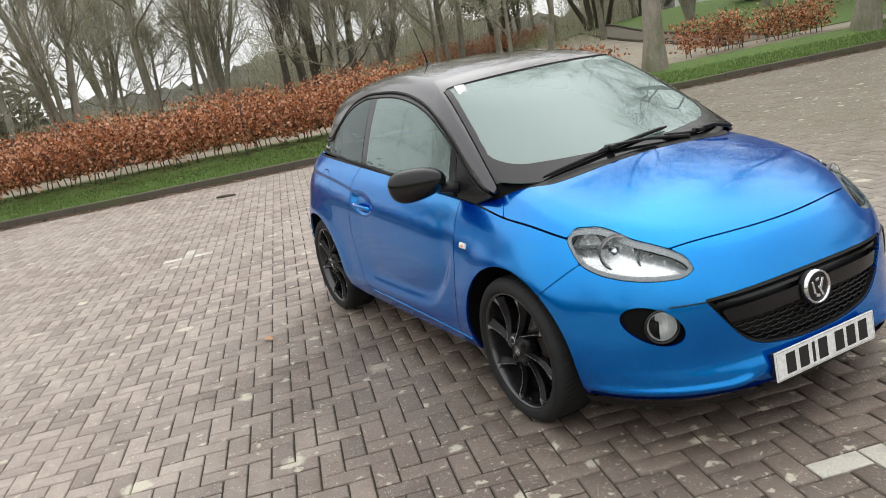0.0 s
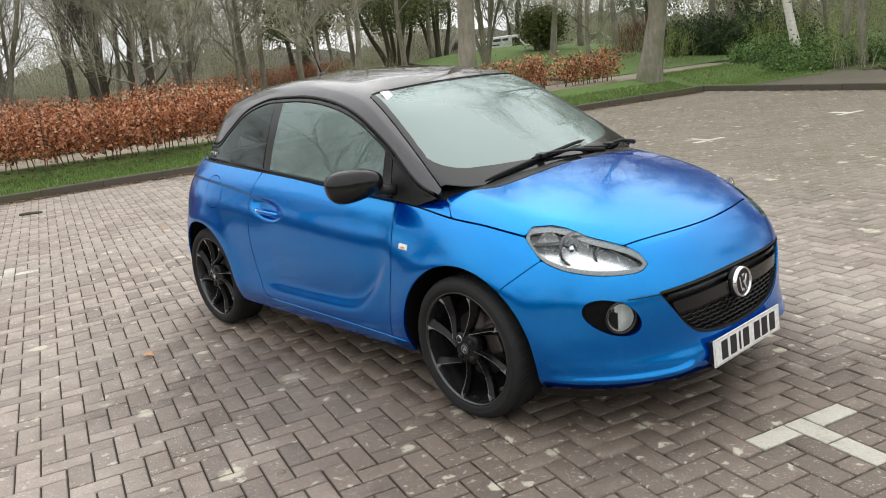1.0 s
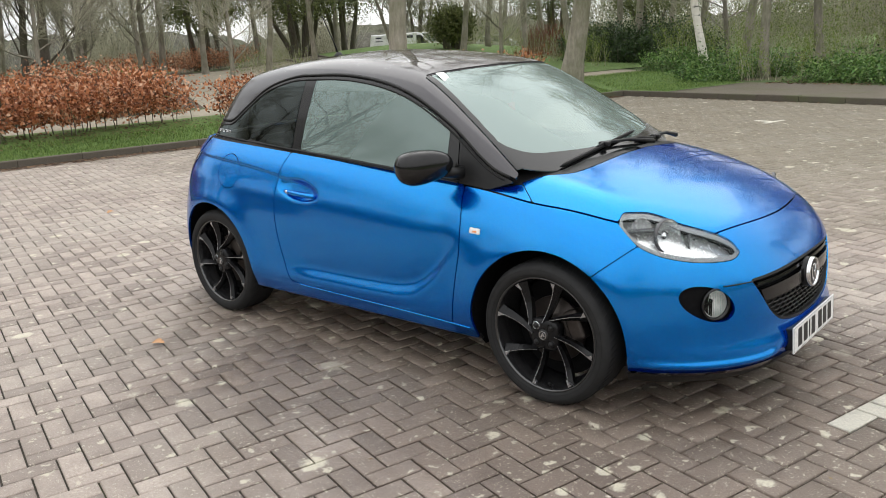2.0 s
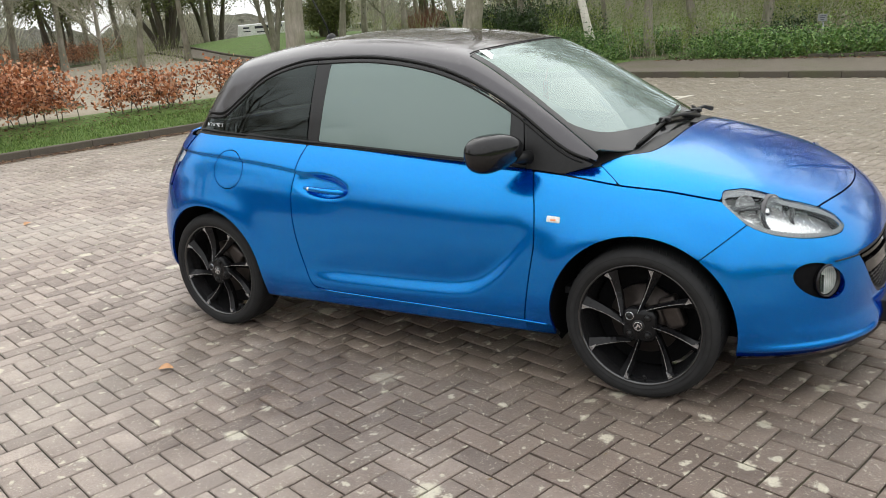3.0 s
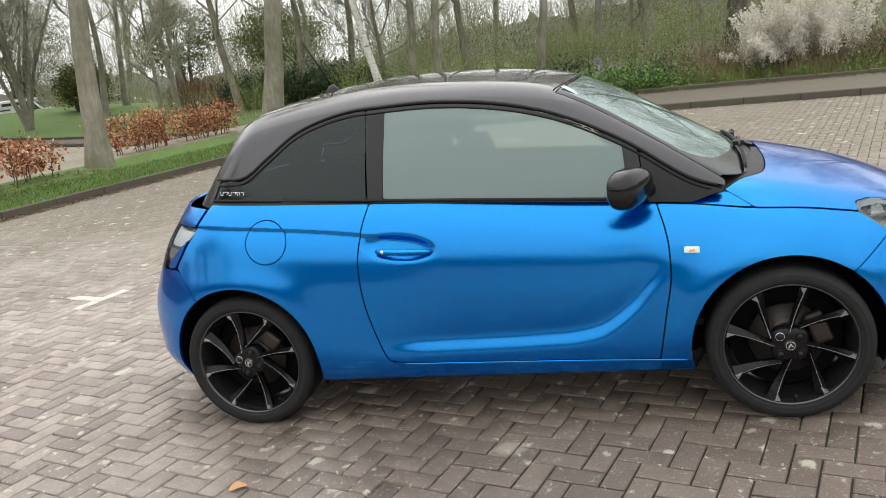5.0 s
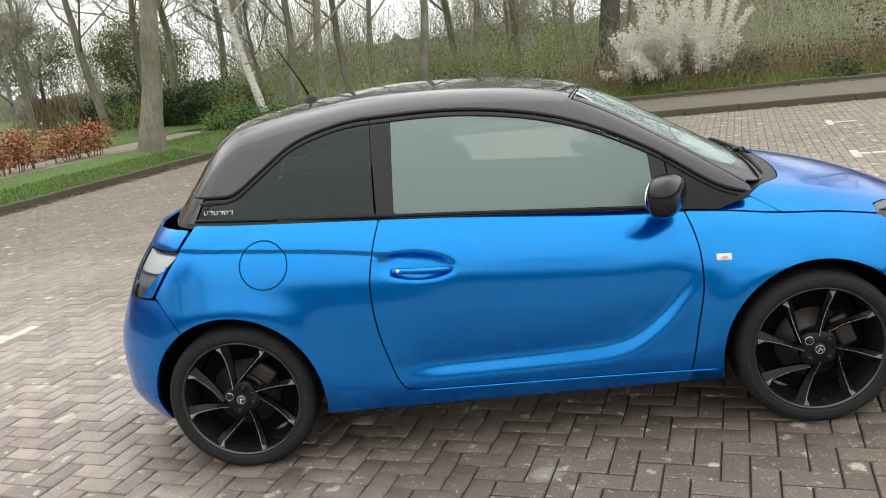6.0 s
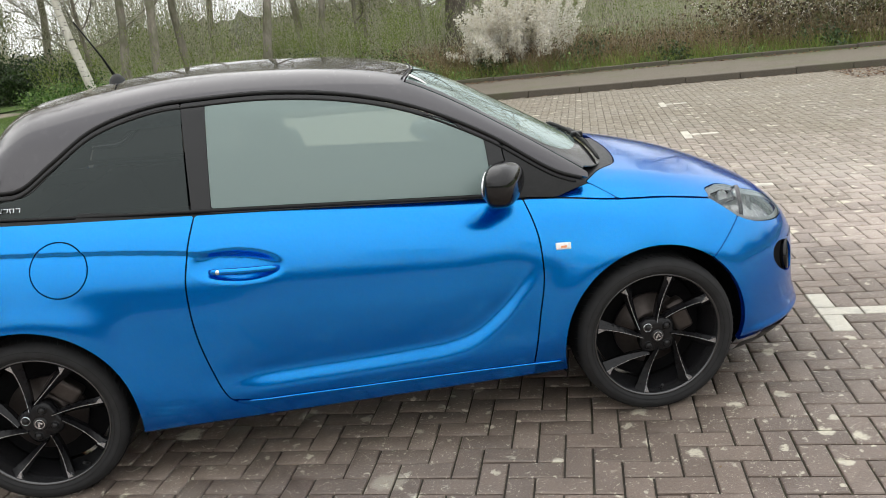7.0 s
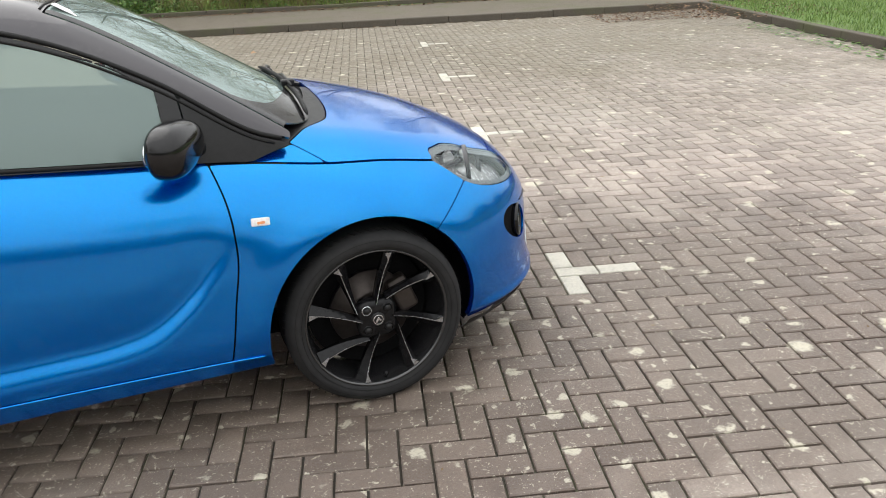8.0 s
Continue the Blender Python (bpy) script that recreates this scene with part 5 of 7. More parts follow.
for i in range(40):
    o = new("edging_stone", kerb_me)
    o.parent = strip_b
    o.matrix_basis = lot_pose(-4 + 0.915 * i, 14.40 + rng.normal(0, 0.01), 0.045 + rng.normal(0, 0.006), 0)

for v_line in (9.47, 10.87):
    drive_edge = tagged(empty("edging"), "dark low edging beside the drive", "edging", kind="structure")
    for i in range(24):
        o = new("edging_stone", kerb_me)
        o.parent = drive_edge
        u = -13.9 - 0.915 * i
        p = lot(u, v_line + 0.22 * (-15 - u))
        q = lot(u + 0.45, v_line + 0.22 * (-15.45 - u))
        climb = (float(ground_height(q.x, q.y)) - float(ground_height(p.x, p.y))) / 0.46
        o.matrix_basis = Matrix.Translation((p.x, p.y, float(ground_height(p.x, p.y)) - 0.03)) @ Matrix.Rotation(LOT - math.atan(0.22), 4, "Z") @ Matrix.Rotation(-math.atan(climb), 4, "Y")

# joint bed under the blocks
bed = strip("paving_bed", KERB_L - 0.02, KERB_R + 0.02, V_BACK, KERB_F + 0.02, M_JOINT, "dark sand bed between the paving blocks", 0.0, 4.0)
for vtx in bed.data.vertices:
    vtx.co.z = -0.011

# ---- block paving: right-angled herringbone, 200 x 100 mm ----
B = 0.1
U0, V0 = 2.16, 0.45


def cell_class(i, j):
    return (i + j) % 4


white_cells, white_blocks = set(), []
for kk in range(-4, 5):
    for side, ucell, phase in ((1, 0, 0.0), (-1, -61, -0.14)):
        j0 = int(round((2.76 * kk + phase) / B))
        i0 = ucell
        for di, dj, horiz in ((0, 1, False), (0, -2, False), (0 if side > 0 else -1, 0, True), (2 if side > 0 else -3, 0, True)):
            cells = [(i0 + di, j0 + dj), (i0 + di + 1, j0 + dj)] if horiz else [(i0 + di, j0 + dj), (i0 + di, j0 + dj + 1)]
            if -12.5 < V0 + B * j0 < 11.0:
                white_blocks.append((cells[0], horiz))
                white_cells.update(cells)

i_lo, i_hi = int((KERB_L - U0) / B), int((KERB_R - U0) / B)
j_lo, j_hi = int((-9.0 - V0) / B), int((KERB_F - V0) / B)
blocks = []          # centre u, centre v, length along u?, whole block?
for i in range(i_lo, i_hi):
    for j in range(j_lo, j_hi):
        k4 = cell_class(i, j)
        if k4 not in (0, 2):
            continue
        other = (i + 1, j) if k4 == 0 else (i, j + 1)
        hit = [(i, j) in white_cells, other in white_cells]
        if not any(hit):
            blocks.append((U0 + B * (i + (1.0 if k4 == 0 else 0.5)), V0 + B * (j + (0.5 if k4 == 0 else 1.0)), k4 == 0, True))
        else:
            for q, h in (((i, j), hit[0]), (other, hit[1])):
                if not h:
                    blocks.append((U0 + B * (q[0] + 0.5), V0 + B * (q[1] + 0.5), True, False))


def block_shape(lx, ly):
    x, y, b = lx / 2 - 0.004, ly / 2 - 0.004, 0.0045
    lower = [(-x, -y, -0.03), (x, -y, -0.03), (x, y, -0.03), (-x, y, -0.03)]
    rim_v = [(-x, -y, -0.0035), (x, -y, -0.0035), (x, y, -0.0035), (-x, y, -0.0035)]
    upper = [(-x + b, -y + b, 0), (x - b, -y + b, 0), (x - b, y - b, 0), (-x + b, y - b, 0)]
    quads = [(8, 9, 10, 11)]
    for k in range(4):
        n = (k + 1) % 4
        quads += [(k, n, 4 + n, 4 + k), (4 + k, 4 + n, 8 + n, 8 + k)]
    return np.array(lower + rim_v + upper), np.array(quads)


def lay(name, items, material, parent, label=""):
    """Joins many blocks into one mesh."""
    vv, ff, at = [], [], 0
    wide, tall, small = block_shape(0.2, 0.1), block_shape(0.1, 0.2), block_shape(0.1, 0.1)
    tilt = rng.normal(0, 0.006, (len(items), 2))
    sink = rng.normal(0, 0.0011, len(items))
    for n, (u, v, along, whole) in enumerate(items):
        p, q = (wide if along else tall) if whole else small
        w = p.copy()
        w[:, 2] += sink[n] + p[:, 0] * tilt[n, 0] + p[:, 1] * tilt[n, 1]
        w[:, 0] += u
        w[:, 1] += v
        vv.append(w)
        ff.append(q + at)
        at += 12
    w = np.concatenate(vv)
    xyz = np.stack([w[:, 0] * LU.x + w[:, 1] * LV.x, w[:, 0] * LU.y + w[:, 1] * LV.y, w[:, 2]], -1)
    ob = quick_mesh(name, xyz, np.concatenate(ff), material, parent, label)
    ob["kind"] = "stuff"
    return ob


paving = tagged(empty("paving"), "brown block paving in herringbone with lichen spots", "paving", kind="structure")


def near(u, v):
    p = lot(u, v)
    return -0.15 < p.x < 3.1 and -2.35 < p.y < -0.95


near_blocks = [b for b in blocks if b[3] and near(b[0], b[1])][:330]
near_set = set(near_blocks)
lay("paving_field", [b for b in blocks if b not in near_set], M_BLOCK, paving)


# ---- plants ----
def leaf_material(name, stops, rough=0.6, trans=0.25):
    k = Mat(name, stops[1][1], rough)
    rnd = k.node("NewGeometry", "Random Per Island")
    v = k.coords("Position")
    col = k.ramp(rnd, *stops)
    col = k.mix(k.span(k.noise(v, 70.0, 3.0), 0.35, 0.7, 0.0, 0.35), col, tuple(c * 0.5 for c in stops[0][1]))
    k.color(col)
    thin = k.node("BsdfTranslucent", 0, Color=col)
    out = k.node("MixShader", 0, i0=trans, i1=k.p.outputs[0], i2=thin)
    k.t.links.new(out, k.t.nodes["Material Output"].inputs["Surface"])
    return k.m


def bark_material(name, c0, c1, moss, scale=14.0, bands=False):
    k = Mat(name, c0, 0.9)
    v = k.coords("Object")
    long = k.node("Mapping", 0, i0=v, i3=(1, 1, 0.22))
    n1, n2 = k.noise(long, scale, 6.0, 0.7), k.noise(v, 1.3, 4.0)
    col = k.mix(k.span(n1, 0.3, 0.7), c0, c1)
    if bands:
        flat = k.node("Mapping", 0, i0=v, i3=(1, 1, 5.0))
        col = k.mix(k.span(k.noise(flat, 5.0, 3.0), 0.58, 0.66), col, (0.05, 0.045, 0.04))
    col = k.mix(k.span(n2, 0.42, 0.62, 0.0, moss), col, (0.10, 0.12, 0.045))
    k.color(col)
    k.bump(n1, 0.7, 0.02)
    return k.m


M_BEECH = leaf_material("beech_leaf", ((0.0, (0.1, 0.034, 0.016)), (0.3, (0.36, 0.125, 0.05)), (0.65, (0.66, 0.28, 0.13)), (1.0, (0.95, 0.62, 0.42))), 0.5, 0.45)
M_LAUREL = leaf_material("dark_leaf", ((0.0, (0.012, 0.03, 0.008)), (0.5, (0.035, 0.075, 0.018)), (1.0, (0.08, 0.13, 0.035))), 0.35, 0.15)
M_IVY = leaf_material("ivy_leaf", ((0.0, (0.035, 0.09, 0.018)), (0.5, (0.12, 0.25, 0.05)), (1.0, (0.3, 0.44, 0.13))), 0.5, 0.25)
M_SPRING = leaf_material("spring_leaf", ((0.0, (0.11, 0.16, 0.025)), (0.5, (0.22, 0.30, 0.06)), (1.0, (0.36, 0.43, 0.12))), 0.6, 0.4)
M_MIXED = leaf_material("hedge_leaf", ((0.0, (0.07, 0.05, 0.026)), (0.4, (0.10, 0.13, 0.04)), (0.75, (0.2, 0.25, 0.08)), (1.0, (0.34, 0.29, 0.16))), 0.5, 0.2)
M_HAZE = leaf_material("wood_edge_leaf", ((0.0, (0.11, 0.1, 0.075)), (0.4, (0.19, 0.18, 0.13)), (0.75, (0.24, 0.25, 0.15)), (1.0, (0.32, 0.3, 0.23))), 0.8, 0.3)
M_BRAMBLE = leaf_material("bramble_leaf", ((0.0, (0.035, 0.028, 0.016)), (0.35, (0.11, 0.075, 0.04)), (0.6, (0.13, 0.16, 0.045)), (0.8, (0.26, 0.2, 0.11)), (1.0, (0.4, 0.34, 0.22))), 0.6, 0.2)
M_OLIVE = leaf_material("olive_leaf", ((0.0, (0.06, 0.07, 0.022)), (0.5, (0.13, 0.155, 0.045)), (1.0, (0.24, 0.26, 0.09))), 0.6, 0.3)
M_PETAL = leaf_material("blossom", ((0.0, (0.72, 0.68, 0.56)), (0.5, (0.85, 0.82, 0.74)), (1.0, (0.9, 0.89, 0.85))), 0.7, 0.45)
M_DRY = leaf_material("dry_grass", ((0.0, (0.16, 0.10, 0.05)), (0.5, (0.26, 0.19, 0.10)), (1.0, (0.36, 0.29, 0.17))), 0.8, 0.2)
M_LITTER = leaf_material("fallen_leaf", ((0.0, (0.05, 0.03, 0.02)), (0.5, (0.14, 0.075, 0.04)), (1.0, (0.30, 0.19, 0.10))), 0.8, 0.1)
M_GRASS = leaf_material("grass_blade", ((0.0, (0.06, 0.11, 0.022)), (0.5, (0.16, 0.26, 0.055)), (1.0, (0.28, 0.38, 0.12))), 0.6, 0.3)
M_BARK = bark_material("grey_bark", (0.19, 0.17, 0.135), (0.38, 0.345, 0.285), 0.55)
M_BARKD = bark_material("dark_bark", (0.06, 0.05, 0.04), (0.14, 0.12, 0.095), 0.35)
M_TWIG = bark_material("twig", (0.33, 0.29, 0.24), (0.52, 0.46, 0.39), 0.3)
M_TWIGG = bark_material("lichen_twig", (0.38, 0.37, 0.27), (0.58, 0.55, 0.42), 0.4)
M_BIRCH = bark_material("birch_bark", (0.66, 0.62, 0.54), (0.84, 0.81, 0.74), 0.1, 14.0, True)
M_REDTWIG = bark_material("red_stem", (0.13, 0.05, 0.03), (0.24, 0.10, 0.055), 0.0)


def tubes(lines, sides):
    """Many tapered tubes as arrays. Each line: points n x 3 and radii n."""
    vv, ff, at = [], [], 0
    ang = np.arange(sides) * 2 * np.pi / sides
    ca, sa = np.cos(ang), np.sin(ang)
    for pts, rad in lines:
        pts, rad = np.asarray(pts, float), np.asarray(rad, float)
        n = len(pts)
        d = np.gradient(pts, axis=0)
        d /= np.maximum(np.linalg.norm(d, axis=1, keepdims=True), 1e-9)
        ref = np.array([0.2, 0.1, 0.97]) if abs(d[0, 2]) < 0.85 else np.array([0.97, 0.2, 0.1])
        s = np.cross(d, ref)
        s /= np.maximum(np.linalg.norm(s, axis=1, keepdims=True), 1e-9)
        t = np.cross(s, d)
        ring = pts[:, None, :] + rad[:, None, None] * (s[:, None, :] * ca[None, :, None] + t[:, None, :] * sa[None, :, None])
        vv.append(ring.reshape(-1, 3))
        k = np.arange(sides)
        a = at + (np.arange(n - 1) * sides)[:, None] + k[None]
        b = at + (np.arange(n - 1) * sides)[:, None] + ((k + 1) % sides)[None]
        ff.append(np.stack([a, b, b + sides, a + sides], -1).reshape(-1, 4))
        at += n * sides
    return np.concatenate(vv), np.concatenate(ff)


def leaves(centres, size, rs, flat=0.0, ratio=0.6):
    """Folded rhombic leaves at the centres, as arrays."""
    n = len(centres)
    d = rs.normal(size=(n, 3))
    d[:, 2] *= 1 - flat
    d /= np.linalg.norm(d, axis=1, keepdims=True)
    e = rs.normal(size=(n, 3))
    e[:, 2] *= 1 - flat
    e = np.cross(d, np.cross(d, e) if flat == 0 else np.stack([e[:, 0], e[:, 1], np.full(n, 3.0)], -1))
    e /= np.maximum(np.linalg.norm(e, axis=1, keepdims=True), 1e-9)
    f = np.cross(d, e)
    L = size * rs.uniform(0.65, 1.3, (n, 1))
    W = L * ratio * 0.5
    base, tip = centres - d * L / 2, centres + d * L / 2 + f * L * 0.12
    left, right = centres + e * W + f * L * 0.1, centres - e * W + f * L * 0.1
    v = np.stack([base, left, tip, right], 1).reshape(-1, 3)
    q = np.arange(n * 4).reshape(n, 4)
    return v, q


def wander(rs, p, d, length, n, bend, lift=0.0):
    """A crooked line of n + 1 points from p in direction d."""
    pts = [np.array(p, float)]
    d = np.array(d, float)
    for _ in range(n):
        d = d + rs.normal(0, bend, 3) + np.array([0, 0, lift])
        d /= np.linalg.norm(d)
        pts.append(pts[-1] + d * length / n)
    return np.array(pts)


def make_tree(name, seed, height, girth, bark, twig, label, habit="spread", lean=(0, 0), twigs=1300, first=0.28, stems=1):
    rs = np.random.default_rng(seed)
    trunk_lines, limb_lines, limb_ends = [], [], []
    tips = []
    for st in range(stems):
        ang = 2 * np.pi * st / max(1, stems) + rs.uniform(0, 1)
        out = 0.0 if stems == 1 else 0.22
        d0 = np.array([lean[0] + out * np.cos(ang), lean[1] + out * np.sin(ang), 1.0])
        d0 /= np.linalg.norm(d0)
        h = height * (1 if stems == 1 else rs.uniform(0.75, 1.0))
        g = girth if stems == 1 else girth * rs.uniform(0.5, 0.8)
        pts = wander(rs, (0, 0, -0.25), d0, h * (0.72 if habit == "spread" else 0.9), 14, 0.045, 0.02)
        f = np.linspace(0, 1, 15)
        rad = g * (1 - 0.78 * f) * (1 + 0.55 * np.exp(-f * 22))
        trunk_lines.append((pts, rad))
        nl = 15 if habit == "spread" else 26
        nl = max(7, nl // (1 if stems == 1 else 2))
        for b in range(nl):
            fb = first + (0.97 - first) * (b + rs.uniform(0, 0.8)) / nl
            k = fb * 14
            i0 = int(min(13, k))
            p = pts[i0] + (pts[i0 + 1] - pts[i0]) * (k - i0)
            r0 = np.interp(fb, f, rad) * rs.uniform(0.26, 0.46)
            az = b * 2.4 + rs.uniform(-0.5, 0.5)
            up = rs.uniform(0.45, 1.3) if habit == "spread" else rs.uniform(1.3, 2.4)
            d = np.array([np.cos(az), np.sin(az), up])
            d /= np.linalg.norm(d)
            length = h * (0.42 if habit == "spread" else 0.30) * (1.1 - 0.6 * fb) * rs.uniform(0.75, 1.2)
            limb = wander(rs, p, d, length, 8, 0.16, 0.05)
            lr = np.linspace(r0, max(0.006, r0 * 0.16), 9)
            limb_lines.append((limb, lr))
            for c in range(6):
                fc = rs.uniform(0.25, 1.0)
                kk = min(7, int(fc * 8))
                q = limb[kk] + (limb[kk + 1] - limb[kk]) * rs.uniform()
                dd = (limb[kk + 1] - limb[kk]) / np.linalg.norm(limb[kk + 1] - limb[kk]) + rs.normal(0, 0.55, 3) + np.array([0, 0, 0.25])
                dd /= np.linalg.norm(dd)
                sub = wander(rs, q, dd, length * rs.uniform(0.25, 0.55), 5, 0.2, 0.04)
                sr = np.linspace(max(0.008, lr[kk] * 0.5), 0.005, 6)
                limb_lines.append((sub, sr))
                tips.append(sub)
            tips.append(limb[4:])
    # sprays of fine twigs: a bent shoot with two side shoots, each a slim three-sided spike
    which = rs.integers(0, len(tips), twigs)
    a0, d0 = np.zeros((twigs, 3)), np.zeros((twigs, 3))
    for n, w in enumerate(which):
        src = tips[w]
        i = rs.integers(1, len(src))
        a0[n] = src[i - 1] + (src[i] - src[i - 1]) * rs.uniform()
        d0[n] = src[i] - src[i - 1]

    def unit(q):
        return q / np.maximum(np.linalg.norm(q, axis=1, keepdims=True), 1e-9)

    d0 = unit(unit(d0) + rs.normal(0, 0.55, (twigs, 3)) + np.array([0, 0, 0.2]))
    L = (rs.uniform(0.5, 1.7, (twigs, 1)) * height / 12)
    m0 = a0 + d0 * L * 0.5
    d1 = unit(d0 + rs.normal(0, 0.25, (twigs, 3)))
    e0 = m0 + d1 * L * 0.5
    vv, tt, at = [], [], 0
    jobs = [(a0, m0, 0.0055, 0.0038), (m0, e0, 0.0038, 0.0)]
    for fr in (0.35, 0.75):
        q = a0 + (e0 - a0) * fr
        jobs.append((q, q + unit(d1 + rs.normal(0, 0.6, (twigs, 3))) * L * rs.uniform(0.25, 0.6, (twigs, 1)), 0.0042, 0.0))
    for pa, pb, ra, rb in jobs:
        d = unit(pb - pa)
        s1 = unit(np.cross(d, np.array([0.31, 0.87, 0.38])))
        s2 = np.cross(d, s1)
        ring = [pa + ra * (s1 * math.cos(q) + s2 * math.sin(q)) for q in (0, 2.094, 4.189)]
        if rb:
            ring += [pb + rb * (s1 * math.cos(q) + s2 * math.sin(q)) for q in (0, 2.094, 4.189)]
            tris = [(0, 1, 4), (0, 4, 3), (1, 2, 5), (1, 5, 4), (2, 0, 3), (2, 3, 5)]
        else:
            ring.append(pb)
            tris = [(0, 1, 3), (1, 2, 3), (2, 0, 3)]
        m = len(ring)
        vv.append(np.stack(ring, 1).reshape(-1, 3))
        tt.append((np.arange(twigs)[:, None, None] * m + np.array(tris)[None] + at).reshape(-1, 3))
        at += twigs * m
    tree = tagged(empty(name), label, "tree")
    v1, f1 = tubes(trunk_lines, 14)
    quick_mesh("trunk", v1, f1, bark, tree, "", True)
    v2, f2 = tubes(limb_lines, 5)
    o = quick_mesh("limb", v2, f2, bark, tree, "", True)
    o["kind"] = "stuff"
    o = quick_mesh("crown", np.concatenate(vv), np.concatenate(tt), twig, tree, "bare twigs")
    o["kind"] = "stuff"
    return tree


def plant(tree, x, y, turn=0.0, scale=1.0, label=""):
    z = float(ground_height(x, y))
    o = copy_thing(tree, pose(x, y, z, 0, 0, turn))
    o.scale = (scale, scale, scale)
    if label:
        o["label"] = label
    return o


AVENUE = "bare grey-barked tree with mossy trunk on the verge"
t1 = make_tree("verge_tree", 11, 15.5, 0.2, M_BARK, M_TWIG, AVENUE, lean=(0.015, -0.03), first=0.27, twigs=2200)
t1.matrix_world = pose(-9.17, 9.05, 0.31)
t2 = make_tree("verge_tree", 12, 15.5, 0.23, M_BARK, M_TWIG, AVENUE, lean=(0.12, 0.0), first=0.28, twigs=2200)
t2.matrix_world = pose(-7.78, 13.55, 0.33)
birch = make_tree("birch_tree", 13, 10.0, 0.125, M_BIRCH, M_TWIG, "leaning white-barked birch above the shrubs", lean=(-0.22, 0.05), first=0.42, twigs=800)
birch.matrix_world = pose(-6.35, 18.3, 0.3)

wide = make_tree("woodland_tree", 21, 12.5, 0.14, M_BARK, M_TWIG, "bare spreading woodland tree", first=0.3, twigs=1700)
wide.matrix_world = pose(-19.9, 0.9, float(ground_height(-19.9, 0.9)), 0, 0, 30)
tall = make_tree("woodland_tree", 22, 14.0, 0.13, M_BARK, M_TWIGG, "tall bare woodland tree with lichen-tinged twigs", first=0.25, twigs=1700)
tall.matrix_world = pose(-25.4, 4.0, float(ground_height(-25.4, 4.0)))
upright = make_tree("upright_tree", 23, 10.0, 0.15, M_BARKD, M_TWIG, "dense upswept bare tree", "upright", twigs=2000, first=0.1)
upright.matrix_world = pose(-21.8, 5.8, float(ground_height(-21.8, 5.8)))
multi = make_tree("multi_stem_tree", 24, 8.5, 0.12, M_BARK, M_TWIGG, "pale many-stemmed bare tree", "upright", stems=7, twigs=2000, first=0.18)
multi.matrix_world = pose(-16.6, -1.6, float(ground_height(-16.6, -1.6)))
small = make_tree("small_tree", 25, 5.5, 0.075, M_BARK, M_TWIGG, "small bare tree with fine twigs", twigs=2000, first=0.2)
small.matrix_world = pose(-22.0, 0.2, float(ground_height(-22, 0.2)))

bold = make_tree("park_tree", 26, 13.0, 0.3, M_BARKD, M_TWIG, "broad bare tree on the verge across the car park", first=0.22, twigs=900)
bold.matrix_world = pose(-13.3, -10.2, 0.3, 0, 0, 60)


def evergreen(x, y, seed, height, spread, label):
    """A dark-stemmed tree with an olive crown of many small leaf clumps."""
    rs = np.random.default_rng(seed)
    ob = tagged(empty("evergreen_tree"), label, "tree")
    z0 = float(ground_height(x, y))
    ob.matrix_world = pose(x, y, z0)
    lines = []
    for i in range(4):
        t = 2 * np.pi * i / 4 + rs.uniform(0, 1)
        lines.append((wander(rs, (0.3 * np.cos(t), 0.3 * np.sin(t), -0.2), (0.18 * np.cos(t), 0.18 * np.sin(t), 1), height * 0.75, 8, 0.08), np.linspace(0.16, 0.04, 9)))
    v, f = tubes(lines, 8)
    quick_mesh("trunk", v, f, M_BARKD, ob, "", True)
    n = 230
    d = rs.normal(size=(n, 3))
    d /= np.linalg.norm(d, axis=1, keepdims=True)
    r = rs.uniform(0.25, 1.0, (n, 1)) ** 0.5
    c = d * r * np.array([spread, spread, height * 0.36]) + np.array([0, 0, height * 0.62])
    cents = (c[:, None, :] + rs.normal(0, 1, (n, 55, 3)) * np.array([0.34, 0.34, 0.2])).reshape(-1, 3)
    v, f = leaves(cents, 0.12, rs)
    quick_mesh("crown", v, f, M_OLIVE, ob, "olive-green leaves")["kind"] = "stuff"
    return ob


for x, y, seed, height, spread in ((-30.5, 24.0, 81, 6.5, 2.8), (-34.5, 27.5, 82, 7.5, 3.2), (-34.0, 20.5, 83, 7.0, 2.8), (-41.0, 26.0, 84, 7.5, 3.2), (-32.0, 28.6, 86, 7.0, 2.9), (-39.5, 43.0, 87, 9.5, 3.6), (-26.5, 41.5, 88, 6.0, 2.6), (-19.5, 40.5, 89, 5.0, 2.6)):
    evergreen(x, y, seed, height, spread, "dark-stemmed tree with olive-green crown beyond the lawn")
evergreen(-22.4, 26.6, 85, 1.7, 0.55, "dense dark green bush on the lawn")

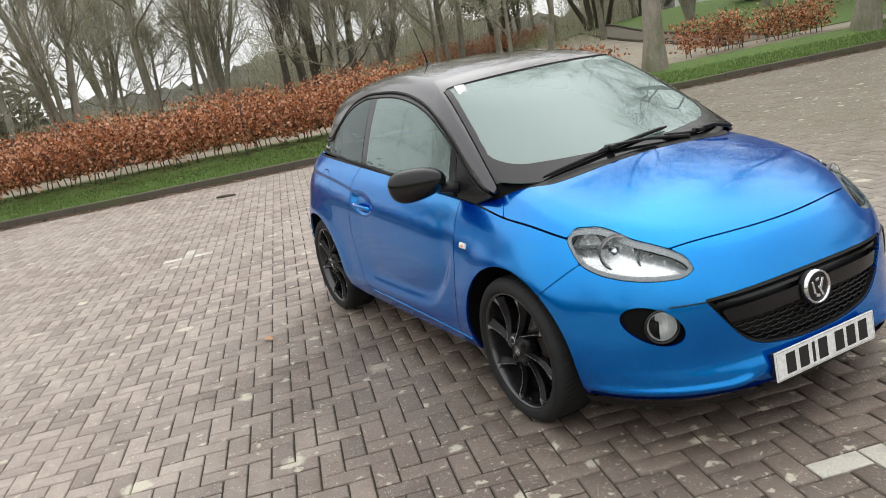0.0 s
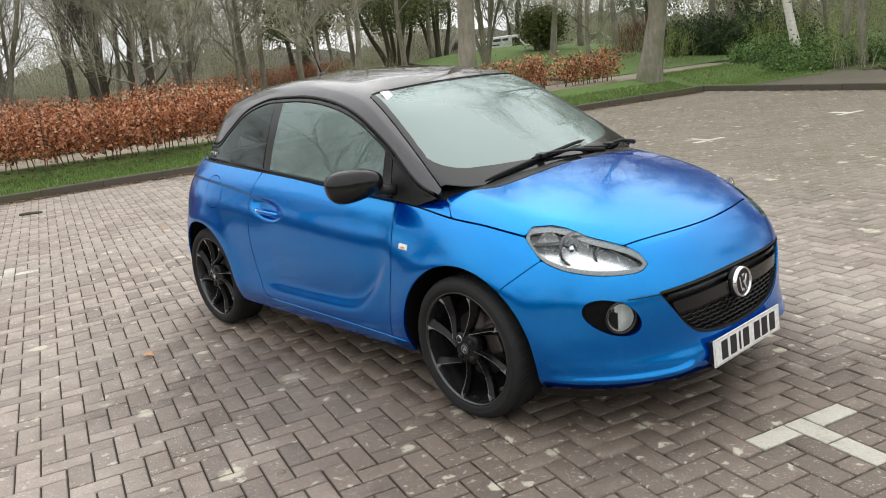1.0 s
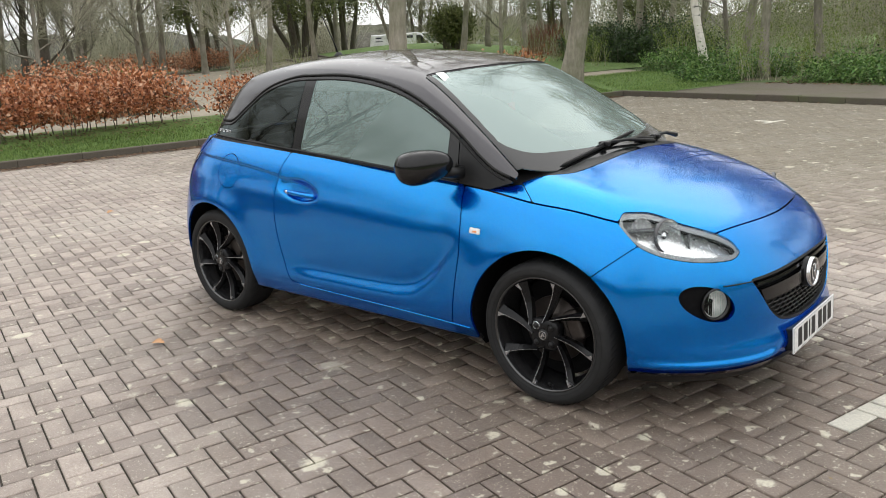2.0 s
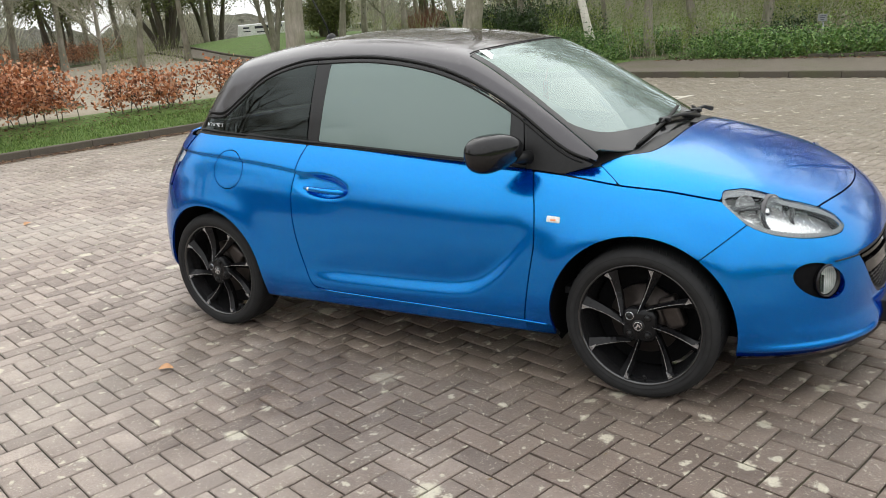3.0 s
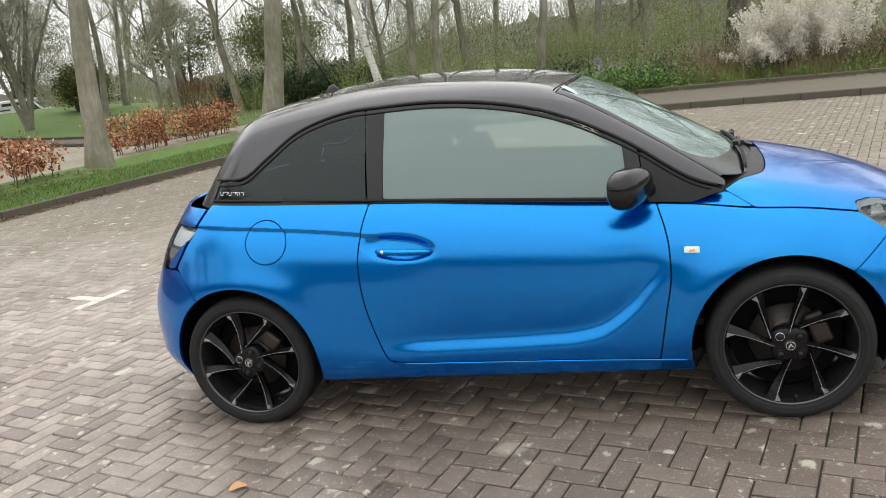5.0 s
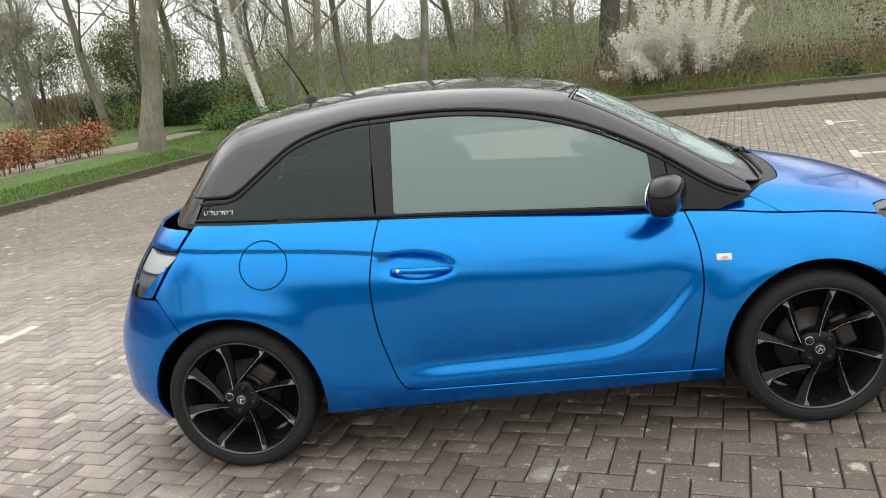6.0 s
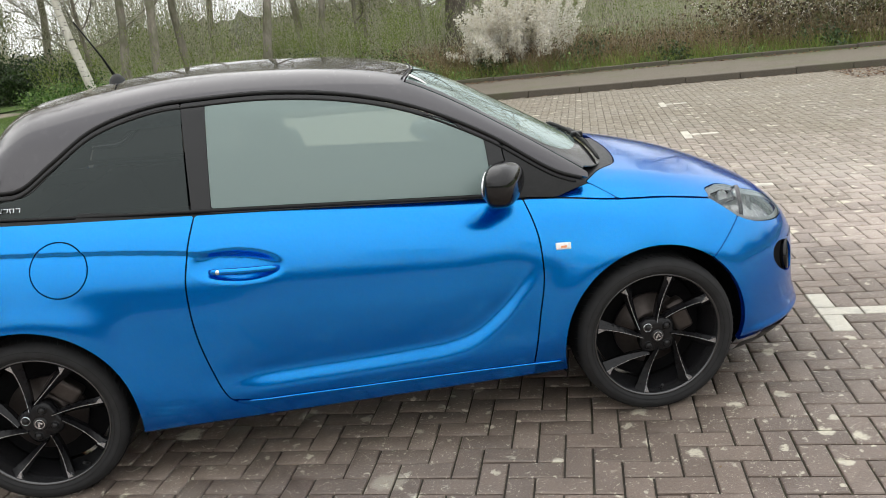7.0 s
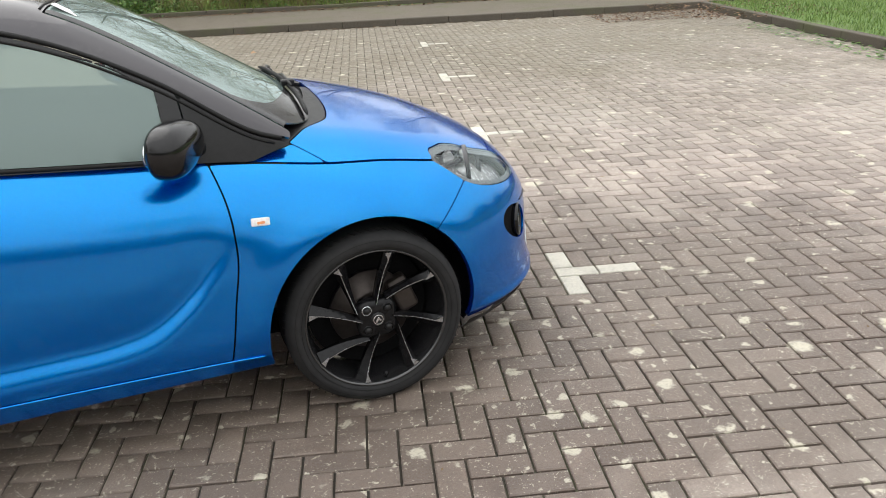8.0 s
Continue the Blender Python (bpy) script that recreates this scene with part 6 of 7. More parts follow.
# the wood on the left, the trees behind the shrubs, and those across the car park behind the viewer
SPOTS = [
    (small, -24.5, 1.6, 0, 1.1), (upright, -24.1, 8.4, 70, 1.05), (upright, -26.6, 6.6, 200, 0.95), (tall, -31.5, 4.2, 90, 1.0),
    (tall, -28.0, 14.3, 10, 1.0), (wide, -28.8, 17.3, 200, 1.0), (tall, -20.9, 14.7, 140, 0.85), (upright, -27.9, 8.2, 20, 0.95), (upright, -24.8, 8.0, 110, 0.85), (small, -27.6, 11.4, 80, 1.2),
    (wide, -31.5, 16.8, 77, 1.1), (wide, -33.2, 23.6, 250, 1.05), (tall, -30.8, 27.0, 33, 1.0), (wide, -20.0, 24.4, 120, 1.0), (tall, -22.0, 28.8, 60, 1.0), (wide, -20.5, 31.4, 300, 1.05),
    (tall, -17.2, 25.0, 210, 1.0), (wide, -10.3, 21.7, 160, 1.0), (tall, -4.7, 17.9, 10, 0.95), (wide, -4.9, 23.0, 222, 1.0), (tall, -6.3, 20.6, 122, 1.0),
    (tall, -2.3, 20.4, 75, 1.05), (tall, -1.5, 24.4, 190, 1.05), (wide, 0.8, 27.4, 300, 1.0), (wide, -12.6, 24.6, 20, 1.0), (tall, -12.4, 21.0, 280, 1.0), (wide, -10.8, 27.6, 95, 1.1),
    (small, 0.4, 23.4, 5, 1.3), (tall, -0.8, 22.3, 55, 0.9), (wide, 4.5, 26.0, 66, 1.0), (tall, 9.0, 25.0, 166, 1.0), (small, 2.4, 22.0, 100, 1.2), (wide, 14.0, 24.0, 260, 1.0), (small, -8.0, 23.5, 130, 1.3),
    (small, -18.6, 11.6, 33, 1.1), (small, -15.0, 20.5, 12, 1.2), (upright, -33.0, 10.0, 40, 1.2), (tall, -37.0, 12.0, 140, 1.1), (wide, -39.0, 20.0, 20, 1.1), (wide, -38.0, 3.0, 99, 1.1),
    (tall, -42.0, 28.0, 240, 1.2), (wide, -43.0, 44.0, 10, 1.2), (tall, -28.0, 38.0, 80, 1.2), (wide, -16.0, 36.0, 150, 1.2), (tall, -6.0, 35.0, 20, 1.2), (wide, 3.0, 36.0, 200, 1.2), (tall, 12.0, 34.0, 310, 1.2),
    (upright, -44.0, 8.0, 10, 1.3), (tall, -46.0, 18.0, 60, 1.3), (tall, -33.0, -3.0, 280, 1.1), (small, -20.5, -3.5, 200, 1.2),
    (wide, -30.0, -18.0, 40, 1.1), (bold, 3.2, 21.5, 200, 1.1), (wide, -17.0, -15.5, 130, 1.05), (tall, -21.0, -12.0, 20, 1.0), (tall, -22.0, -27.0, 20, 1.1), (wide, 3.0, -36.0, 40, 1.1), (tall, 16.0, -32.0, 80, 1.1),
]
SPOTS += [(wide, -23.4, 19.0, 10, 0.9), (multi, -21.2, 21.6, 80, 1.1), (multi, -19.5, 2.6, 200, 0.95), (small, -18.2, 5.6, 10, 1.1), (multi, -30.5, 12.5, 60, 1.3), (multi, -35.0, 1.0, 90, 1.3), (small, -26.5, 13.0, 44, 1.4)]
for tree in (wide, tall, upright, multi, small):
    tree["group"] = "bare trees of the wood"
for tree in (t1, t2):
    tree["group"] = "trees on the verge"
for tree, x, y, turn, scale in SPOTS:
    plant(tree, x, y, turn, scale)


def thicket(name, label, category, boxes, stem_mat, leaf_mat, stems, leaf_n, leaf_size, seed, stem_r=0.006, lean=0.35, petals=0, petal_size=0.03, flat=0.0, leaf_low=0.1):
    """Shrubs in a row of patches (x, y, radius along, radius across, height): stems, leaves, blossom."""
    rs = np.random.default_rng(seed)
    lines, cents, pets = [], [], []
    total = sum(b[2] * b[3] for b in boxes)
    for x, y, ra, rb, h in boxes:
        share = ra * rb / total
        ca, sa = math.cos(LOT), math.sin(LOT)
        for _ in range(int(stems * share * 0.7)):
            r, t = math.sqrt(rs.uniform()), rs.uniform(0, 2 * np.pi)
            a, b = ra * r * math.cos(t), rb * r * math.sin(t)
            px, py = x + a * ca - b * sa, y + a * sa + b * ca
            base = (px, py, float(ground_height(px, py)) - 0.03)
            d = np.array([rs.normal(0, lean), rs.normal(0, lean), 1.0])
            d /= np.linalg.norm(d)
            hh = h * (1 - 0.45 * r * r) * rs.uniform(0.6, 1.1)
            line = wander(rs, base, d, hh, 5, 0.13, -0.02)
            lines.append((line, np.linspace(stem_r, stem_r * 0.35, 6)))
            m = int(leaf_n * share / max(1, int(stems * share * 0.7)))
            f = rs.uniform(leaf_low, 1.0, m) ** 0.8
            k = np.clip(f * 5, 0, 4.999)
            i = k.astype(int)
            cents.append(line[i] + (line[i + 1] - line[i]) * (k - i)[:, None] + rs.normal(0, leaf_size * 1.6, (m, 3)))
            mp = int(petals * share / max(1, int(stems * share * 0.7)))
            if mp:
                f = rs.uniform(0.35, 1.0, mp)
                k = np.clip(f * 5, 0, 4.999)
                i = k.astype(int)
                pets.append(line[i] + (line[i + 1] - line[i]) * (k - i)[:, None] + rs.normal(0, petal_size * 0.9, (mp, 3)))
    ob = tagged(empty(name), label, category)
    v, f = tubes(lines, 3)
    o = quick_mesh("stem", v, f, stem_mat, ob)
    o["kind"] = "stuff"
    if leaf_n:
        c = np.concatenate(cents)
        c[:, 2] = np.maximum(c[:, 2], ground_height(c[:, 0], c[:, 1]) + 0.02)
        v, f = leaves(c, leaf_size, rs, flat)
        o = quick_mesh("foliage", v, f, leaf_mat, ob)
        o["kind"] = "stuff"
    if petals:
        v, f = leaves(np.concatenate(pets), petal_size, rs, 0.0, 0.95)
        o = quick_mesh("blossom", v, f, M_PETAL, ob, "white blossom")
        o["kind"] = "stuff"
    return ob


def hedge_row(label, u, v0, v1, height, depth, seed, density=1.0, gap=0.0):
    """A clipped beech hedge: upright stems with the leaves they kept over winter."""
    rs = np.random.default_rng(seed)
    n = int((v1 - v0) * 9)
    lines, cents = [], []
    for i in range(n):
        v = v0 + (v1 - v0) * (i + rs.uniform()) / n
        uu = u + rs.normal(0, depth * 0.22)
        p = lot(uu, v)
        z = float(ground_height(p.x, p.y))
        h = height * rs.uniform(0.8, 1.08) * (1 + 0.06 * math.sin(v * 2.3 + seed))
        if gap and math.sin(v * 3.1 + seed) + rs.normal(0, 0.3) < gap - 1:
            continue
        line = wander(rs, (p.x, p.y, z - 0.02), (rs.normal(0, 0.1), rs.normal(0, 0.1), 1), h, 5, 0.1)
        lines.append((line, np.linspace(0.011, 0.004, 6)))
        for _ in range(5):
            k = rs.integers(1, 5)
            d = np.array([rs.normal(0, 1), rs.normal(0, 1), 0.5])
            d /= np.linalg.norm(d)
            side = wander(rs, line[k], d, rs.uniform(0.15, 0.38), 3, 0.2)
            lines.append((side, np.linspace(0.005, 0.002, 4)))
        m = int(150 * density)
        f = 1 - (1 - 0.24) * rs.uniform(0, 1, m) ** 0.85
        k = np.clip(f * 5, 0, 4.999)
        i2 = k.astype(int)
        c = line[i2] + (line[i2 + 1] - line[i2]) * (k - i2)[:, None]
        wide_s = depth * (0.18 + 0.2 * np.sin(np.clip((f - 0.2) / 0.8, 0, 1) * np.pi * 0.75))
        c = c + np.stack([rs.normal(0, 1, m) * wide_s, rs.normal(0, 1, m) * wide_s, rs.normal(0, 0.05, m)], -1)
        cents.append(c)
    ob = tagged(empty("beech_hedge"), label, "hedge")
    v, f = tubes(lines, 4)
    o = quick_mesh("stem", v, f, M_BARKD, ob)
    o["kind"] = "stuff"
    v, f = leaves(np.concatenate(cents), 0.07, rs, 0.0, 0.66)
    o = quick_mesh("foliage", v, f, M_BEECH, ob, "dry copper-brown leaves")
    o["kind"] = "stuff"
    return ob


hedge_row("clipped beech hedge with dry copper leaves along the verge", -11.2, -9.0, 1.6, 1.06, 0.7, 31, 1.8)
hedge_row("thinner end of the clipped beech hedge", -11.2, 1.6, 5.3, 0.8, 0.5, 36, 0.95, 0.35)
hedge_row("second beech hedge with dry copper leaves behind the path", -14.1, -9.0, 1.8, 1.1, 0.8, 32, 1.4)
hedge_row("sparse young beech hedge with orange leaves beside the tree", -12.3, 6.9, 11.2, 0.82, 0.5, 33, 0.95, 0.35)
hedge_row("distant beech hedge with dry leaves", -36.0, 5.5, 12.5, 1.1, 1.0, 35, 1.0)


def row(u0, u1, v, n, ra, rb, h, rs, dv=0.3):
    out = []
    for i in range(n):
        u = u0 + (u1 - u0) * (i + 0.5) / n
        p = lot(u, v + rs.uniform(-dv, dv))
        out.append((p.x, p.y, ra, rb, h * rs.uniform(0.8, 1.15)))
    return out


rs0 = np.random.default_rng(5)
thicket("red_stemmed_shrub", "leafless red-brown stemmed shrub", "shrub", [(-16.6, 26.4, 1.4, 1.0, 1.75), (-15.2, 25.6, 1.2, 0.8, 1.6), (-18.0, 27.6, 1.2, 0.9, 1.6)], M_REDTWIG, M_DRY, 1900, 600, 0.03, 41, 0.006, 0.18)
thicket("laurel_hedge", "dark green evergreen hedge behind the footway", "hedge", [(-13.2 + 0.87 * i, 23.2 - 0.43 * i, 0.8, 0.75, 1.5 + 0.12 * (i % 3)) for i in range(7)], M_BARKD, M_LAUREL, 420, 30000, 0.085, 42, 0.008, 0.2, leaf_low=0.02)
thicket("ivy_bank", "bright green ivy and brambles over the bank", "ivy", row(-7.4, -2.6, 15.5, 6, 0.8, 0.9, 0.7, rs0, 0.3) + [(-6.9, 18.0, 1.1, 1.0, 0.7), (-7.6, 19.4, 1.0, 0.9, 0.8), (-5.2, 18.6, 1.2, 1.0, 0.85), (-5.8, 16.8, 1.0, 0.6, 0.4)], M_TWIG, M_IVY, 1300, 46000, 0.075, 43, 0.004, 0.5, flat=0.25, leaf_low=0.0)
thicket("ivy_bank", "green ivy trailing at the foot of the bank", "ivy", row(-7.6, -2.4, 14.75, 7, 0.7, 0.3, 0.28, rs0, 0.1), M_TWIG, M_IVY, 500, 9000, 0.06, 44, 0.004, 0.8, flat=0.5, leaf_low=0.0)
thicket("spring_shrub", "thin shrub with fresh yellow-green leaves", "shrub", [(-4.6, 16.9, 0.6, 0.5, 2.3), (-3.2, 17.6, 0.7, 0.6, 1.9), (0.9, 18.2, 0.8, 0.6, 1.6), (-0.4, 19.0, 0.8, 0.7, 2.2), (-7.2, 19.0, 0.9, 0.7, 1.9), (1.9, 19.5, 0.8, 0.8, 2.3), (-2.0, 20.8, 1.2, 0.8, 2.2), (-10.6, 19.0, 0.6, 0.6, 1.6)], M_TWIGG, M_SPRING, 420, 26000, 0.042, 45, 0.006, 0.22, leaf_low=0.12)
thicket("ivy_bank", "patchy ivy and young nettles at the foot of the bank", "ivy", [(lot(u, 14.9).x, lot(u, 14.9).y, 0.45, 0.3, h) for u, h in ((-1.6, 0.3), (-0.4, 0.22), (0.9, 0.34), (2.6, 0.25), (4.4, 0.3), (6.0, 0.22), (8.2, 0.3), (10.5, 0.3))], M_TWIG, M_IVY, 160, 3200, 0.065, 58, 0.004, 0.7, flat=0.4, leaf_low=0.0)
thicket("bramble_scrub", "brown brambles and dry stalks on the bank", "scrub", row(-4, 15, 16.2, 20, 0.9, 0.9, 1.0, rs0, 0.5), M_TWIG, M_BRAMBLE, 1900, 26000, 0.055, 46, 0.004, 0.5, flat=0.0)
thicket("evergreen_shrub", "dark green clumps of evergreen on the bank", "shrub", [(lot(u, v).x, lot(u, v).y, ra, 0.5, h) for u, v, ra, h in ((-6.0, 16.6, 0.7, 1.0), (-3.3, 15.6, 0.5, 0.8), (-1.0, 15.4, 0.45, 0.6), (1.2, 15.7, 0.6, 0.7), (3.0, 15.2, 0.4, 0.5), (6.2, 15.3, 0.5, 0.6), (9.0, 15.4, 0.6, 0.7))], M_BARKD, M_LAUREL, 220, 9000, 0.07, 57, 0.006, 0.4, leaf_low=0.0)
thicket("bramble_scrub", "greenish scrub under the far trees", "scrub", row(-9, 16, 19.5, 22, 1.2, 1.3, 1.7, rs0, 1.2), M_TWIGG, M_SPRING, 2600, 16000, 0.04, 47, 0.006, 0.35)
thicket("blackthorn", "blackthorn covered in white blossom", "shrub", [(3.9, 15.3, 0.75, 0.5, 2.9), (3.3, 15.5, 0.55, 0.45, 2.0), (4.4, 15.3, 0.5, 0.45, 2.5)], M_TWIG, M_SPRING, 150, 900, 0.03, 48, 0.006, 0.34, 34000, 0.05)
thicket("mixed_hedge", "tall mixed hedge flecked with white blossom", "hedge", row(4.6, 19, 16.3, 16, 1.0, 0.9, 3.3, rs0, 0.2), M_TWIG, M_BRAMBLE, 800, 34000, 0.085, 49, 0.006, 0.34, 9000, 0.045)
thicket("undergrowth", "brown undergrowth below the bare wood", "scrub", [(x, y, 2.6, 1.8, h) for x, y, h in ((-18, -4, 0.9), (-22, -2, 1.2), (-26, 1, 1.3), (-29, 6, 1.6), (-31, 11, 1.7), (-30, 0, 1.6), (-34, 6, 2.2), (-35, 14, 2.2), (-36, 22, 2.4), (-38, 28, 2.4))], M_TWIGG, M_DRY, 4200, 6000, 0.05, 50, 0.008, 0.3)
thicket("undergrowth", "green undergrowth at the wood's edge", "scrub", [(x, y, 2.4, 1.6, h) for x, y, h in ((-20, 4, 0.6), (-23, 10, 1.0), (-25, 18, 1.4), (-24, 32, 1.6), (-15, 24, 1.5), (-18, 33, 2.0), (-10, 31, 2.2), (-2, 31, 2.2), (6, 30, 2.2), (14, 29, 2.2), (-30, 34, 2.2))], M_TWIGG, M_SPRING, 3400, 20000, 0.05, 51, 0.007, 0.3)
thicket("far_thicket", "hazy far thicket beyond the wood", "thicket", [(x, y, 5.5, 3.0, h) for x, y, h in ((-54, 15, 6), (-52, 26, 9), (-46, 37, 9), (-36, 45, 9), (-25, 49, 9), (-12, 47, 9), (0, 46, 9), (12, 44, 9), (24, 40, 9))], M_TWIGG, M_HAZE, 8000, 36000, 0.12, 52, 0.018, 0.22)
# unseen belt, added so the car's side reflects a dark horizon
thicket("far_thicket", "unseen wood edge added to darken reflections in the car", "thicket", [(lot(u, v).x, lot(u, v).y, 5.0, 2.0, h) for u, v, h in ((-36, -14, 4), (-30, -20, 4.5), (-22, -24, 4.5), (-13, -26, 4.5), (-4, -26, 4), (5, -26, 4), (14, -25, 4), (23, -23, 4), (31, -18, 4), (35, -9, 4), (37, 1, 4), (36, 11, 4))], M_TWIGG, M_HAZE, 2200, 26000, 0.34, 56, 0.03, 0.25)
thicket("scrub_belt", "hazy green-brown scrub between the far trees", "scrub", row(-16, 18, 23.5, 16, 1.6, 1.4, 3.4, rs0, 1.0), M_TWIGG, M_SPRING, 1500, 22000, 0.06, 54, 0.008, 0.4)
thicket("scrub_belt", "tall hazy scrub behind the far trees", "scrub", row(-24, 22, 29.5, 16, 2.4, 1.6, 5.0, rs0, 1.2), M_TWIGG, M_MIXED, 1800, 20000, 0.09, 55, 0.012, 0.35)
thicket("hedge_behind", "dark hedge across the car park", "hedge", [(lot(u, -12.6).x, lot(u, -12.6).y, 1.2, 0.6, 1.6) for u in range(-10, 12, 2)], M_BARKD, M_LAUREL, 300, 9000, 0.1, 53, 0.01, 0.2)


def ridge_material():
    k = Mat("far_wood", (0.16, 0.15, 0.12), 1.0)
    v = k.coords("Position")
    fine = k.noise(k.node("Mapping", 0, i0=v, i3=(1, 1, 0.35)), 1.6, 7.0, 0.75)
    big = k.noise(v, 0.09, 4.0)
    col = k.ramp(fine, (0.3, (0.05, 0.048, 0.036)), (0.5, (0.12, 0.115, 0.085)), (0.7, (0.22, 0.21, 0.17)))
    k.color(k.mix(k.span(big, 0.45, 0.65, 0.0, 0.5), col, (0.12, 0.14, 0.06)))
    k.bump(fine, 1.0, 0.8)
    return k.m


def far_ridge():
    """A low wooded rise that rings the place at a distance, with a ragged skyline."""
    rs = np.random.default_rng(91)
    n, rows_n = 900, 7
    t = np.linspace(0, 2 * np.pi, n, endpoint=False)
    crest = 4.2 + sum(a * np.sin(f * t + p) for a, f, p in ((0.9, 5, 1.0), (0.7, 11, 2.0), (0.5, 29, 0.4))) + rs.normal(0, 0.3, n)
    dist = 105 + 9 * np.sin(3 * t + 1)
    vv = []
    for j in range(rows_n):
        f = j / (rows_n - 1)
        r = dist + 16 * f + rs.normal(0, 0.8, n)
        z = -0.5 + crest * f ** 0.6 + rs.normal(0, 0.25, n) * f
        vv.append(np.stack([r * np.cos(t), r * np.sin(t), z], -1))
    idx = np.arange(n * rows_n).reshape(rows_n, n)
    nxt = np.roll(idx, -1, axis=1)
    q = np.stack([idx[:-1], nxt[:-1], nxt[1:], idx[1:]], -1).reshape(-1, 4)
    tagged(quick_mesh("backdrop", np.concatenate(vv), q, ridge_material()), "far grey-brown wooded rise on the skyline", "woodland", kind="structure")


far_ridge()


def scatter(n, u0, u1, v0, v1, seed, edge=None):
    rs = np.random.default_rng(seed)
    a, b = rs.uniform(u0, u1, n), rs.uniform(v0, v1, n)
    return rs, a, b


def blades(name, label, n, u0, u1, v0, v1, h, seed, material=None):
    rs, a, b = scatter(n, u0, u1, v0, v1, seed)
    x, y = a * LU.x + b * LV.x, a * LU.y + b * LV.y
    z = ground_height(x, y) + 0.008
    t = rs.uniform(0, 2 * np.pi, n)
    hh = h * rs.uniform(0.5, 1.3, n)
    w = 0.006
    dx, dy = np.cos(t) * w, np.sin(t) * w
    lx, ly = rs.normal(0, 0.4, n) * hh, rs.normal(0, 0.4, n) * hh
    v = np.stack([np.stack([x - dx, y - dy, z], -1), np.stack([x + dx, y + dy, z], -1), np.stack([x + lx + dx * 0.3, y + ly + dy * 0.3, z + hh], -1), np.stack([x + lx - dx * 0.3, y + ly - dy * 0.3, z + hh], -1)], 1).reshape(-1, 3)
    return tagged(quick_mesh(name, v, np.arange(n * 4).reshape(n, 4), material or M_GRASS), label, "grass", kind="stuff")


blades("grass", "short green grass of the verge", 26000, -10.75, KERB_L - 0.14, -8.0, 11.3, 0.05, 61)
blades("grass", "grass round the corner tree", 9000, -12.0, -8.7, KERB_F + 0.15, 14.2, 0.05, 62)
blades("grass", "verge grass with fresh blades", 9000, KERB_R + 0.14, KERB_R + 3.0, 4.0, 11.3, 0.06, 63)
blades("grass", "rough grass tufts on the bank", 9000, -5.0, 12.0, 14.5, 16.5, 0.28, 64, M_SPRING)
blades("grass", "dry grass stalks on the bank", 6000, -3.0, 12.0, 14.7, 17.0, 0.6, 65, M_DRY)


def litter(name, label, n, u0, u1, v0, v1, z, size, seed, material=None):
    rs, a, b = scatter(n, u0, u1, v0, v1, seed)
    zz = np.full(n, z) if z is not None else ground_height(a * LU.x + b * LV.x, a * LU.y + b * LV.y) + 0.022
    c = np.stack([a * LU.x + b * LV.x, a * LU.y + b * LV.y, zz + rs.uniform(0, 0.012, n)], -1)
    v, f = leaves(c, size, rs, 0.9, 0.6)
    v[:, 2] = np.maximum(v[:, 2], (z if z is not None else 0) + 0.001)
    return tagged(quick_mesh(name, v, f, material or M_LITTER), label, "leaf litter", kind="stuff")


litter("leaf_litter", "brown leaves and debris along the kerb", 6500, KERB_L, KERB_L + 0.3, -7, 11.2, 0.006, 0.055, 71)
litter("leaf_litter", "dead leaves under the hedge", 2600, -11.3, -10.5, -7, 6, None, 0.05, 72)
litter("leaf_litter", "dead leaves at the foot of the bank", 7000, -8, 14, 14.0, 15.6, None, 0.06, 73)
litter("leaf_litter", "dead leaves against the far kerb", 500, -9, 7.2, KERB_F - 0.22, KERB_F - 0.01, 0.004, 0.045, 74)
litter("leaf_litter", "dead leaves in the corner", 1300, 5.2, 7.3, 10.0, 11.4, 0.004, 0.05, 75)
litter("leaf_litter", "reddish leaves on the verge corner", 900, 6.2, 8.6, 8.8, 11.6, None, 0.05, 76)
litter("leaf_litter", "weeds at the kerb", 500, KERB_R - 0.5, KERB_R + 0.1, 4.0, 9.0, 0.01, 0.06, 77, M_IVY)
litter("leaf_litter", "scattered leaf scraps on the paving", 420, KERB_L, KERB_R, -5, 11, 0.002, 0.018, 78, M_DRY)


# ---- loose and far things ----
M_DRYLEAF = plain("dry_leaf", (0.5, 0.27, 0.13), 0.7)


def fallen_leaf(x, y, size, turn, label):
    bm = bmesh.new()
    n = 7
    mid_v, lv, rv = [], [], []
    for i in range(n):
        f = i / (n - 1)
        w = size * 0.3 * math.sin(math.pi * min(0.98, 0.03 + f)) ** 0.8
        arch_z = size * 0.22 * math.sin(math.pi * f)
        mid_v.append(bm.verts.new((size * (f - 0.5), 0, 0.004 + arch_z * 0.6)))
        lv.append(bm.verts.new((size * (f - 0.5), w, 0.008 + arch_z)))
        rv.append(bm.verts.new((size * (f - 0.5), -w, 0.003 + arch_z * 0.7)))
    for i in range(n - 1):
        bm.faces.new((mid_v[i], mid_v[i + 1], lv[i + 1], lv[i]))
        bm.faces.new((rv[i], rv[i + 1], mid_v[i + 1], mid_v[i]))
    o = part("fallen_leaf", bm, M_DRYLEAF, None, "", True)
    o.matrix_world = pose(x, y, 0.002, 0, 0, turn)
    tagged(o, label, "leaf")


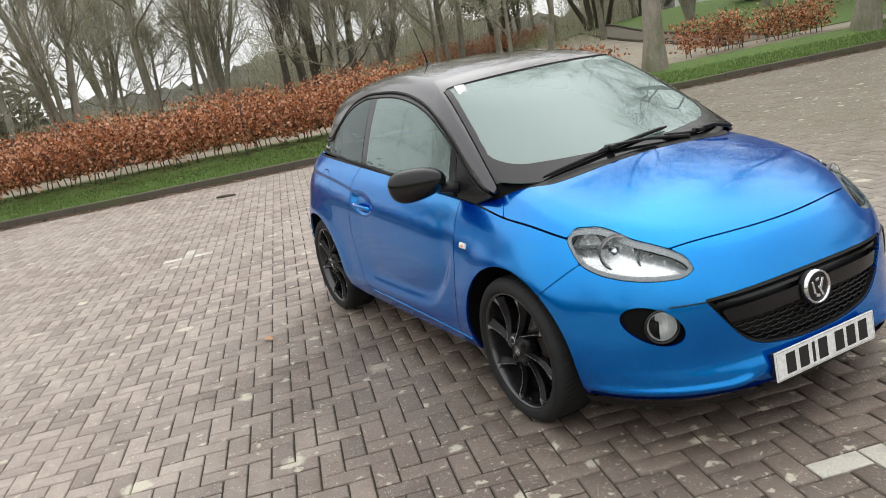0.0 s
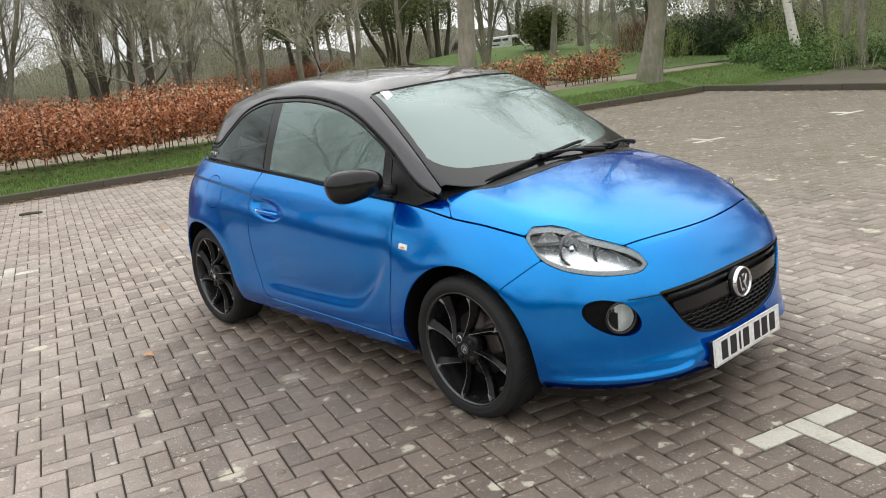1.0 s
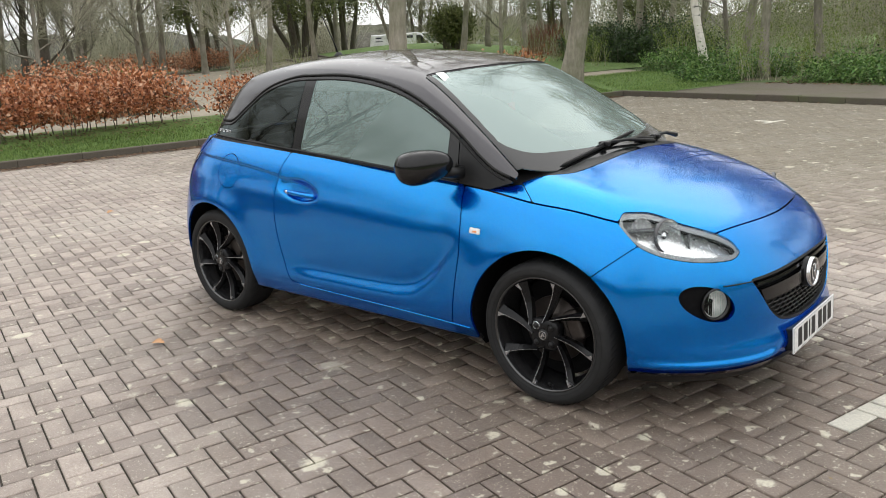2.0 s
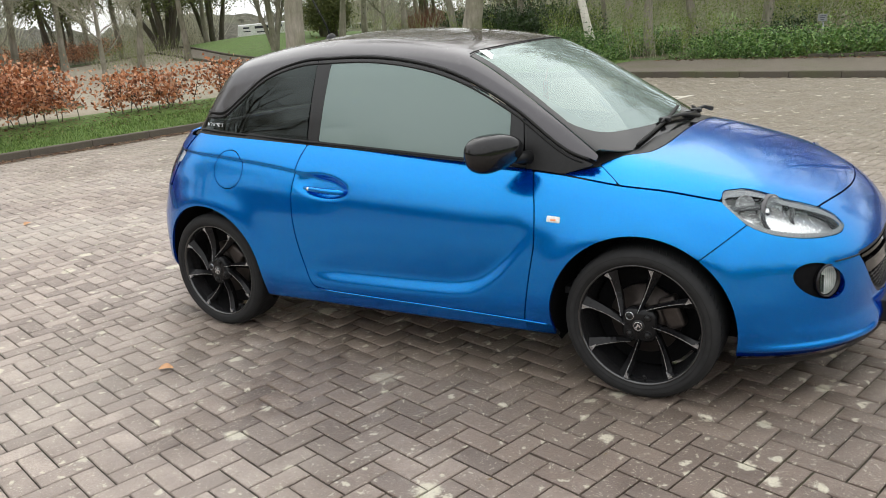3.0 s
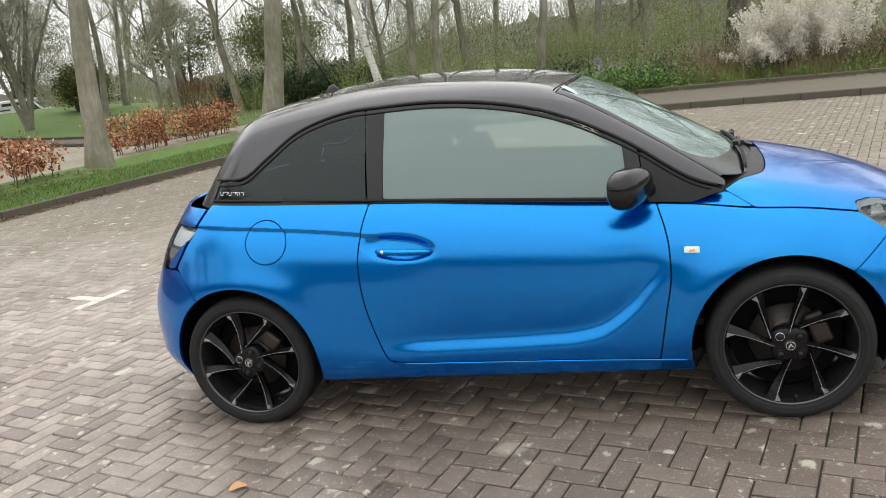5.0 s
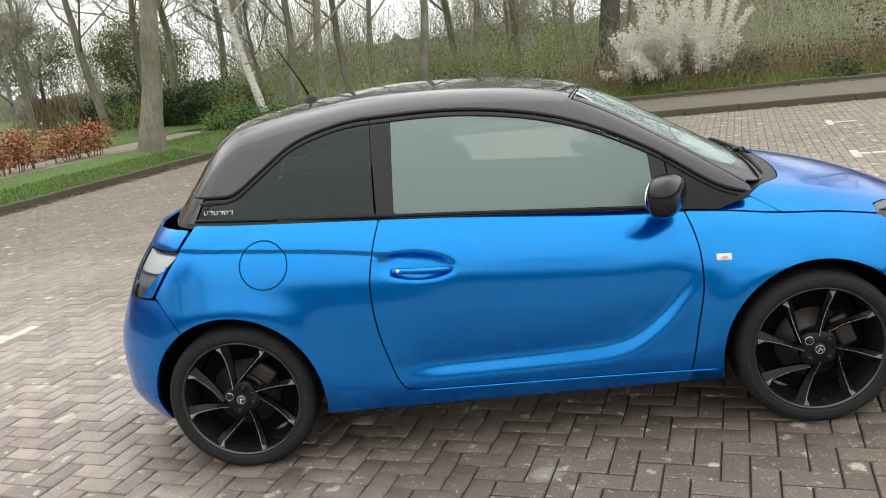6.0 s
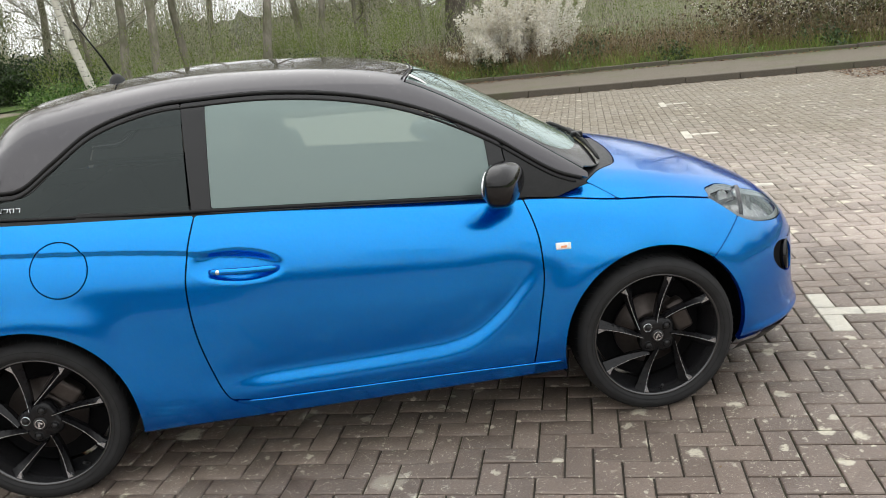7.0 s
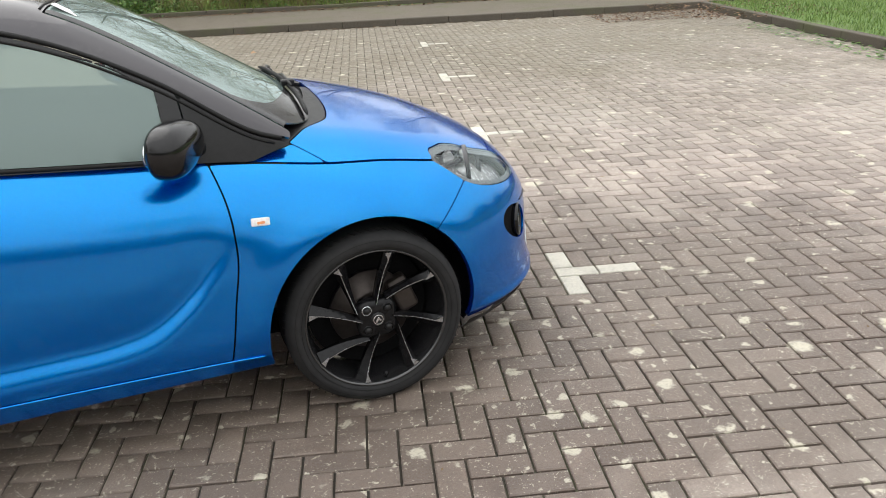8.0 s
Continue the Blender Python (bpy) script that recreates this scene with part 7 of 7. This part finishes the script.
fallen_leaf(-0.98, -1.36, 0.07, 35, "curled orange dead leaf on the paving")
fallen_leaf(-4.9, 0.4, 0.08, 100, "brown dead leaf on the paving")
fallen_leaf(2.2, 8.6, 0.08, 20, "pale dead leaf on the paving")
bm = bmesh.new()
add_tube(bm, [(-0.14, 0, 0.018), (-0.03, 0.012, 0.022), (0.08, 0.004, 0.02), (0.15, 0.02, 0.016)], [0.016, 0.02, 0.018, 0.012], 8)
stick = part("stick", bm, M_BARKD)
stick.matrix_world = pose(-8.2, -0.06, 0, 0, 0, 58)
tagged(stick, "short dark broken stick lying on paving", "stick")
rs1 = np.random.default_rng(9)
for x, y, turn in ((-3.2, -1.9, 30), (-6.5, 3.2, 100), (1.2, -2.0, 10)):
    bm = bmesh.new()
    line = wander(rs1, (0, 0, 0.006), (1, 0.2, 0), 0.3, 6, 0.2)
    line[:, 2] = 0.006
    add_tube(bm, [tuple(p) for p in line], 0.003, 5)
    o = part("twig", bm, M_TWIG)
    o.matrix_world = pose(x, y, 0, 0, 0, turn)
    tagged(o, "thin fallen twig on the paving", "twig")

# van beyond the mound
M_VAN = plain("white_van_paint", (0.78, 0.78, 0.78), 0.3, 0.0, 0.0, 8.0, Coat_Weight=0.5)
M_MARK = plain("dark_lettering", (0.03, 0.03, 0.05), 0.5)
M_YELLOW = plain("yellow_band", (0.7, 0.6, 0.05), 0.5)
van = tagged(empty("van"), "white panel van with dark lettering parked beyond the mound", "van")
vm = pose(-36.2, 38.2, 0.05, 0, 0, 24)
van.matrix_world = vm
bm = bmesh.new()
prof = [(-2.4, 0.35), (-2.42, 1.2), (-2.3, 1.88), (0.95, 1.92), (1.25, 1.85), (1.85, 1.22), (2.4, 1.02), (2.5, 0.7), (2.48, 0.35)]
rings = []
for y, inset in ((-0.93, 0.06), (-0.88, 0.0), (0.88, 0.0), (0.93, 0.06)):
    rings.append([bm.verts.new((x * (1 - inset * 0.2), y, z - (inset if z > 1.5 else 0))) for x, z in prof])
for a, b in zip(rings, rings[1:]):
    for i in range(len(prof)):
        j = (i + 1) % len(prof)
        bm.faces.new((a[i], a[j], b[j], b[i]))
bm.faces.new(rings[0][::-1])
bm.faces.new(rings[-1])
bmesh.ops.recalc_face_normals(bm, faces=bm.faces[:])
part("body", bm, M_VAN, van)
for s in (-1, 1):
    bm = bmesh.new()
    quad = [(0.95, 1.2), (1.72, 1.2), (1.3, 1.74), (0.95, 1.74)]
    bm.faces.new([bm.verts.new((x, s * 0.936, z)) for x, z in (quad if s < 0 else quad[::-1])])
    part("cab_window", bm, M_PRIVACY, van)
    for x in (-1.5, 1.6):
        bm = bmesh.new()
        add_lathe(bm, [(0.0, 0.02), (0.2, 0.02), (0.3, 0.03), (0.33, 0.0), (0.33, -0.18)], pose(x, s * 0.9, 0.33, -90 * s, 0, 0), 28)
        part("wheel", bm, M_TYRE, van)
    for k, (x, z, w, h) in enumerate(((-1.75, 1.66, 0.42, 0.1), (-0.85, 1.66, 0.62, 0.16), (-0.1, 1.66, 0.55, 0.16), (0.5, 1.66, 0.42, 0.16), (-0.5, 1.36, 1.1, 0.08), (-1.7, 1.44, 0.5, 0.06))):
        bm = bmesh.new()
        add_box(bm, (w, 0.01, h), pose(x, s * 0.934, z))
        part("lettering_bar", bm, M_MARK, van)
    bm = bmesh.new()
    add_box(bm, (3.2, 0.01, 0.12), pose(-0.7, s * 0.934, 0.95))
    part("side_band", bm, M_YELLOW, van)
bm = bmesh.new()
bm.faces.new([bm.verts.new(p) for p in ((1.28, -0.82, 1.83), (1.87, -0.84, 1.25), (1.87, 0.84, 1.25), (1.28, 0.82, 1.83))])
part("windscreen", bm, M_PRIVACY, van)

# far pale car beyond the lawn
carb = tagged(empty("distant_car"), "pale car parked far beyond the lawn", "car")
carb.matrix_world = pose(-33.2, 44.5, 0.1, 0, 0, 30)
bm = bmesh.new()
prof = [(-1.9, 0.3), (-1.95, 0.75), (-1.6, 0.9), (-1.1, 1.38), (0.3, 1.42), (0.95, 0.95), (1.75, 0.82), (1.9, 0.6), (1.88, 0.3)]
ra_ = [[bm.verts.new((x, y, z)) for x, z in prof] for y in (-0.8, 0.8)]
for i in range(len(prof)):
    j = (i + 1) % len(prof)
    bm.faces.new((ra_[0][i], ra_[0][j], ra_[1][j], ra_[1][i]))
bm.faces.new(ra_[0][::-1])
bm.faces.new(ra_[1])
bmesh.ops.recalc_face_normals(bm, faces=bm.faces[:])
part("body", bm, M_VAN, carb)
for s in (-1, 1):
    bm = bmesh.new()
    quad = [(-1.2, 0.95), (0.8, 0.98), (0.28, 1.34), (-1.02, 1.3)]
    bm.faces.new([bm.verts.new((x, s * 0.805, z)) for x, z in (quad if s < 0 else quad[::-1])])
    part("side_window", bm, M_PRIVACY, carb)

# small sign in the shrubs, low rail by the wood
sign = tagged(empty("sign"), "small pale notice on a post among the shrubs", "sign")
sign.matrix_world = pose(-0.45, 16.95, float(ground_height(-0.45, 16.95)), 0, 0, -10)
bm = bmesh.new()
add_tube(bm, [(0, 0, -0.1), (0, 0, 0.68)], 0.025, 8)
part("post", bm, M_LAMPGREY, sign)
bm = bmesh.new()
add_box(bm, (0.2, 0.02, 0.16), pose(0, -0.04, 0.62), 0.004)
board = part("board", bm, M_LAMPGREY, sign)
for i in range(3):
    bm = bmesh.new()
    add_box(bm, (0.14 - 0.03 * i, 0.004, 0.014), pose(0, -0.052, 0.66 - 0.04 * i))
    part("text_bar", bm, M_MARK, board)
rail = tagged(empty("rail"), "low dark wooden rail at the edge of the wood", "rail")
rail.matrix_world = pose(-17.2, -3.6, float(ground_height(-17.2, -3.6)), 0, 0, 74)
for x in (-1.4, 0.0, 1.4):
    bm = bmesh.new()
    add_box(bm, (0.09, 0.09, 0.9), pose(x, 0, 0.43), 0.008)
    part("post", bm, M_BARKD, rail)
bm = bmesh.new()
add_box(bm, (3.2, 0.05, 0.12), pose(0, -0.05, 0.84), 0.008)
part("bar", bm, M_BARKD, rail)

# ---- single blocks: those beside the car, and the white bay marks ----
def block_mesh(name, material):
    p, q = block_shape(0.2, 0.1)
    me = bpy.data.meshes.new(name)
    me.from_pydata([tuple(v) for v in p], [], [tuple(int(i) for i in f) for f in q])
    me.materials.append(material)
    return me


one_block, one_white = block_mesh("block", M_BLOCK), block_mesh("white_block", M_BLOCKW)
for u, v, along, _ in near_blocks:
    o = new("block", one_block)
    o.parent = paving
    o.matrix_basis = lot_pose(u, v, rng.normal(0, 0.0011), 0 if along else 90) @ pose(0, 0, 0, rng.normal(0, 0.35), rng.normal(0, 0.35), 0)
for (i, j), horiz in white_blocks:
    o = new("white_block", one_white)
    o.parent = paving
    u, v = U0 + B * (i + (1.0 if horiz else 0.5)), V0 + B * (j + (0.5 if horiz else 1.0))
    o.matrix_basis = lot_pose(u, v, 0.0005, 0 if horiz else 90)
    o["label"] = "white bay-marking block"
